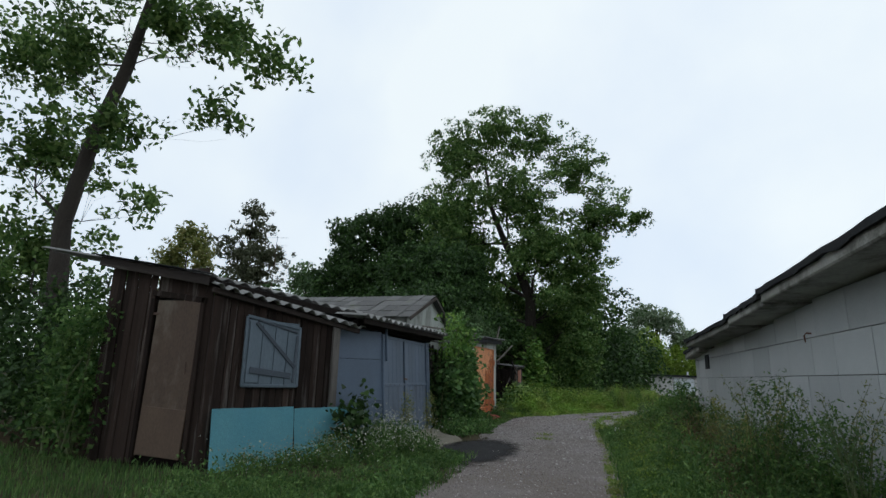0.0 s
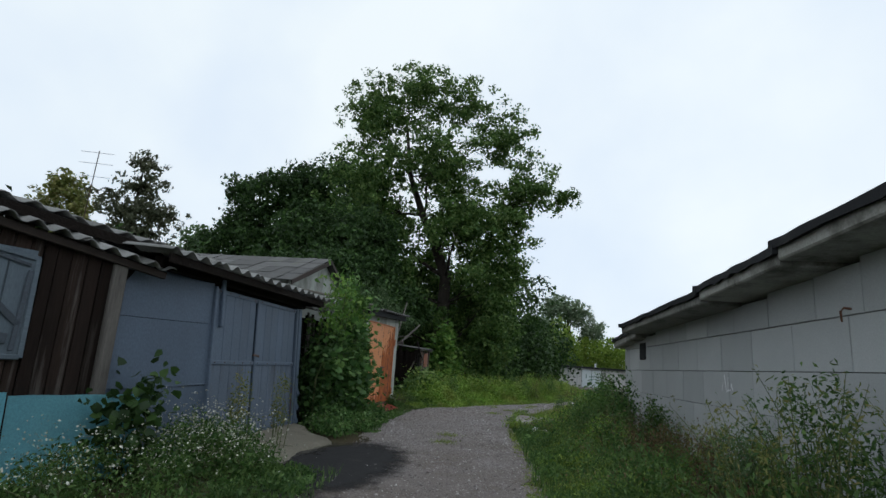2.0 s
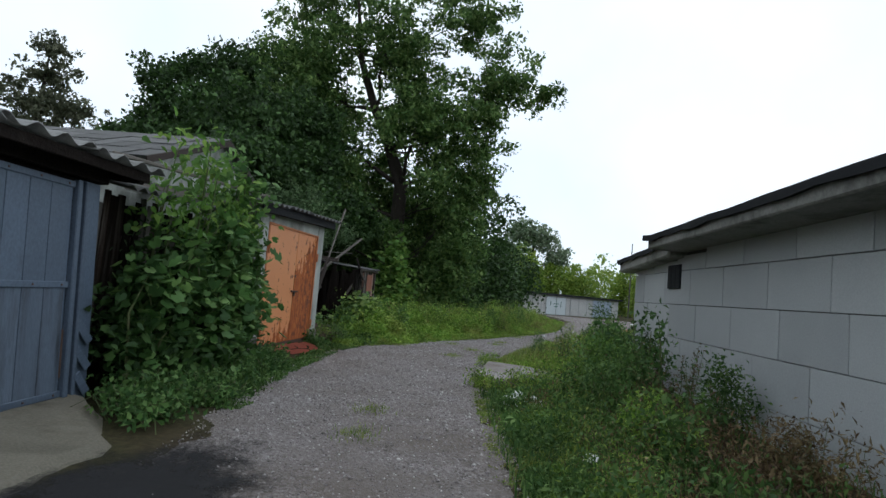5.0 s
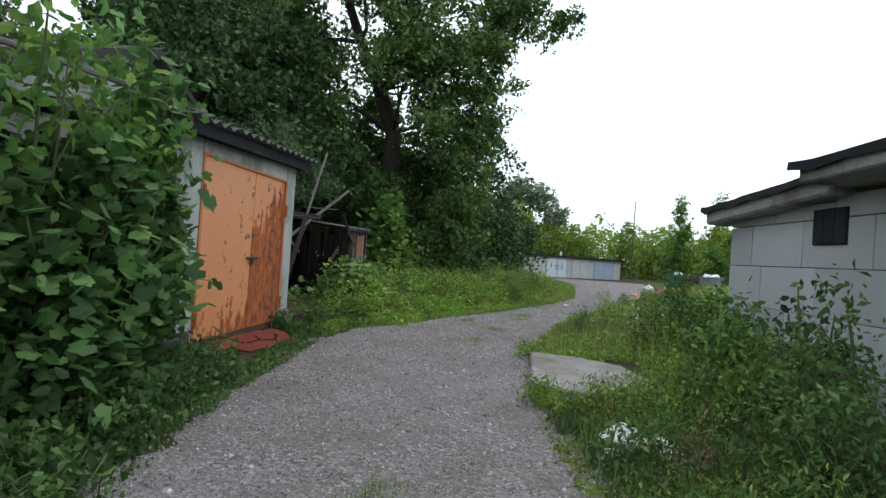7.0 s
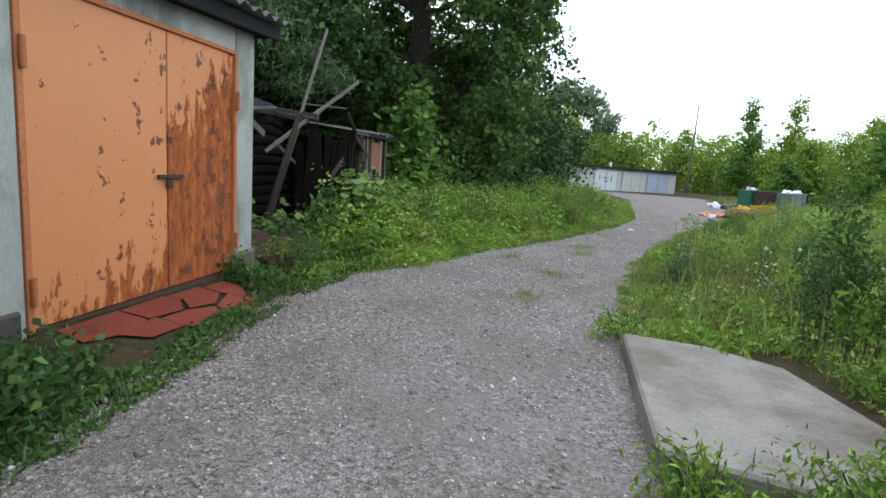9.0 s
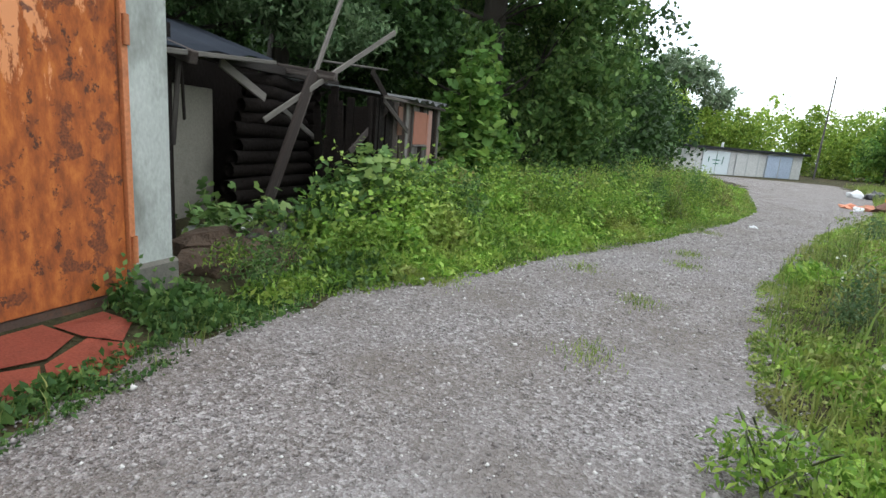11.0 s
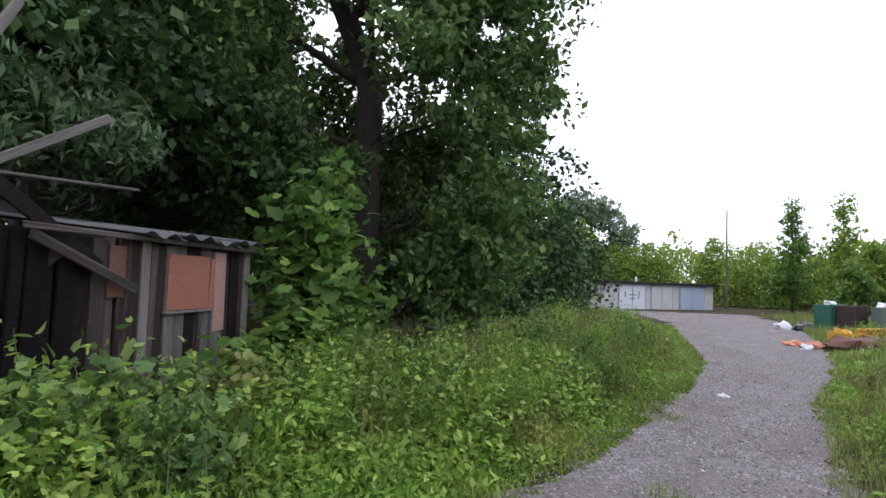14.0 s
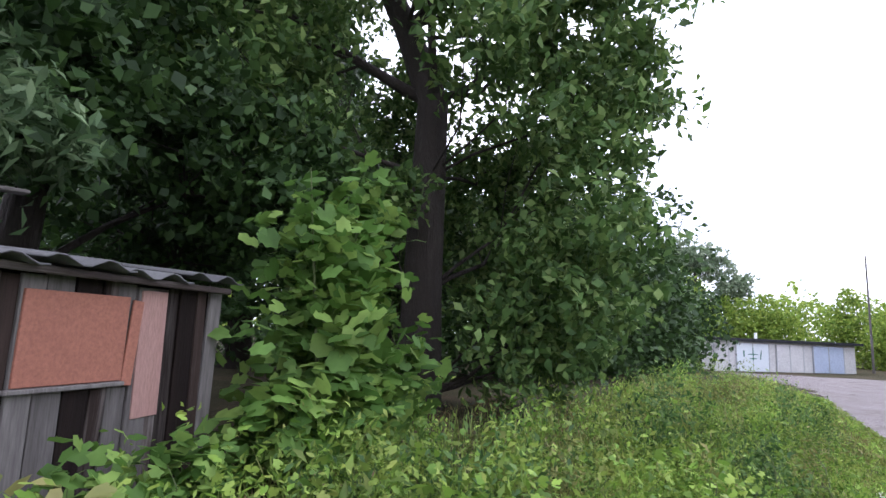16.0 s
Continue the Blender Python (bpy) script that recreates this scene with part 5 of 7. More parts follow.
for i, (x, y, z, s, mat, nm, lab) in enumerate((
        (13.5, 49.75, 1.16, 0.3, M_PLASTIC, "rubbish_bag", "white plastic bag on top of the bin"), (14.7, 48.05, 1.16, 0.3, M_PLASTIC, "rubbish_bag", "white plastic bag on top of the bin"),
        (15.2, 48.1, 1.16, 0.3, M_PLASTIC, "rubbish_bag", "white plastic bag on top of the bin"), (12.4, 50.0, 0.0, 0.4, M_BLACKBAG, "rubbish_bag", "black rubbish bag beside the bin"),
        (11.9, 50.6, 0.0, 0.35, M_PLASTIC, "rubbish_bag", "white plastic bag on the ground by the bin"), (12.8, 50.3, 0.0, 0.4, M_BLACKBAG, "rubbish_bag", "black rubbish bag beside the bin"),
        (10.4, 43.2, 0.25, 0.32, M_YELLOW, "rubbish_bag", "yellow bag behind the yellow board"),
        (9.3, 40.7, 0.1, 0.75, M_BROWNRUB, "rubbish_heap", "brown heap of burnt rubbish"), (10.2, 41.0, 0.12, 0.7, M_BROWNRUB, "rubbish_heap", "brown heap of burnt rubbish"),
        (8.6, 41.6, 0.0, 0.36, M_PINKRUB, "rubbish_heap", "crumpled orange cloth on the track"), (8.3, 42.1, 0.0, 0.3, M_PINKRUB, "rubbish_heap", "crumpled orange cloth on the track"),
        (12.9, 42.6, 0.0, 0.3, M_PLASTIC, "rubbish_bag", "white plastic bag in the grass"), (8.1, 40.9, 0.0, 0.18, M_PLASTIC, "rubbish_bag", "white plastic scrap on the track"))):
    lump(nm, (x, y, z), (s, s * 0.9, s * (0.45 if nm == "rubbish_heap" else 0.8)), mat, lab, "rubbish", "rubbish at the bins", i + 2)
for i, (x, y, s) in enumerate(((0.0, 17.35, 0.20), (0.25, 17.2, 0.15), (-0.1, 17.05, 0.13), (0.15, 17.55, 0.10))):
    lump("litter_bag", (x, y, float(ground_z(x, y))), (s, s, s * 0.6), M_PLASTIC, "crumpled white plastic bag in the weeds", "litter", "litter by the track", 30 + i)
for i, (x, y, s) in enumerate(((-2.85, 23.9, 0.05), (0.5, 14.6, 0.08), (-3.9, 23.3, 0.1), (0.6, 12.2, 0.06), (-5.0, 18.0, 0.1), (2.0, 33.6, 0.10), (2.5, 32.2, 0.08), (-5.1, 24.0, 0.12), (-5.0, 23.6, 0.1))):
    lump("litter_bag", (x, y, float(ground_z(x, y))), (s, s * 0.8, s * 0.6), M_PLASTIC, "scrap of pale plastic in the grass", "litter", "litter by the track", 50 + i)

# ---- plants ----


def tree(name, label, base, trunk, lobes, leaf_mat, n_leaf, leaf, seed, clump=0.55, per=26, category="tree", droop=0.15, limb=0.5, hollow=0.45, wide=0.55, twigs=60, group=""):
    """A tapered trunk along given places with radii, limbs to the lobes, and leaves in clumps about the lobes' shells."""
    q = np.random.default_rng(seed)
    t = thing(name, base, label, category, group)
    tp = np.array([p[:3] for p in trunk], float)
    tr = [p[3] for p in trunk]
    part_np("trunk", *tube(tp, tr, 11), M_BARK, t, smooth=True)
    limbs, twig = [], []
    lob = np.array(lobes, float)
    vol = lob[:, 3] * lob[:, 4] * lob[:, 5]
    for c in lob:
        i = int(np.argmin(np.linalg.norm(tp - (c[:3] - [0, 0, c[5] * 0.8]), axis=1) + 0.25 * np.abs(tp[:, 2] - c[2] + c[5])))
        a = tp[i]
        mid = (a + c[:3]) / 2 + q.normal(size=3) * 0.3 + np.array([0, 0, -0.2])
        r0 = tr[i] * limb * min(1.0, 0.3 * float(c[3])) * (0.45 if c[2] < 8 and tr[0] > 0.5 else 1.0)
        pts = [a, a * 0.55 + mid * 0.45 + q.normal(size=3) * 0.1, mid, mid * 0.4 + c[:3] * 0.6 + q.normal(size=3) * 0.2, c[:3]]
        limbs.append(tube(pts, [r0, r0 * 0.8, r0 * 0.6, r0 * 0.42, r0 * 0.15], 6))
        for _ in range(max(1, int(twigs / len(lob)))):
            d = q.normal(size=3)
            d /= np.linalg.norm(d)
            s0 = np.array(pts[q.integers(2, 5)])
            e = c[:3] + d * c[3:6] * q.uniform(0.5, 0.98)
            m = (s0 + e) / 2 + q.normal(size=3) * 0.15
            twig.append(tube([s0, m, e], [r0 * 0.28, r0 * 0.17, r0 * 0.05], 4))
    for k in limbs:
        part_np("limb", *k, M_BARK, t, smooth=True)
    tagged(part_np("twig_mass", *join_np(twig), M_BARK, t), kind="stuff")
    n_cl = max(4, n_leaf // per)
    which = q.choice(len(lob), n_cl, p=vol ** 0.75 / (vol ** 0.75).sum())
    d = q.normal(size=(n_cl, 3))
    d /= np.linalg.norm(d, axis=1)[:, None]
    rad = (hollow + (1 - hollow) * q.random(n_cl)) * (1 + 0.18 * np.sin(d[:, 0] * 7 + seed) * np.sin(d[:, 2] * 6 + d[:, 1] * 5))
    cc = lob[which, :3] + d * lob[which, 3:6] * rad[:, None]
    dd = q.normal(size=(n_cl * per, 3))
    dd *= (1.55 * q.random(n_cl * per) ** 0.45 / np.linalg.norm(dd, axis=1))[:, None]
    lc = np.repeat(cc, per, 0) + dd * clump * np.array([1, 1, 0.7]) * np.repeat(q.uniform(0.5, 1.25, n_cl), per)[:, None]
    lc = lc[lc[:, 2] > base[2] + 0.15]
    part_np("crown", *leaves_np(q, lc, leaf, droop=droop, wide=wide), leaf_mat, t)
    return t


# big tree beside the plank shed
tree("broadleaf_tree", "tall broadleaf tree with a dark trunk and uneven leafy crown", (-4.75, 36.0, 0.1),
     [(-4.75, 36.0, -0.1, 0.58), (-4.72, 36.0, 0.5, 0.47), (-4.75, 36.0, 2.5, 0.42), (-4.72, 36.0, 5.0, 0.37), (-4.70, 36.0, 6.7, 0.34), (-5.4, 36.0, 8.5, 0.29), (-6.4, 36.1, 10.6, 0.23), (-7.4, 36.3, 13.2, 0.16), (-8.0, 36.5, 17.0, 0.07)],
     [(-9.6, 36.0, 17.2, 2.9, 3.2, 3.2), (-7.2, 36.5, 19.0, 2.4, 2.8, 2.4), (-4.2, 36.3, 18.2, 2.0, 2.6, 2.0), (-1.6, 36.3, 15.8, 2.3, 2.8, 2.3), (-9.8, 35.5, 12.6, 3.2, 3.4, 2.8),
      (-5.5, 34.8, 13.6, 3.2, 3.2, 2.8), (0.2, 36.0, 12.4, 2.3, 2.6, 2.1), (2.3, 36.2, 11.9, 1.2, 1.4, 0.7), (-1.2, 35.6, 9.0, 1.9, 2.6, 2.2), (-8.8, 34.5, 8.6, 3.2, 3.2, 2.5), (-3.6, 33.6, 9.4, 2.6, 2.6, 2.2),
      (-1.5, 35.5, 5.6, 1.7, 2.4, 2.2), (-1.6, 36.4, 3.0, 1.7, 2.2, 2.0), (-3.0, 33.2, 6.4, 1.2, 1.4, 0.9), (-7.4, 33.0, 5.8, 2.6, 2.6, 1.6), (-2.2, 37.0, 1.4, 1.5, 1.8, 1.2), (-4.0, 35.0, 11.0, 2.6, 2.4, 2.2), (-7.5, 39.0, 3.5, 3.0, 1.6, 3.2), (-3.0, 38.6, 4.5, 2.4, 1.6, 3.0), (-1.0, 37.0, 7.0, 1.6, 2.2, 1.8), (-9.5, 36.5, 5.0, 2.2, 2.0, 2.4),
      (-7.2, 34.8, 7.0, 1.3, 1.4, 1.3), (-2.4, 35.0, 7.4, 1.3, 1.5, 1.8), (-8.4, 36.5, 10.4, 1.9, 1.8, 1.7), (-3.6, 38.2, 5.9, 2.2, 1.5, 1.8), (-4.8, 38.6, 4.6, 2.2, 1.3, 2.4), (-2.3, 35.4, 2.4, 1.3, 1.2, 1.8), (-6.6, 37.6, 2.6, 1.8, 1.2, 2.2), (-6.2, 37.8, 6.6, 1.7, 1.2, 2.6), (-3.2, 38.4, 3.2, 1.6, 1.2, 2.4),
      (-4.8, 34.4, 4.2, 0.9, 0.8, 0.8), (-4.6, 34.0, 9.4, 1.4, 1.0, 1.2), (-3.6, 38.0, 8.6, 1.8, 1.0, 1.3), (-3.3, 37.4, 9.8, 1.5, 1.2, 1.6), (-6.0, 38.2, 8.2, 1.4, 1.0, 1.4), (-0.9, 35.4, 10.4, 1.6, 1.6, 1.4)],
     L_BIG, 98000, 0.23, 7, clump=0.37, per=34, twigs=300, hollow=0.2)
# the dark trees behind the sheds
tree("maple_tree", "dense dark green maple standing behind the sheds", (-14.0, 42.5, 0),
     [(-14, 42.5, -0.1, 0.5), (-14, 42.5, 3, 0.4), (-14.3, 42.6, 8, 0.25), (-14.5, 42.7, 13, 0.1)],
     [(-19.0, 43, 12.4, 4.4, 4, 3.4), (-14.5, 42.5, 13.2, 4.2, 4, 3.2), (-21.8, 43, 8.6, 3.2, 3.6, 3.2), (-12.8, 43.5, 10.0, 3.2, 3.0, 3.2), (-16, 41, 8.0, 5.2, 3.6, 3.6), (-11.5, 40.0, 6.0, 4.0, 3.4, 3.2), (-21.0, 42.0, 4.5, 3.6, 3.2, 3.6), (-11.8, 41.0, 10.0, 2.6, 2.6, 2.8)],
     L_DARK, 105000, 0.27, 8, clump=0.55, per=40, hollow=0.6, wide=0.75)
tree("maple_tree", "dense dark green maple overhanging the plank shed", (-9.2, 31.0, 0.2),
     [(-9.2, 31, -0.1, 0.36), (-9.2, 31, 2.2, 0.3), (-9.0, 31, 4.5, 0.22), (-8.8, 31, 7.5, 0.1)],
     [(-8.2, 30.2, 5.4, 2.4, 2.8, 1.9), (-9.8, 29.0, 7.2, 2.6, 2.8, 1.9), (-8.6, 31.6, 7.9, 2.0, 2.4, 1.8), (-7.0, 28.6, 4.3, 1.8, 2.0, 1.3), (-8.4, 26.8, 5.0, 2.0, 2.2, 1.5), (-9.5, 24.4, 4.6, 1.9, 2.0, 1.4), (-6.6, 32.6, 4.2, 1.8, 1.8, 1.3), (-9.0, 33.5, 3.4, 2.4, 1.6, 2.2)],
     L_DARK, 52000, 0.19, 9, clump=0.30, per=32, hollow=0.35, wide=0.7, twigs=120)
tree("willow_tree", "grey-green willow branches above the log hut", (-10.8, 27.0, 0.2),
     [(-10.8, 27, -0.1, 0.25), (-10.7, 27, 2.0, 0.2), (-10.2, 27, 5, 0.1)],
     [(-7.0, 26.4, 3.9, 1.4, 1.6, 0.9), (-8.4, 24.8, 3.8, 1.5, 1.6, 0.9), (-6.2, 28.2, 3.4, 1.1, 1.5, 0.8)],
     L_WILLOW, 15000, 0.17, 10, clump=0.25, per=26, hollow=0.2, wide=0.3, droop=0.5)
# near tree over the shed on the left
tree("broadleaf_tree", "tall tree with a leaning dark trunk beside the wooden shed", (-12.75, 9.7, 0.3),
     [(-12.75, 9.7, -0.1, 0.30), (-12.7, 9.75, 2.6, 0.24), (-13.1, 9.8, 5.0, 0.2), (-12.6, 9.8, 7.3, 0.17), (-11.9, 9.8, 9.2, 0.15), (-11.5, 9.8, 11.2, 0.1), (-11.3, 9.8, 13.0, 0.05)],
     [(-13.6, 9.6, 9.8, 1.6, 1.6, 1.5), (-10.6, 9.6, 10.2, 1.5, 1.6, 1.2), (-8.6, 9.4, 9.4, 1.1, 1.2, 0.9), (-7.2, 9.2, 8.3, 0.8, 1.0, 0.6), (-8.3, 9.3, 7.2, 0.5, 0.7, 0.8), (-14.6, 10.2, 7.2, 1.7, 1.7, 1.5), (-11.6, 9.5, 7.4, 0.9, 1.2, 1.0), (-12.0, 9.6, 12.4, 2.2, 2.0, 1.4), (-14.9, 10.6, 4.4, 1.7, 1.8, 1.6), (-9.4, 9.5, 11.9, 1.6, 1.5, 1.0), (-11.2, 9.9, 5.6, 0.7, 0.9, 0.7), (-16.5, 10.5, 10.6, 1.6, 1.6, 1.4)],
     L_BIG, 17000, 0.185, 12, clump=0.27, per=22, hollow=0.1, twigs=110, limb=0.4)
# distant trees
tree("spruce_tree", "distant brownish conifer with a ragged outline", (-43.0, 57, 0),
     [(-43.0, 57, -0.1, 0.5), (-43.0, 57, 12, 0.3), (-42.5, 57, 22, 0.05)],
     [(-42.2, 57, 21.4, 1.6, 1.7, 1.5), (-42.6, 57, 18.8, 3.0, 2.6, 1.6), (-43.4, 57, 16.0, 4.4, 3.0, 1.8), (-41.6, 57, 13.4, 5.2, 3.2, 1.9), (-44.0, 57, 10.5, 5.6, 3.2, 2.4), (-40.2, 57, 15.6, 4.2, 2.4, 1.1), (-46.0, 57, 17.6, 2.4, 2, 0.8)],
     L_CONIFER, 12500, 0.42, 13, clump=0.42, per=18, hollow=0.15, droop=0.4)
tree("birch_tree", "distant yellowing birch beyond the sheds", (-53, 58, 0),
     [(-53, 58, -0.1, 0.3), (-53, 58, 9, 0.2), (-53, 58, 19, 0.05)],
     [(-52.5, 58, 18.5, 2.4, 2.4, 2.6), (-55.5, 58, 16, 2.2, 2.4, 2.6), (-50.2, 58, 15.6, 2.2, 2.4, 2.6), (-53, 58, 11.5, 3.6, 3, 3)],
     L_YELLOW, 7000, 0.5, 14, clump=0.5, per=14, hollow=0.2)
tree("birch_tree", "distant thin grey-green birch", (-33.5, 56, 0),
     [(-33.5, 56, -0.1, 0.3), (-33.5, 56, 7, 0.2), (-33.5, 56, 13, 0.05)],
     [(-34, 56, 12, 2.0, 2.2, 2.4), (-31.5, 56, 9.5, 2.6, 2.2, 2.6), (-36, 56, 8, 2.6, 2.4, 2.6)],
     L_WILLOW, 5000, 0.45, 15, clump=0.5, per=14, hollow=0.2)
# crown paled to look hazy with distance
tree("poplar_tree", "distant grey-green tree above the thicket, paled by painted haze", (8.0, 88, 0),
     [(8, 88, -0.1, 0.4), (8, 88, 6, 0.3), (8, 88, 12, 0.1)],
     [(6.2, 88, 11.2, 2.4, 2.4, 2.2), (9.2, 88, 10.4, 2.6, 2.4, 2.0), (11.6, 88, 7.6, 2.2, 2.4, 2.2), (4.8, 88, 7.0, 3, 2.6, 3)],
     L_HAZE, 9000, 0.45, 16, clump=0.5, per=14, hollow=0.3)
for i, (x, y, h0, w) in enumerate(((21.5, 70, 7.4, 2.1), (26.5, 72, 8.4, 2.3), (33, 70, 7.0, 3.2), (31, 62, 8.0, 2.6), (29, 52, 6.2, 2.6), (36, 58, 9.0, 3.4), (27.5, 60, 5.4, 2.6), (24, 64, 4.6, 2.4), (33, 48, 6.0, 3.0), (21.5, 62, 3.0, 1.8), (28, 44, 4.2, 2.4), (25, 53, 3.2, 2.0))):
    h = h0 * 1.3
    tree("young_poplar", "young bright green poplar in the thicket beyond the bins", (x, y, 0),
         [(x, y, -0.1, 0.12), (x + 0.1, y, h * 0.5, 0.08), (x, y, h, 0.02)],
         [(x, y, h * 0.82, w * 0.42, w * 0.42, h * 0.17), (x + 0.3, y, h * 0.55, w * 0.75, w * 0.7, h * 0.22), (x - 0.3, y, h * 0.28, w, w * 0.8, h * 0.26)],
         L_HEDGE if i % 3 else L_MAPLE, 4800, 0.30, 40 + i, clump=0.32, per=15, hollow=0.2, twigs=15, group="young poplars beyond the bins")

# far woods: one thicket of many small leaf clumps with an uneven top


def woods(name, label, line, height, depth, n, leaf, mat, seed):
    """A wood of uneven crowns along a line of places."""
    q = np.random.default_rng(seed)
    line = np.array(line, float)
    seg = np.linalg.norm(np.diff(line, axis=0), axis=1)
    at = np.r_[0, np.cumsum(seg)]
    n_cr = int(at[-1] / 0.55)
    s = np.sort(q.random(n_cr)) * at[-1]
    cx = np.interp(s, at, line[:, 0]) + q.normal(size=n_cr) * depth * 0.4
    cy = np.interp(s, at, line[:, 1]) + q.random(n_cr) * depth
    hh = height * q.uniform(0.55, 1.1, n_cr) * (1 + 0.15 * np.sin(s * 0.35) + 0.1 * np.sin(s * 0.13 + 1))
    k = q.integers(0, n_cr, n)
    u = q.random(n) ** 0.7
    wd = (0.28 * height + 0.4) * q.uniform(0.6, 1.25, n_cr)
    r = wd[k] * np.sqrt(np.clip(1.02 - u ** 2.6, 0, 1)) * q.random(n) ** 0.4
    a = q.random(n) * 6.283
    c = np.stack([cx[k] + r * np.cos(a), cy[k] + r * np.sin(a), hh[k] * u], -1) + q.normal(size=(n, 3)) * 0.12 * np.array([1, 1, 1.4])
    ob = new(name, mesh_np(name, *leaves_np(q, c, leaf, droop=0.1, wide=0.7), mat))
    return tagged(ob, label, "woods", kind="stuff")


woods("thicket", "bright yellow-green thicket beyond the far garages", [(0, 79), (12, 84), (22, 84), (36, 78), (52, 66), (60, 50)], 7.6, 6, 125000, 0.3, L_HEDGE, 22)
woods("dark_woods", "dark green woods along the track", [(-16, 40), (-9, 40.5), (-4, 43), (-1.5, 49), (0.5, 57), (2.5, 66), (1, 76)], 6.5, 3, 34000, 0.36, L_DARK, 23)
woods("back_woods", "dark green trees behind the big tree", [(-22, 52), (-10, 54), (-4, 55), (-0.5, 60)], 11.5, 5, 26000, 0.42, L_DARK, 27)
woods("far_woods", "hazy green woods on the skyline", [(-90, 95), (-40, 100), (0, 105), (40, 100), (90, 80), (110, 40)], 8.5, 10, 40000, 0.6, L_HEDGE, 24)
woods("bushes_left", "dark green bushes beyond the wooden shed", [(-26, 4), (-17, 9.5), (-13.5, 12), (-12.5, 18), (-14, 24), (-14, 34)], 4.6, 3, 42000, 0.19, L_DARK, 25)
woods("right_woods", "green trees behind the block garage", [(14, -6), (16, 12), (18, 26), (24, 34)], 4.0, 3, 9000, 0.4, L_BIG, 26)


def bush(name, label, at, lobes, mat, n, leaf, seed, category="bush", droop=0.1, wide=0.6, stems=7, group="", up=0.3, lobed=False):
    """Stems from one foot and leaves in clumps about lobes."""
    q = np.random.default_rng(seed)
    t = thing(name, at, label, category, group)
    lob = np.array(lobes, float)
    st = []
    for i in range(stems):
        c = lob[i % len(lob)]
        e = c[:3] + q.normal(size=3) * c[3:6] * 0.5
        b = np.array(at) + np.append(q.normal(size=2) * 0.12, -0.05)
        m = b * 0.45 + e * 0.55 + np.append(q.normal(size=2) * 0.1, 0.2)
        thick = 0.3 if category == "weed" else 1.0
        st.append(tube([b, m, e], [0.022 * thick, 0.016 * thick, 0.006 * thick], 5))
    tagged(part_np("stem_mass", *join_np(st), M_STALK, t, smooth=True), kind="stuff")
    vol = (lob[:, 3] * lob[:, 4] * lob[:, 5]) ** 0.75
    per = 9
    nc = n // per
    k = q.choice(len(lob), nc, p=vol / vol.sum())
    d = q.normal(size=(nc, 3))
    d /= np.linalg.norm(d, axis=1)[:, None]
    c = lob[k, :3] + d * lob[k, 3:6] * (0.35 + 0.7 * q.random(nc))[:, None]
    c = np.repeat(c, per, 0) + q.normal(size=(nc * per, 3)) * leaf * 1.1
    c = c[c[:, 2] > ground_z(c[:, 0], c[:, 1]) + 0.03]
    if lobed:
        tagged(part_np("foliage", *maple_np(q, c, leaf * 1.15, droop), mat, t), kind="stuff")
        return t
    tagged(part_np("foliage", *leaves_np(q, c, leaf, droop=droop, wide=wide, up=up, broad=leaf > 0.1), mat, t), kind="stuff")
    return t


# tall shrub between the blue and the orange garage: a dark ragged mass, long sprays in front, light shoots above
bush("tall_shrub", "tall ragged dark green shrub between the two garages", (-4.9, 16.7, 0.1),
     [(-4.95, 15.7, 0.8, 0.45, 0.5, 0.7), (-5.0, 16.3, 1.35, 0.45, 0.5, 0.8), (-4.95, 17.0, 1.1, 0.45, 0.5, 0.9), (-4.9, 17.7, 1.0, 0.4, 0.45, 0.8), (-4.85, 18.2, 0.55, 0.35, 0.4, 0.5), (-4.7, 16.4, 0.4, 0.5, 0.8, 0.4)],
     L_DARK, 3600, 0.12, 31, stems=24, wide=0.6, droop=0.3)
for i, (x, y, h, r) in enumerate(((-4.75, 15.75, 1.5, 0.35), (-4.6, 16.35, 1.9, 0.4), (-4.55, 16.95, 2.2, 0.42), (-4.65, 17.5, 2.3, 0.45), (-4.6, 18.0, 2.0, 0.4), (-4.35, 16.6, 1.1, 0.4), (-4.3, 17.4, 1.3, 0.4), (-4.78, 18.32, 3.05, 0.45), (-5.1, 18.15, 3.5, 0.5))):
    bush("box_elder", "box elder shoots with drooping divided leaves", (x - 0.1, y, 0.1),
         [(x, y, h * 0.45, r, r, h * 0.3), (x, y + 0.1, h * 0.75, r * 0.85, r * 0.85, h * 0.2), (x + 0.1, y - 0.1, h * 0.98, r * 0.6, r * 0.6, 0.2)],
         L_BOX, 430, 0.125, 330 + i, stems=10, wide=0.5, droop=0.6, group="box elder shoots between the garages", lobed=True)
for i, (x, y, h) in enumerate(((-4.9, 16.2, 3.15), (-4.75, 16.75, 3.45), (-4.95, 17.2, 3.0), (-4.7, 17.6, 2.95), (-4.75, 18.1, 2.75))):
    bush("elder_sapling", "light green sapling shoot rising above the shrub", (x, y, 0.1),
         [(x, y, h, 0.16, 0.16, 0.14), (x + 0.05, y + 0.05, h - 0.4, 0.24, 0.24, 0.18), (x, y, h - 0.9, 0.28, 0.28, 0.22)],
         L_MAPLE, 190, 0.14, 345 + i, stems=3, wide=0.45, droop=0.5, group="sapling shoots between the garages")
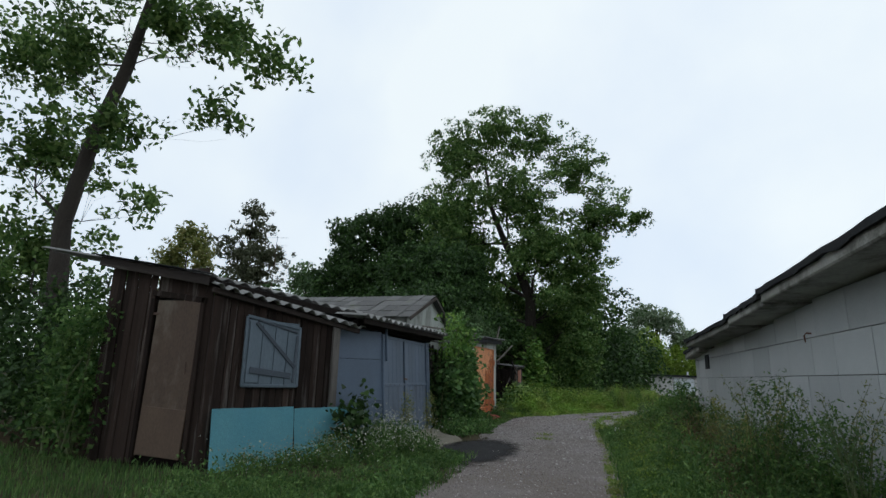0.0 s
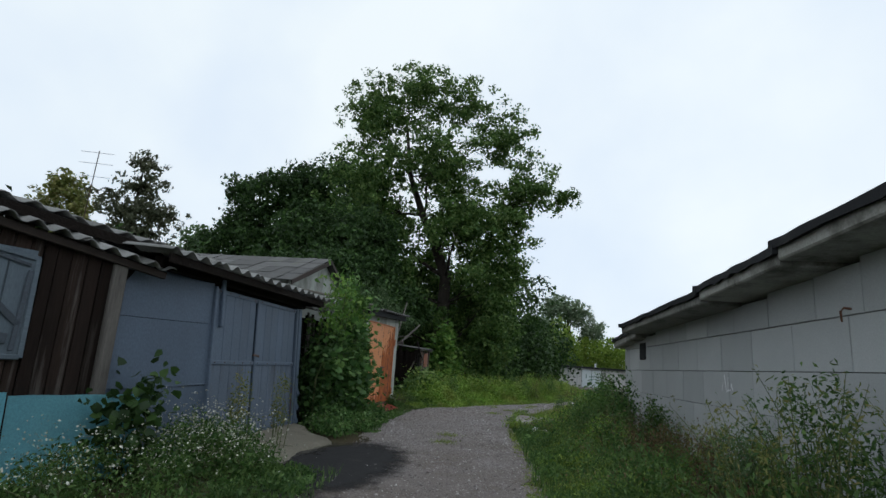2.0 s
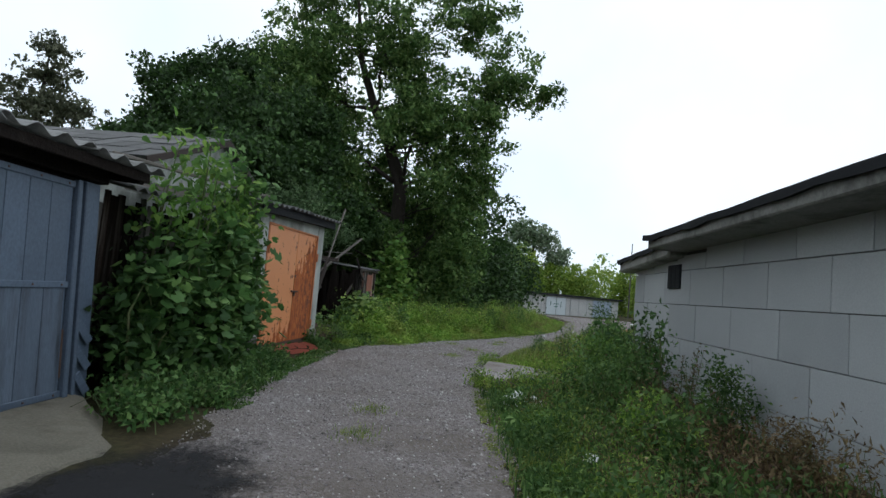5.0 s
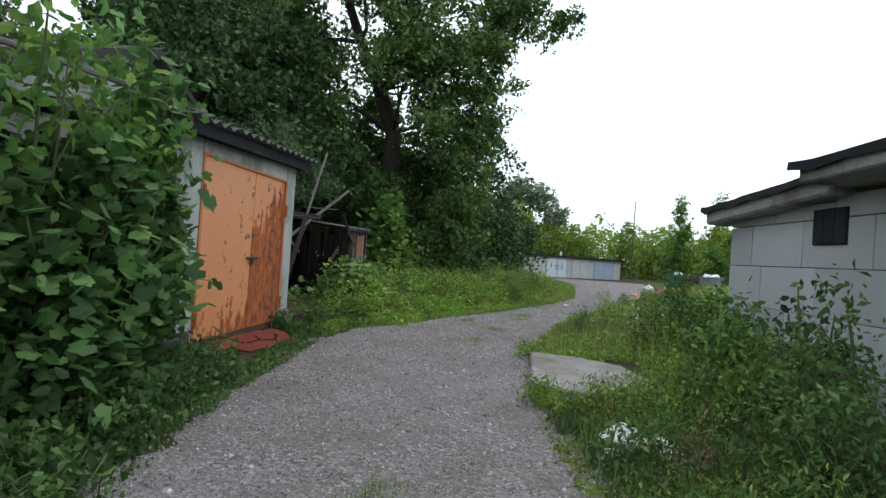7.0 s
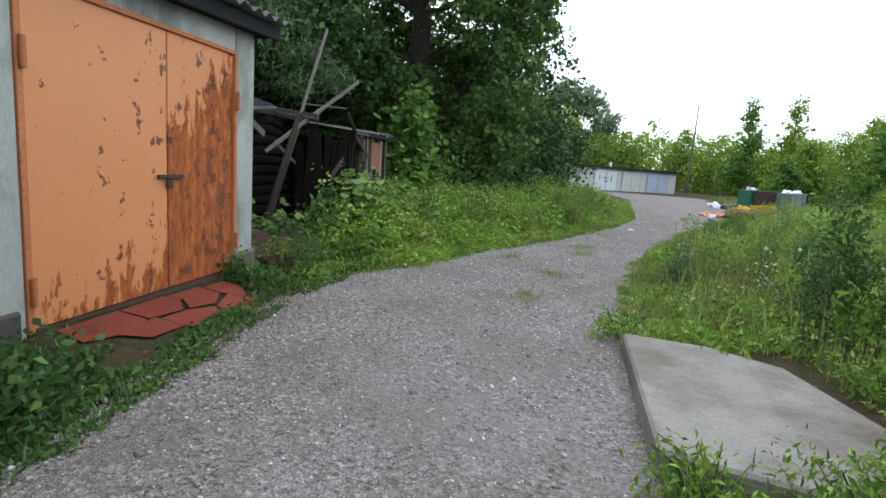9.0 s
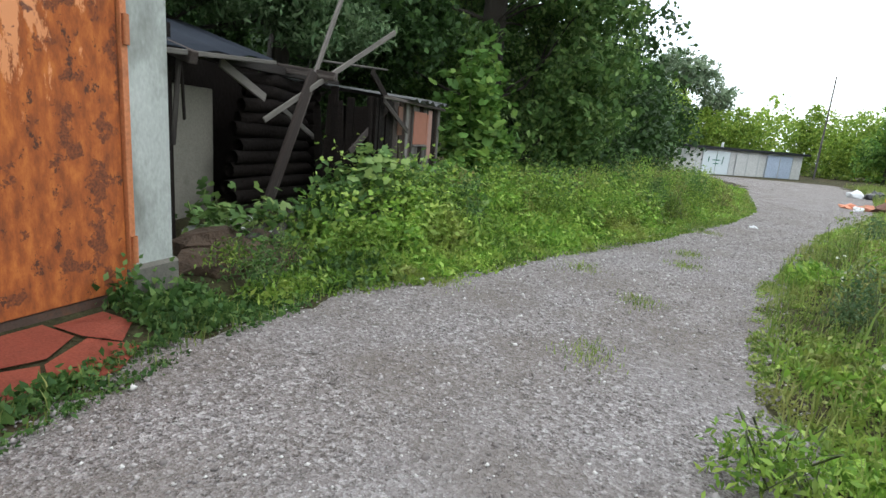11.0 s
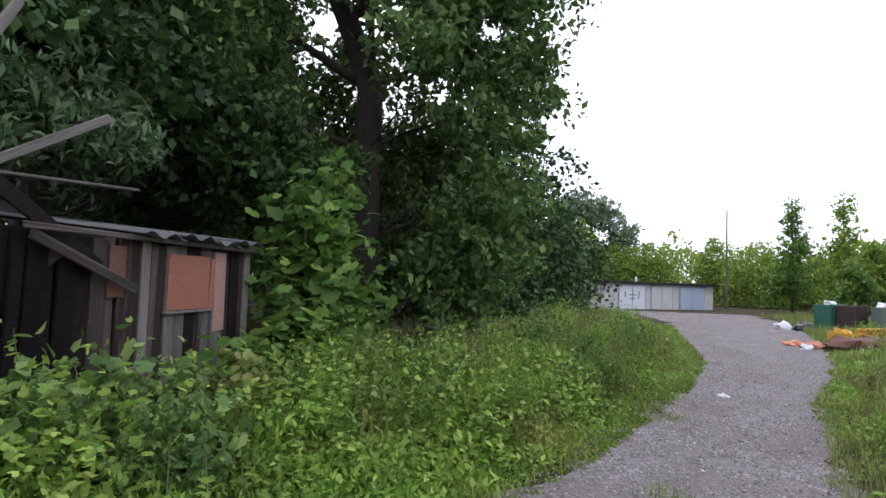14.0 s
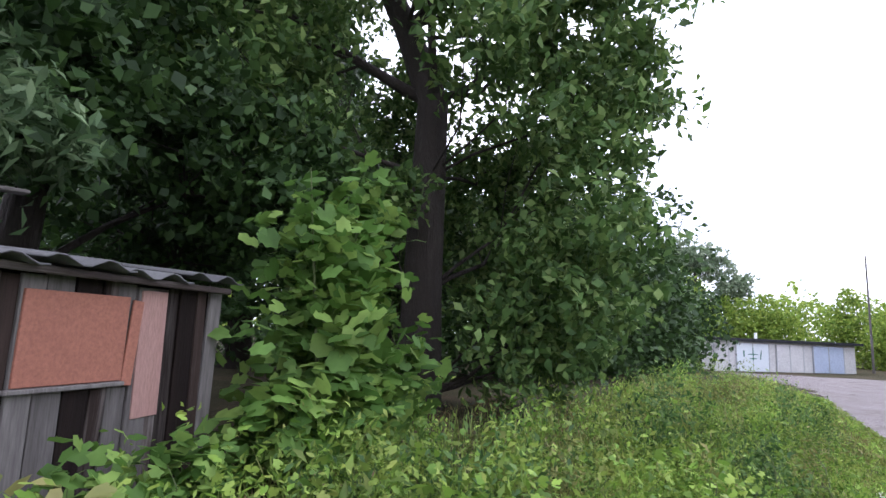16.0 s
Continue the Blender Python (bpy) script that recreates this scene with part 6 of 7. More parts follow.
for i, (x, y, h) in enumerate(((-4.25, 14.75, 0.3), (-3.85, 14.5, 0.22), (-4.0, 15.1, 0.35), (-4.5, 15.2, 0.4), (-3.75, 15.6, 0.25), (-4.1, 15.9, 0.4), (-4.05, 16.8, 0.4), (-4.1, 17.7, 0.4), (-4.2, 18.4, 0.35), (-4.35, 18.9, 0.3))):
    bush("ground_weed", "low dark green weed at the foot of the shrub", (x, y, 0.03), [(x, y, 0.05 + h * 0.4, 0.34, 0.4, h * 0.4)], L_BOX, 420, 0.075, 360 + i, "weed", 0.2, 0.6, 8, "weeds at the foot of the shrub")
for i, (x, y, h, mat, leaf) in enumerate(((1.45, 18.5, 1.25, L_BOX, 0.12), (1.75, 19.2, 1.0, L_LUSH, 0.1), (2.15, 17.9, 1.55, L_BOX, 0.10), (2.3, 18.6, 1.3, L_DARK, 0.11), (1.2, 17.6, 0.8, L_LUSH, 0.09), (1.75, 17.2, 0.9, L_SHRUB, 0.1))):
    bush("verge_sapling", "leafy young sapling among the weeds by the block wall", (x, y, 0.08), [(x, y, h * 0.4, 0.34, 0.36, h * 0.32), (x, y + 0.05, h * 0.78, 0.24, 0.26, h * 0.24)], mat, 330, leaf, 380 + i, "sapling", 0.35, 0.5, 8, "saplings by the block wall")
# young maple by the plank shed
bush("young_maple", "young bright green maple beside the plank shed", (-3.95, 30.6, 0.2),
     [(-4.0, 30.6, 2.6, 0.55, 0.6, 0.6), (-3.9, 30.9, 1.9, 0.75, 0.75, 0.7), (-3.75, 30.3, 1.2, 0.75, 0.8, 0.6), (-3.9, 31.2, 3.1, 0.3, 0.35, 0.35), (-3.6, 31.3, 1.0, 0.7, 0.8, 0.7), (-3.9, 29.9, 0.8, 0.45, 0.5, 0.35)],
     L_MAPLE, 2100, 0.17, 34, stems=12, wide=0.85, droop=0.4, up=0.5, lobed=True)
# big-leaved plants before the hut and the plank shed
for i, (x, y, h, mat) in enumerate(((-4.15, 25.1, 1.35, L_BURDOCK), (-3.85, 25.6, 1.2, L_BURDOCK), (-4.0, 26.3, 1.1, L_BURDOCK), (-3.7, 26.9, 0.85, L_BURDOCK), (-3.7, 27.7, 1.0, L_MAPLE), (-4.35, 24.6, 0.9, L_SHRUB), (-3.2, 26.2, 0.65, L_BURDOCK), (-3.4, 27.2, 0.9, L_YELLOW), (-3.9, 28.5, 0.9, L_MAPLE))):
    bush("burdock", "large-leaved burdock plant by the old sheds", (x, y, 0.2), [(x, y, 0.2 + h * 0.32, 0.42, 0.45, h * 0.34), (x + 0.1, y + 0.15, 0.2 + h * 0.64, 0.22, 0.26, h * 0.24)],
         mat, 420, 0.105, 60 + i, "weed", 0.45, 0.8, 8, "burdock by the sheds", 0.8, lobed=i % 2 == 0)
# weeds along the block wall
for i, (x, y, h, w, mat, leaf) in enumerate(((2.1, 9.0, 1.5, 0.55, L_SHRUB, 0.07), (2.35, 7.7, 1.2, 0.5, L_SHRUB, 0.07), (1.8, 10.0, 1.0, 0.5, L_WILLOW, 0.06), (2.5, 11.3, 0.8, 0.4, L_SHRUB, 0.06), (1.6, 17.4, 0.9, 0.6, L_SHRUB, 0.07), (0.95, 16.2, 0.75, 0.6, L_SHRUB, 0.07),
                                             (1.9, 18.9, 1.0, 0.55, L_SHRUB, 0.08), (2.3, 20.5, 1.2, 0.5, L_SHRUB, 0.09), (1.3, 15.0, 0.6, 0.5, L_WEED, 0.06), (2.2, 14.2, 0.6, 0.4, L_DRY, 0.05), (2.45, 12.8, 0.55, 0.4, L_DRY, 0.05), (1.5, 18.2, 1.0, 0.5, L_MAPLE, 0.08), (2.5, 16.2, 0.9, 0.4, L_SHRUB, 0.07), (2.6, 22.6, 1.5, 0.5, L_SHRUB, 0.09))):
    bush("wall_weed", "tangled tall weed growing beside the block wall", (x, y, 0.08), [(x, y, 0.1 + h * 0.35, w, w * 1.1, h * 0.36), (x - 0.05, y + 0.1, 0.1 + h * 0.72, w * 0.65, w * 0.7, h * 0.3)],
         mat, 1500, leaf, 80 + i, "weed", 0.15, 0.4, 14, "weeds along the block wall")
# single tall weeds that break the line of the verges
q = np.random.default_rng(401)
for i in range(34):
    y = 25.0 + 11.5 * (i + q.random()) / 34
    x = float(road_l(y)) - q.uniform(0.45, 2.4)
    h, w = q.uniform(0.45, 0.95), q.uniform(0.2, 0.34)
    if x < -4.3 or (x + 3.7) ** 2 + (y - 35.0) ** 2 < 1.8:
        continue
    bush("tall_weed", "tall leafy weed standing out of the verge", (x, y, 0.2), [(x, y, 0.2 + h * 0.4, w, w, h * 0.35), (x, y, 0.2 + h * 0.8, w * 0.6, w * 0.6, h * 0.25)],
         (L_LUSH, L_WEED, L_SHRUB, L_LUSH, L_YELLOW)[i % 5], 700, (0.05, 0.042, 0.06)[i % 3], 410 + i, "weed", 0.1, 0.4, 8, "tall weeds beside the sheds")
for i in range(22):
    y = 21.5 + 16 * (i + q.random()) / 22
    x = float(road_r(y)) + q.uniform(0.3, 3.2)
    h, w = q.uniform(0.45, 1.0), q.uniform(0.2, 0.36)
    bush("tall_weed", "tall leafy weed standing on the open verge", (x, y, 0.1), [(x, y, 0.1 + h * 0.4, w, w, h * 0.35), (x, y, 0.1 + h * 0.8, w * 0.6, w * 0.6, h * 0.25)],
         (L_LUSH, L_GRASS, L_SHRUB, L_WILLOW)[i % 4], 600, (0.05, 0.042, 0.06)[i % 3], 460 + i, "weed", 0.1, 0.4, 8, "tall weeds on the open verge")
# withered plants by the orange garage and under the big tree
for i, (x, y, h, w) in enumerate(((-3.2, 35.4, 0.55, 0.5), (-3.9, 34.6, 0.35, 0.5))):
    bush("withered_weed", "withered reddish-brown weed on bare soil", (x, y, 0.15), [(x, y, 0.2 + h * 0.45, w, w, h * 0.45)], L_DRY, 700, 0.05, 300 + i, "weed", 0.1, 0.3, 12, "withered weeds")
for i, (x, y) in enumerate(((-5.0, 23.6), (-5.5, 24.0), (-4.9, 24.2))):
    bush("burdock", "low green burdock among the rubble", (x, y, 0.2), [(x, y, 0.4, 0.25, 0.3, 0.2)], L_BURDOCK, 120, 0.11, 310 + i, "weed", 0.3, 0.85, 5, "burdock by the sheds", 0.8, lobed=True)
# arching willow-herb sprays
for i, (x, y, h) in enumerate(((1.75, 8.6, 1.75), (2.0, 9.5, 1.55), (1.5, 9.3, 1.35), (2.2, 7.0, 1.5), (2.5, 8.2, 1.6))):
    q = np.random.default_rng(120 + i)
    t = thing("willow_herb", (x, y, 0.08), "tall yellowish willow-herb spray by the wall", "weed", "sprays by the block wall")
    st, lv = [], []
    for k in range(9):
        a = q.random() * 6.28
        r = q.uniform(0.25, 0.75)
        e = np.array([x + r * math.cos(a), y + r * math.sin(a), h * q.uniform(0.7, 1.0)])
        b = np.array([x, y, 0.0]) + np.append(q.normal(size=2) * 0.08, 0)
        m = b * 0.5 + e * 0.5 + np.array([0, 0, 0.3])
        st.append(tube([b, m, e], [0.007, 0.005, 0.002], 4))
        u = q.uniform(0.35, 1, 60)[:, None]
        lv.append((1 - u) ** 2 * b + 2 * u * (1 - u) * m + u ** 2 * e + q.normal(size=(60, 3)) * 0.035)
    tagged(part_np("stem_mass", *join_np(st), M_STALK, t), kind="stuff")
    part_np("foliage", *leaves_np(q, np.concatenate(lv), 0.06, droop=0.2, wide=0.25), L_YELLOW if i % 2 == 0 else L_WILLOW, t)
for i, (x, y, h) in enumerate(((2.45, 12.2, 0.95), (2.3, 11.6, 0.8), (2.6, 10.7, 0.9), (2.25, 13.1, 0.75), (2.65, 9.6, 1.1), (2.0, 15.6, 0.9), (2.6, 14.6, 0.7), (1.4, 20.9, 1.0), (2.1, 21.6, 1.1), (2.5, 17.6, 1.0))):
    q = np.random.default_rng(230 + i)
    t = thing("mugwort", (x, y, 0.08), "dark upright mugwort stalks beside the block wall", "weed", "mugwort by the block wall")
    st, lv = [], []
    for k in range(6):
        b0 = np.array([x, y, 0.03]) + np.append(q.normal(size=2) * 0.13, 0)
        e0 = b0 + np.array([q.normal() * 0.12, q.normal() * 0.12, h * q.uniform(0.6, 1.1)])
        st.append(tube([b0, (b0 + e0) / 2 + q.normal(size=3) * 0.02, e0], [0.006, 0.005, 0.002], 4))
        u = q.uniform(0.2, 1, 45)[:, None]
        lv.append(b0 + u * (e0 - b0) + q.normal(size=(45, 3)) * 0.03)
    tagged(part_np("stem_mass", *join_np(st), M_STALK, t), kind="stuff")
    tagged(part_np("foliage", *leaves_np(q, np.concatenate(lv), 0.06, wide=0.3), L_DRY if i % 3 == 0 else L_DARK, t), kind="stuff")
# flowering weeds before the turquoise sheets
for i, (x, y, h) in enumerate(((-5.0, 9.2, 0.62), (-4.6, 10.2, 0.66), (-4.3, 11.0, 0.72), (-4.5, 11.4, 0.7), (-5.25, 8.3, 0.34), (-4.7, 8.6, 0.40), (-4.2, 9.6, 0.5), (-3.8, 10.6, 0.48), (-4.75, 10.9, 0.8), (-4.35, 10.6, 0.6), (-5.6, 7.7, 0.32))):
    q = np.random.default_rng(140 + i)
    t = bush("flowering_weed", "weed with small white flowers before the turquoise sheets", (x, y, 0.0), [(x, y, h * 0.45, 0.42, 0.45, h * 0.42)], L_SHRUB, 900, 0.05, 140 + i, "weed", 0.1, 0.5, 12, "flowering weeds by the shed")
    c = np.array([x, y, h * 0.82]) + q.normal(size=(200, 3)) * np.array([0.3, 0.3, 0.12])
    tagged(part_np("blossom", *leaves_np(q, c, 0.027, wide=0.9, up=0.8), L_FLOWER, t, "small white flowers"), kind="stuff")
bush("grape_leaf_weed", "broad-leaved creeper against the turquoise sheets", (-4.95, 9.9, 0), [(-4.95, 9.8, 0.5, 0.25, 0.35, 0.4), (-4.9, 10.1, 0.85, 0.2, 0.25, 0.25)], L_DARK, 330, 0.13, 160, "weed", 0.3, 0.8, 6)
for i, (x, y) in enumerate(((-4.15, 12.2), (-4.35, 11.3))):
    bush("goldenrod", "tall yellowish goldenrod stalk", (x, y, 0), [(x, y, 0.7, 0.14, 0.14, 0.35), (x, y, 1.05, 0.12, 0.12, 0.14)], L_YELLOW, 500, 0.045, 165 + i, "weed", 0.1, 0.4, 8, "goldenrod by the ramp")
for i, (x, y, h) in enumerate(((0.15, 18.3, 0.45), (0.7, 18.55, 0.55), (1.15, 18.9, 0.7), (-0.45, 18.45, 0.3), (1.3, 20.0, 0.6), (-0.2, 21.2, 0.3), (1.9, 19.6, 0.9))):
    bush("slab_weed", "bright green weed growing round the concrete slab", (x, y, 0.08), [(x, y, h * 0.45, 0.3, 0.3, h * 0.45)], L_WEED, 700, 0.06, 190 + i, "weed", 0.0, 0.35, 10, "weeds round the slab")
# bush by the shed corner
bush("corner_bush", "dense dark green bush beside the wooden shed", (-10.6, 8.2, 0.3), [(-10.4, 8.2, 1.1, 0.9, 0.7, 1.0), (-11.4, 8.6, 1.6, 1.0, 0.8, 1.4), (-10.8, 8.6, 2.6, 0.8, 0.7, 0.8), (-12.4, 8.6, 1.3, 0.9, 0.8, 1.1)], L_DARK, 7000, 0.11, 171, stems=12)
bush("corner_bush", "dark green bush at the corner of the wooden shed", (-8.9, 7.3, 0.2), [(-8.9, 7.3, 1.0, 0.6, 0.5, 0.9), (-9.3, 7.7, 2.0, 0.7, 0.6, 0.9), (-9.9, 8.2, 1.0, 0.8, 0.7, 1.0), (-8.7, 7.2, 2.3, 0.35, 0.35, 0.5)], L_SHRUB, 5200, 0.10, 170, stems=10)


# ---- verge weeds and grass ----
def verge(name, label, n, ylim, side, reach, hgt, leaf, mat, seed, per=10, wide=0.4, start=0.0, kind="stuff", power=1.4, lobed=False):
    """Low plants beside the track: leafy stalks, taller away from its edge."""
    q = np.random.default_rng(seed)
    nc = max(10, n // 34)
    ky = q.uniform(*ylim, nc)
    kd = start + reach * q.random(nc) ** power
    kh, kl = 0.25 + 1.5 * q.random(nc) ** 1.5, q.uniform(0.6, 1.6, nc)
    k = q.integers(0, nc, n)
    loose = q.random(n) < 0.25
    y = np.where(loose, q.uniform(*ylim, n), ky[k] + q.normal(size=n) * 0.24)
    d = np.where(loose, start + reach * q.random(n), np.maximum(kd[k] + q.normal(size=n) * 0.17, min(start, 0.0)))
    tall, big = np.where(loose, 0.35, kh[k]), np.where(loose, 0.8, kl[k])
    x = road_l(y) - d if side < 0 else road_r(y) + d
    bad = ((x > 2.85) & (y < 22)) | ((x < -4.0) & (y > 22.2) & (y < 24.2)) | ((x + 3.7) ** 2 + ((y - 35.0) * 1.1) ** 2 < 1.7) | ((x < -4.5) & (y > 18.2) & (y < 22.6)) | ((x < -4.45) & (y > 24) & (y < 30.2)) | ((x < -2.75) & (y > 11.2) & (y < 14.6)) | ((x < -5.0 - (10.3 - y) * 0.46) & (y > 7.4) & (y < 15.4)) | ((x > -0.5) & (x < 1.05) & (y > 18.8) & (y < 20.8)) | ((x < -3.95) & (y > 19.1) & (y < 21.5))
    x, y, d, tall, big = x[~bad], y[~bad], d[~bad], tall[~bad], big[~bad]
    m = len(x)
    h = hgt * (0.25 + 0.75 * smooth01(d / (0.45 * reach))) * q.uniform(0.6, 1.15, m) * tall
    z = ground_z(x, y)
    u = q.random((m, per))
    lean = q.normal(size=(m, 1, 2)) * 0.22
    r = leaf * 1.1
    c = np.empty((m, per, 3))
    c[..., :2] = np.stack([x, y], -1)[:, None] + lean * (u * h[:, None])[..., None] + q.normal(size=(m, per, 2)) * r
    c[..., 2] = z[:, None] + 0.02 + u * h[:, None]
    out = q.normal(size=(m * per, 3)) * 0.4
    out[:, 2] += 0.9
    if lobed:
        geo = maple_np(q, c.reshape(-1, 3), leaf, 0.25)
    else:
        geo = leaves_np(q, c.reshape(-1, 3), leaf * np.repeat(big, per), wide=wide, out=out)
    ob = new(name, mesh_np(name, *geo, mat))
    return tagged(ob, label, "weeds", kind=kind)


def grass(name, label, n, pick, hgt, mat, seed):
    """Single tapering blades, bent over."""
    q = np.random.default_rng(seed)
    x, y = pick(q, n)
    m = len(x)
    h = hgt * q.uniform(0.4, 1.3, m)
    a = q.random(m) * 6.283
    b = np.stack([x, y, ground_z(x, y) - 0.01], -1)
    w = np.stack([np.cos(a), np.sin(a), 0 * a], -1) * (0.004 + 0.012 * h)[:, None]
    ln = np.stack([-np.sin(a), np.cos(a), 0 * a], -1) * (h * q.uniform(0.1, 0.6, m))[:, None]
    mid = b + ln * 0.35 + np.array([0, 0, 1]) * (h * 0.6)[:, None]
    tip = b + ln + np.array([0, 0, 1]) * (h * 0.95)[:, None]
    v = np.stack([b - w, b + w, mid + w * 0.7, mid - w * 0.7, tip], 1).reshape(-1, 3)
    i = 5 * np.arange(m)[:, None]
    f = np.concatenate([np.concatenate([i, i + 1, i + 2], 1), np.concatenate([i, i + 2, i + 3], 1), np.concatenate([i + 3, i + 2, i + 4], 1)])
    ob = new(name, mesh_np(name, v, f, mat))
    return tagged(ob, label, "grass", kind="stuff")


def strip(side, ylim, reach, power=1.2, inset=0.12):
    def pick(q, n):
        y = q.uniform(*ylim, n)
        d = -inset + (reach + inset) * q.random(n) ** power
        x = road_l(y) - d if side < 0 else road_r(y) + d
        bad = ((x > 2.85) & (y < 22)) | ((x < -4.0) & (y > 22.2) & (y < 24.2)) | ((x + 3.7) ** 2 + ((y - 35.0) * 1.1) ** 2 < 1.7) | ((x < -4.5) & (y > 18.2) & (y < 22.6)) | ((x < -4.45) & (y > 24) & (y < 30.2)) | ((x < -2.75) & (y > 11.2) & (y < 14.6)) | ((x < -5.0 - (10.3 - y) * 0.46) & (y > 7.4) & (y < 15.4)) | ((x > -0.5) & (x < 1.05) & (y > 18.8) & (y < 20.8)) | ((x < -3.95) & (y > 19.1) & (y < 21.5))
        return x[~bad], y[~bad]
    return pick


verge("leafy_weeds", "knee-high bright green leafy weeds beside the sheds", 3400, (23.6, 34.5), -1, 2.9, 0.62, 0.052, L_LUSH, 231, 15, 0.36, 0.45)
verge("dark_weeds", "dark green weed clumps among the brighter weeds", 900, (25.0, 36.5), -1, 3.4, 0.75, 0.055, L_SHRUB, 232, 15, 0.4, 0.9)
verge("leafy_weeds", "broad-lobed green weeds beside the sheds", 700, (25.5, 33), -1, 2.6, 0.5, 0.07, L_LUSH, 233, 7, start=0.9, lobed=True)
verge("verge_weeds", "bright green leafy weeds along the track", 4200, (22.6, 30), -1, 2.8, 0.5, 0.07, L_WEED, 201, 12, 0.38)
verge("feathery_weeds", "bright green weeds with lobed leaves beside the track", 2600, (23.0, 31), -1, 2.2, 0.66, 0.058, L_WEED, 221, 9, start=0.45, lobed=True)
verge("creeping_weeds", "low dark creeping plants before the garages", 1700, (14.5, 23), -1, 0.8, 0.07, 0.035, L_SHRUB, 222, 8, 0.6, -0.25)
verge("creeping_weeds", "low creeping plants at the edge of the gravel", 4000, (23, 44), -1, 0.8, 0.08, 0.035, L_LUSH, 237, 8, 0.6, -0.3)
verge("creeping_weeds", "low creeping plants at the edge of the gravel", 3800, (8, 44), 1, 0.8, 0.08, 0.035, L_GRASS, 223, 8, 0.6, -0.3)
verge("yellowish_weeds", "yellowish green weeds beyond the sheds", 1500, (29, 44), -1, 4.8, 0.62, 0.075, L_YELLOW, 224, 10, 0.3, 0.4)
verge("yellowish_weeds", "yellowish green weeds on the open verge", 1400, (21, 44), 1, 6, 0.7, 0.07, L_YELLOW, 225, 10, 0.3, 0.4)
verge("verge_weeds", "green leafy weeds beyond the hut along the track", 4200, (29, 48), -1, 5.2, 0.62, 0.075, L_WEED, 202, 12, 0.35)
verge("dry_weeds", "dry brownish stalks among the weeds", 700, (24, 44), -1, 3.6, 0.6, 0.05, L_DRY, 203, 7, 0.2)
verge("verge_weeds", "low green weeds before the garages", 4200, (14.9, 23.6), -1, 0.9, 0.22, 0.055, L_SHRUB, 204, 9, 0.6)
verge("verge_weeds", "green weeds between track and shed", 2600, (3.0, 11.6), -1, 2.6, 0.36, 0.06, L_SHRUB, 205, 9, 0.4, 0.1)
verge("verge_weeds", "tangled weeds between track and block wall", 2000, (6.0, 10.8), 1, 2.7, 0.6, 0.055, L_SHRUB, 206, 13, 0.36)
verge("verge_weeds", "lower tangled weeds between track and block wall", 2200, (10.8, 18.5), 1, 1.9, 0.55, 0.058, L_SHRUB, 236, 13, 0.38)
verge("edge_weeds", "bright green tufts of weed at the edge of the track", 1900, (7.0, 20.5), 1, 0.9, 0.38, 0.05, L_LUSH, 234, 12, 0.26, 0.05)
verge("red_stalks", "reddish-brown withered stalks before the block wall", 900, (9.0, 19.5), 1, 1.4, 0.45, 0.05, L_RUSSET, 235, 9, 0.25, 1.2)
verge("dry_weeds", "brownish dry weeds by the block wall", 1500, (8.0, 20.0), 1, 2.7, 0.5, 0.05, L_DRY, 207, 8, 0.25, 0.3)
verge("verge_weeds", "green and yellowish weeds on the open verge", 7500, (20.8, 46), 1, 7.5, 0.66, 0.075, L_WEED, 208, 12, 0.38)
verge("flower_weeds", "weeds with pale flower heads on the verge", 1500, (20.8, 40), 1, 6.5, 0.75, 0.035, L_FLOWER, 209, 2, 0.8, 0.6)
grass("verge_grass", "dark tufted grass between the track and the block wall", 7000, strip(1, (5, 20), 4.0, 1.25, 0.22), 0.22, L_SHRUB, 211)
grass("verge_grass", "tufted grass along the open edge of the track", 15000, strip(1, (20, 46), 4.0, 1.25, 0.22), 0.2, L_GRASS, 219)
grass("verge_grass", "dark tufted grass before the garages", 9000, strip(-1, (5, 20), 3.5, 1.25, 0.25), 0.14, L_SHRUB, 212)
grass("verge_grass", "tufted grass before the old sheds", 13000, strip(-1, (20, 46), 3.5, 1.25, 0.25), 0.14, L_GRASS, 220)
grass("tall_grass", "tall green grass among the weeds", 4500, strip(-1, (27, 46), 5.5, 1.0, -0.9), 0.5, L_GRASS, 217)
grass("tall_grass", "tall seeding grass on the open verge", 4500, strip(1, (21, 46), 7.0, 1.0, -0.3), 0.5, L_GRASS, 218)
grass("lawn_grass", "rough grass before the wooden shed", 30000, lambda q, n: (lambda x, y: (x[(x < road_l(y) - 0.1)], y[(x < road_l(y) - 0.1)]))(*(lambda y: (q.uniform(-15, -2.8, n), y))(q.uniform(2.5, 7.45, n))), 0.14, L_SHRUB, 213)
grass("far_grass", "pale grass by the bins and far garages", 16000, lambda q, n: (lambda y: (road_r(y) + 12 * q.random(n) - 0.4, y))(q.uniform(44, 64, n)), 0.4, L_GRASS, 214)


def tufts(q, n):
    cx = np.array([-1.9, -1.85, -2.6, -1.1, 0.4, -0.6, -1.2, 1.2, 0.2])
    cy = np.array([16.1, 14.9, 24.0, 22.6, 27.6, 24.3, 25.6, 30.4, 26.6])
    k = q.integers(0, len(cx), n)
    return cx[k] + q.normal(size=n) * 0.12, cy[k] + q.normal(size=n) * 0.16


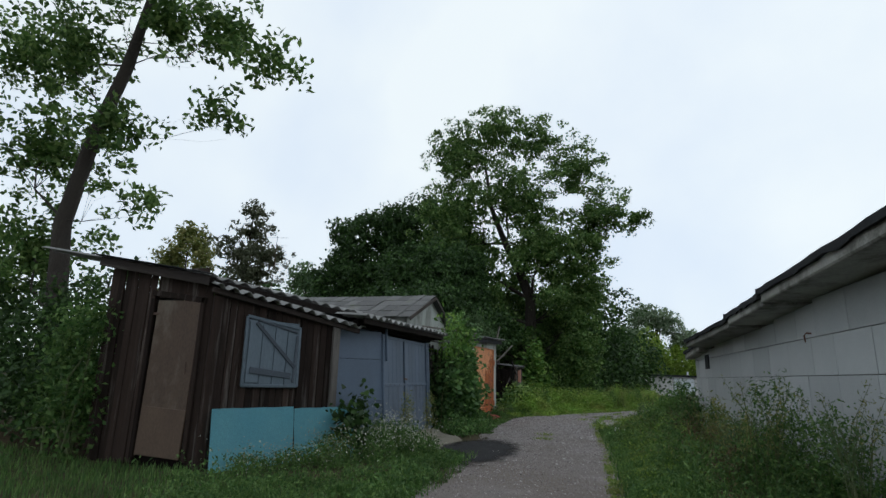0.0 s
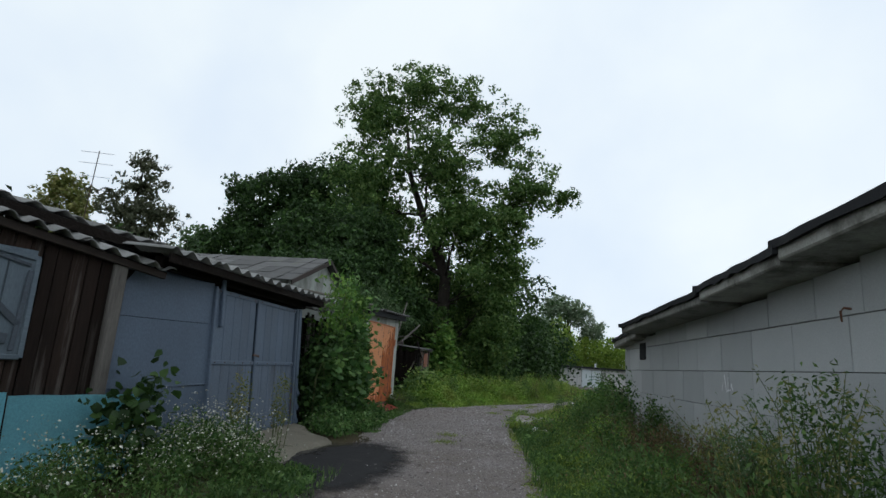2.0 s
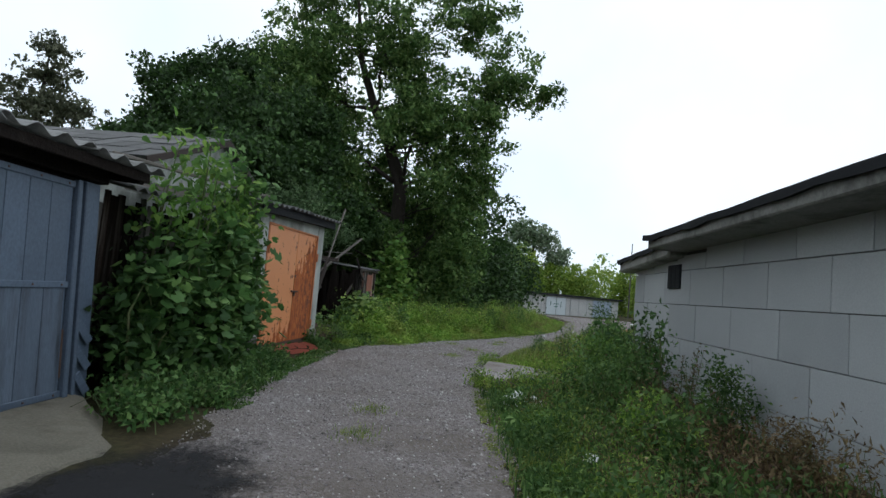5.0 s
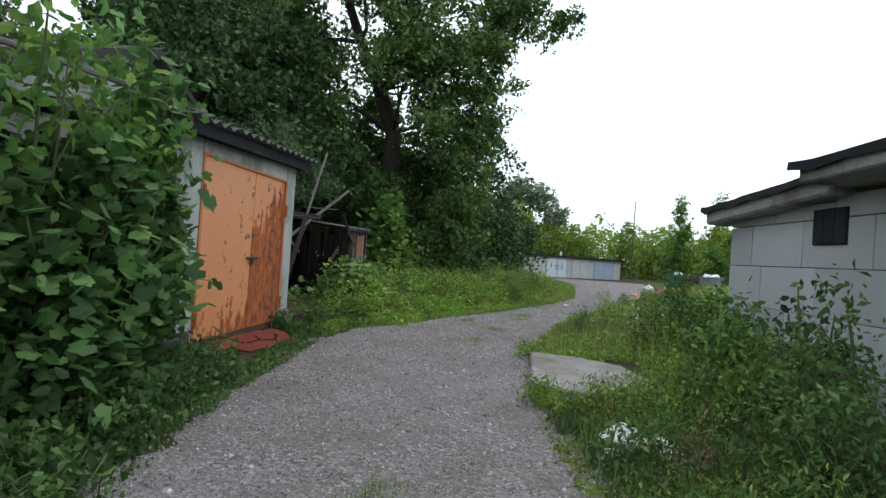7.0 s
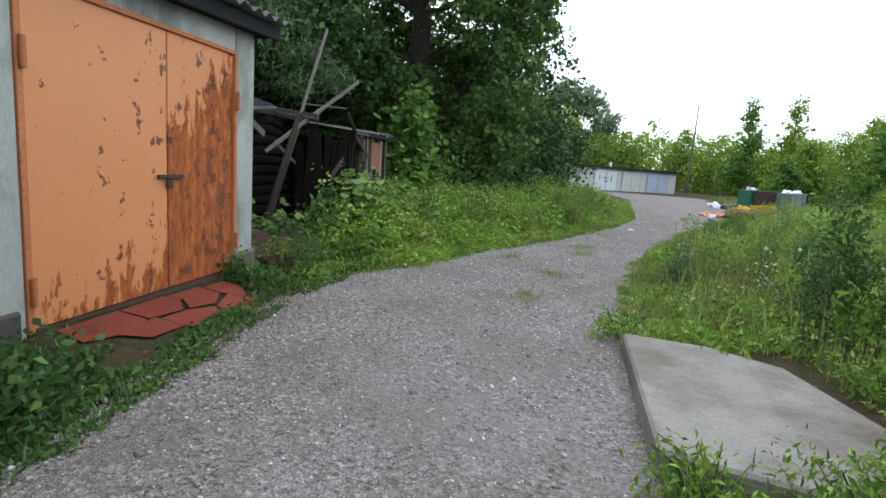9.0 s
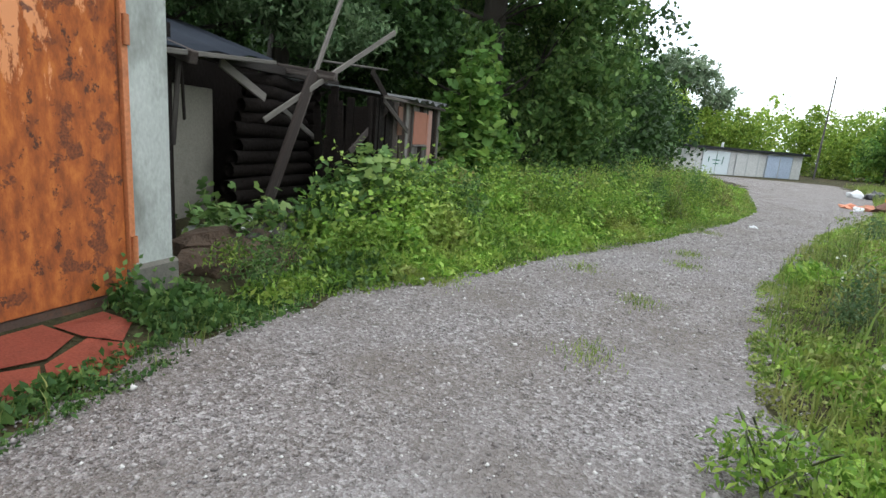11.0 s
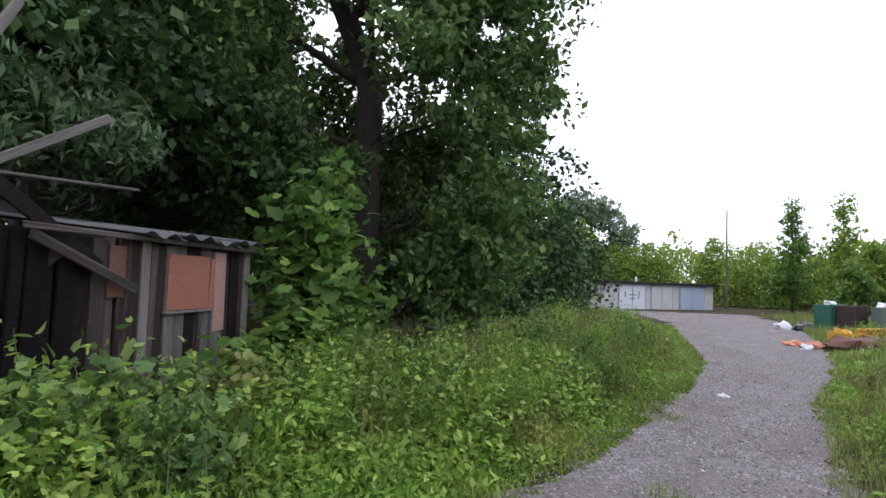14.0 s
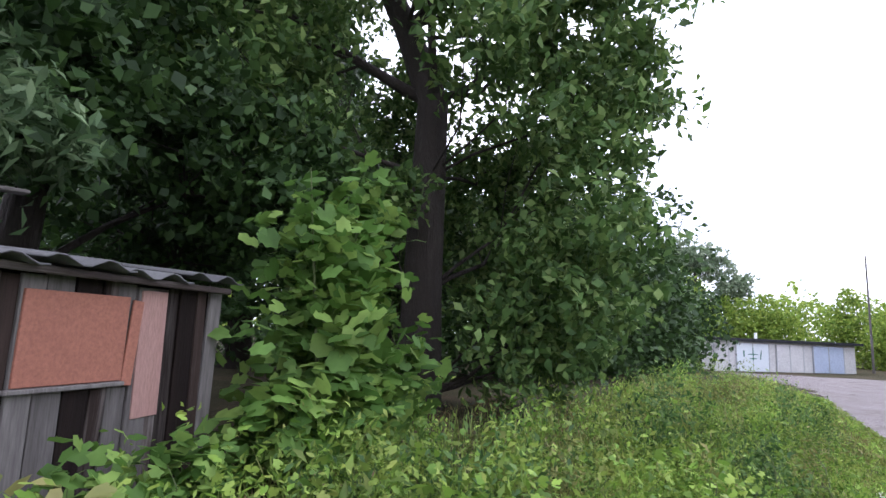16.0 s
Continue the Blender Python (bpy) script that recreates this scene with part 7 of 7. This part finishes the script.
grass("track_tufts", "small grass tufts growing in the gravel", 2600, tufts, 0.07, L_GRASS, 215)
stick = thing("fallen_branch", (-3.9, 24.2, 0.5), "long thin brown stick lying across the weeds", "branch")
part_np("shaft", *tube([(-4.3, 24.2, 0.22), (-3.9, 24.8, 0.50), (-3.5, 25.6, 0.62), (-3.1, 26.5, 0.56), (-2.9, 27.1, 0.2)], [0.018, 0.017, 0.015, 0.012, 0.008], 6), M_BARK, stick, smooth=True)
# soil heap and rubble beside the pier of the orange garage
for i, (x, y, sx, sy_, h) in enumerate(((-4.62, 22.75, 0.42, 0.34, 0.16), (-4.45, 23.2, 0.5, 0.38, 0.18), (-4.95, 23.1, 0.4, 0.4, 0.2), (-4.7, 23.65, 0.4, 0.35, 0.14))):
    lump("soil_heap", (x, y, float(ground_z(x, y)) - 0.06), (sx, sy_, h), M_EARTH, "brown heap of soil and withered leaves", "soil heap", "heaps beside the pier", 90 + i)
for i, (x, y, s_) in enumerate(((-5.0, 23.8, 0.16), (-5.25, 24.15, 0.2), (-4.75, 24.05, 0.12), (-5.45, 23.65, 0.18), (-4.95, 24.45, 0.13), (-5.5, 24.5, 0.16))):
    lump("rubble_piece", (x, y, float(ground_z(x, y))), (s_, s_ * 1.2, s_ * 0.5), (M_EAVE, M_CONC, M_PLASTIC)[i % 3], "pale broken rubble before the log hut", "rubble", "rubble before the hut", 100 + i)
for i, (x, y, h) in enumerate(((-4.35, 22.75, 0.3), (-4.15, 23.1, 0.35), (-4.2, 23.5, 0.3), (-3.95, 22.6, 0.22), (-4.6, 24.2, 0.4))):
    bush("heap_weed", "low green weed growing on the soil heap", (x, y, float(ground_z(x, y))), [(x, y, 0.2 + h * 0.4, 0.26, 0.3, h * 0.4)], (L_LUSH, L_SHRUB)[i % 2], 380, 0.05, 600 + i, "weed", 0.1, 0.4, 6, "weeds on the soil heap")
# television aerial behind the shed
aer = thing("tv_aerial", (-10.0, 14.0, 0.2), "thin television aerial on a pole behind the shed", "aerial")
beam("mast", (-9.9, 14.0, 0.1), (-9.75, 14.0, 5.6), 0.014, 0.014, M_STEEL, aer, bevel=0)
for z in (4.7, 5.0, 5.3, 5.55):
    beam("element", (-10.1, 13.9, z), (-9.45, 14.1, z), 0.007, 0.007, M_STEEL, aer, bevel=0)
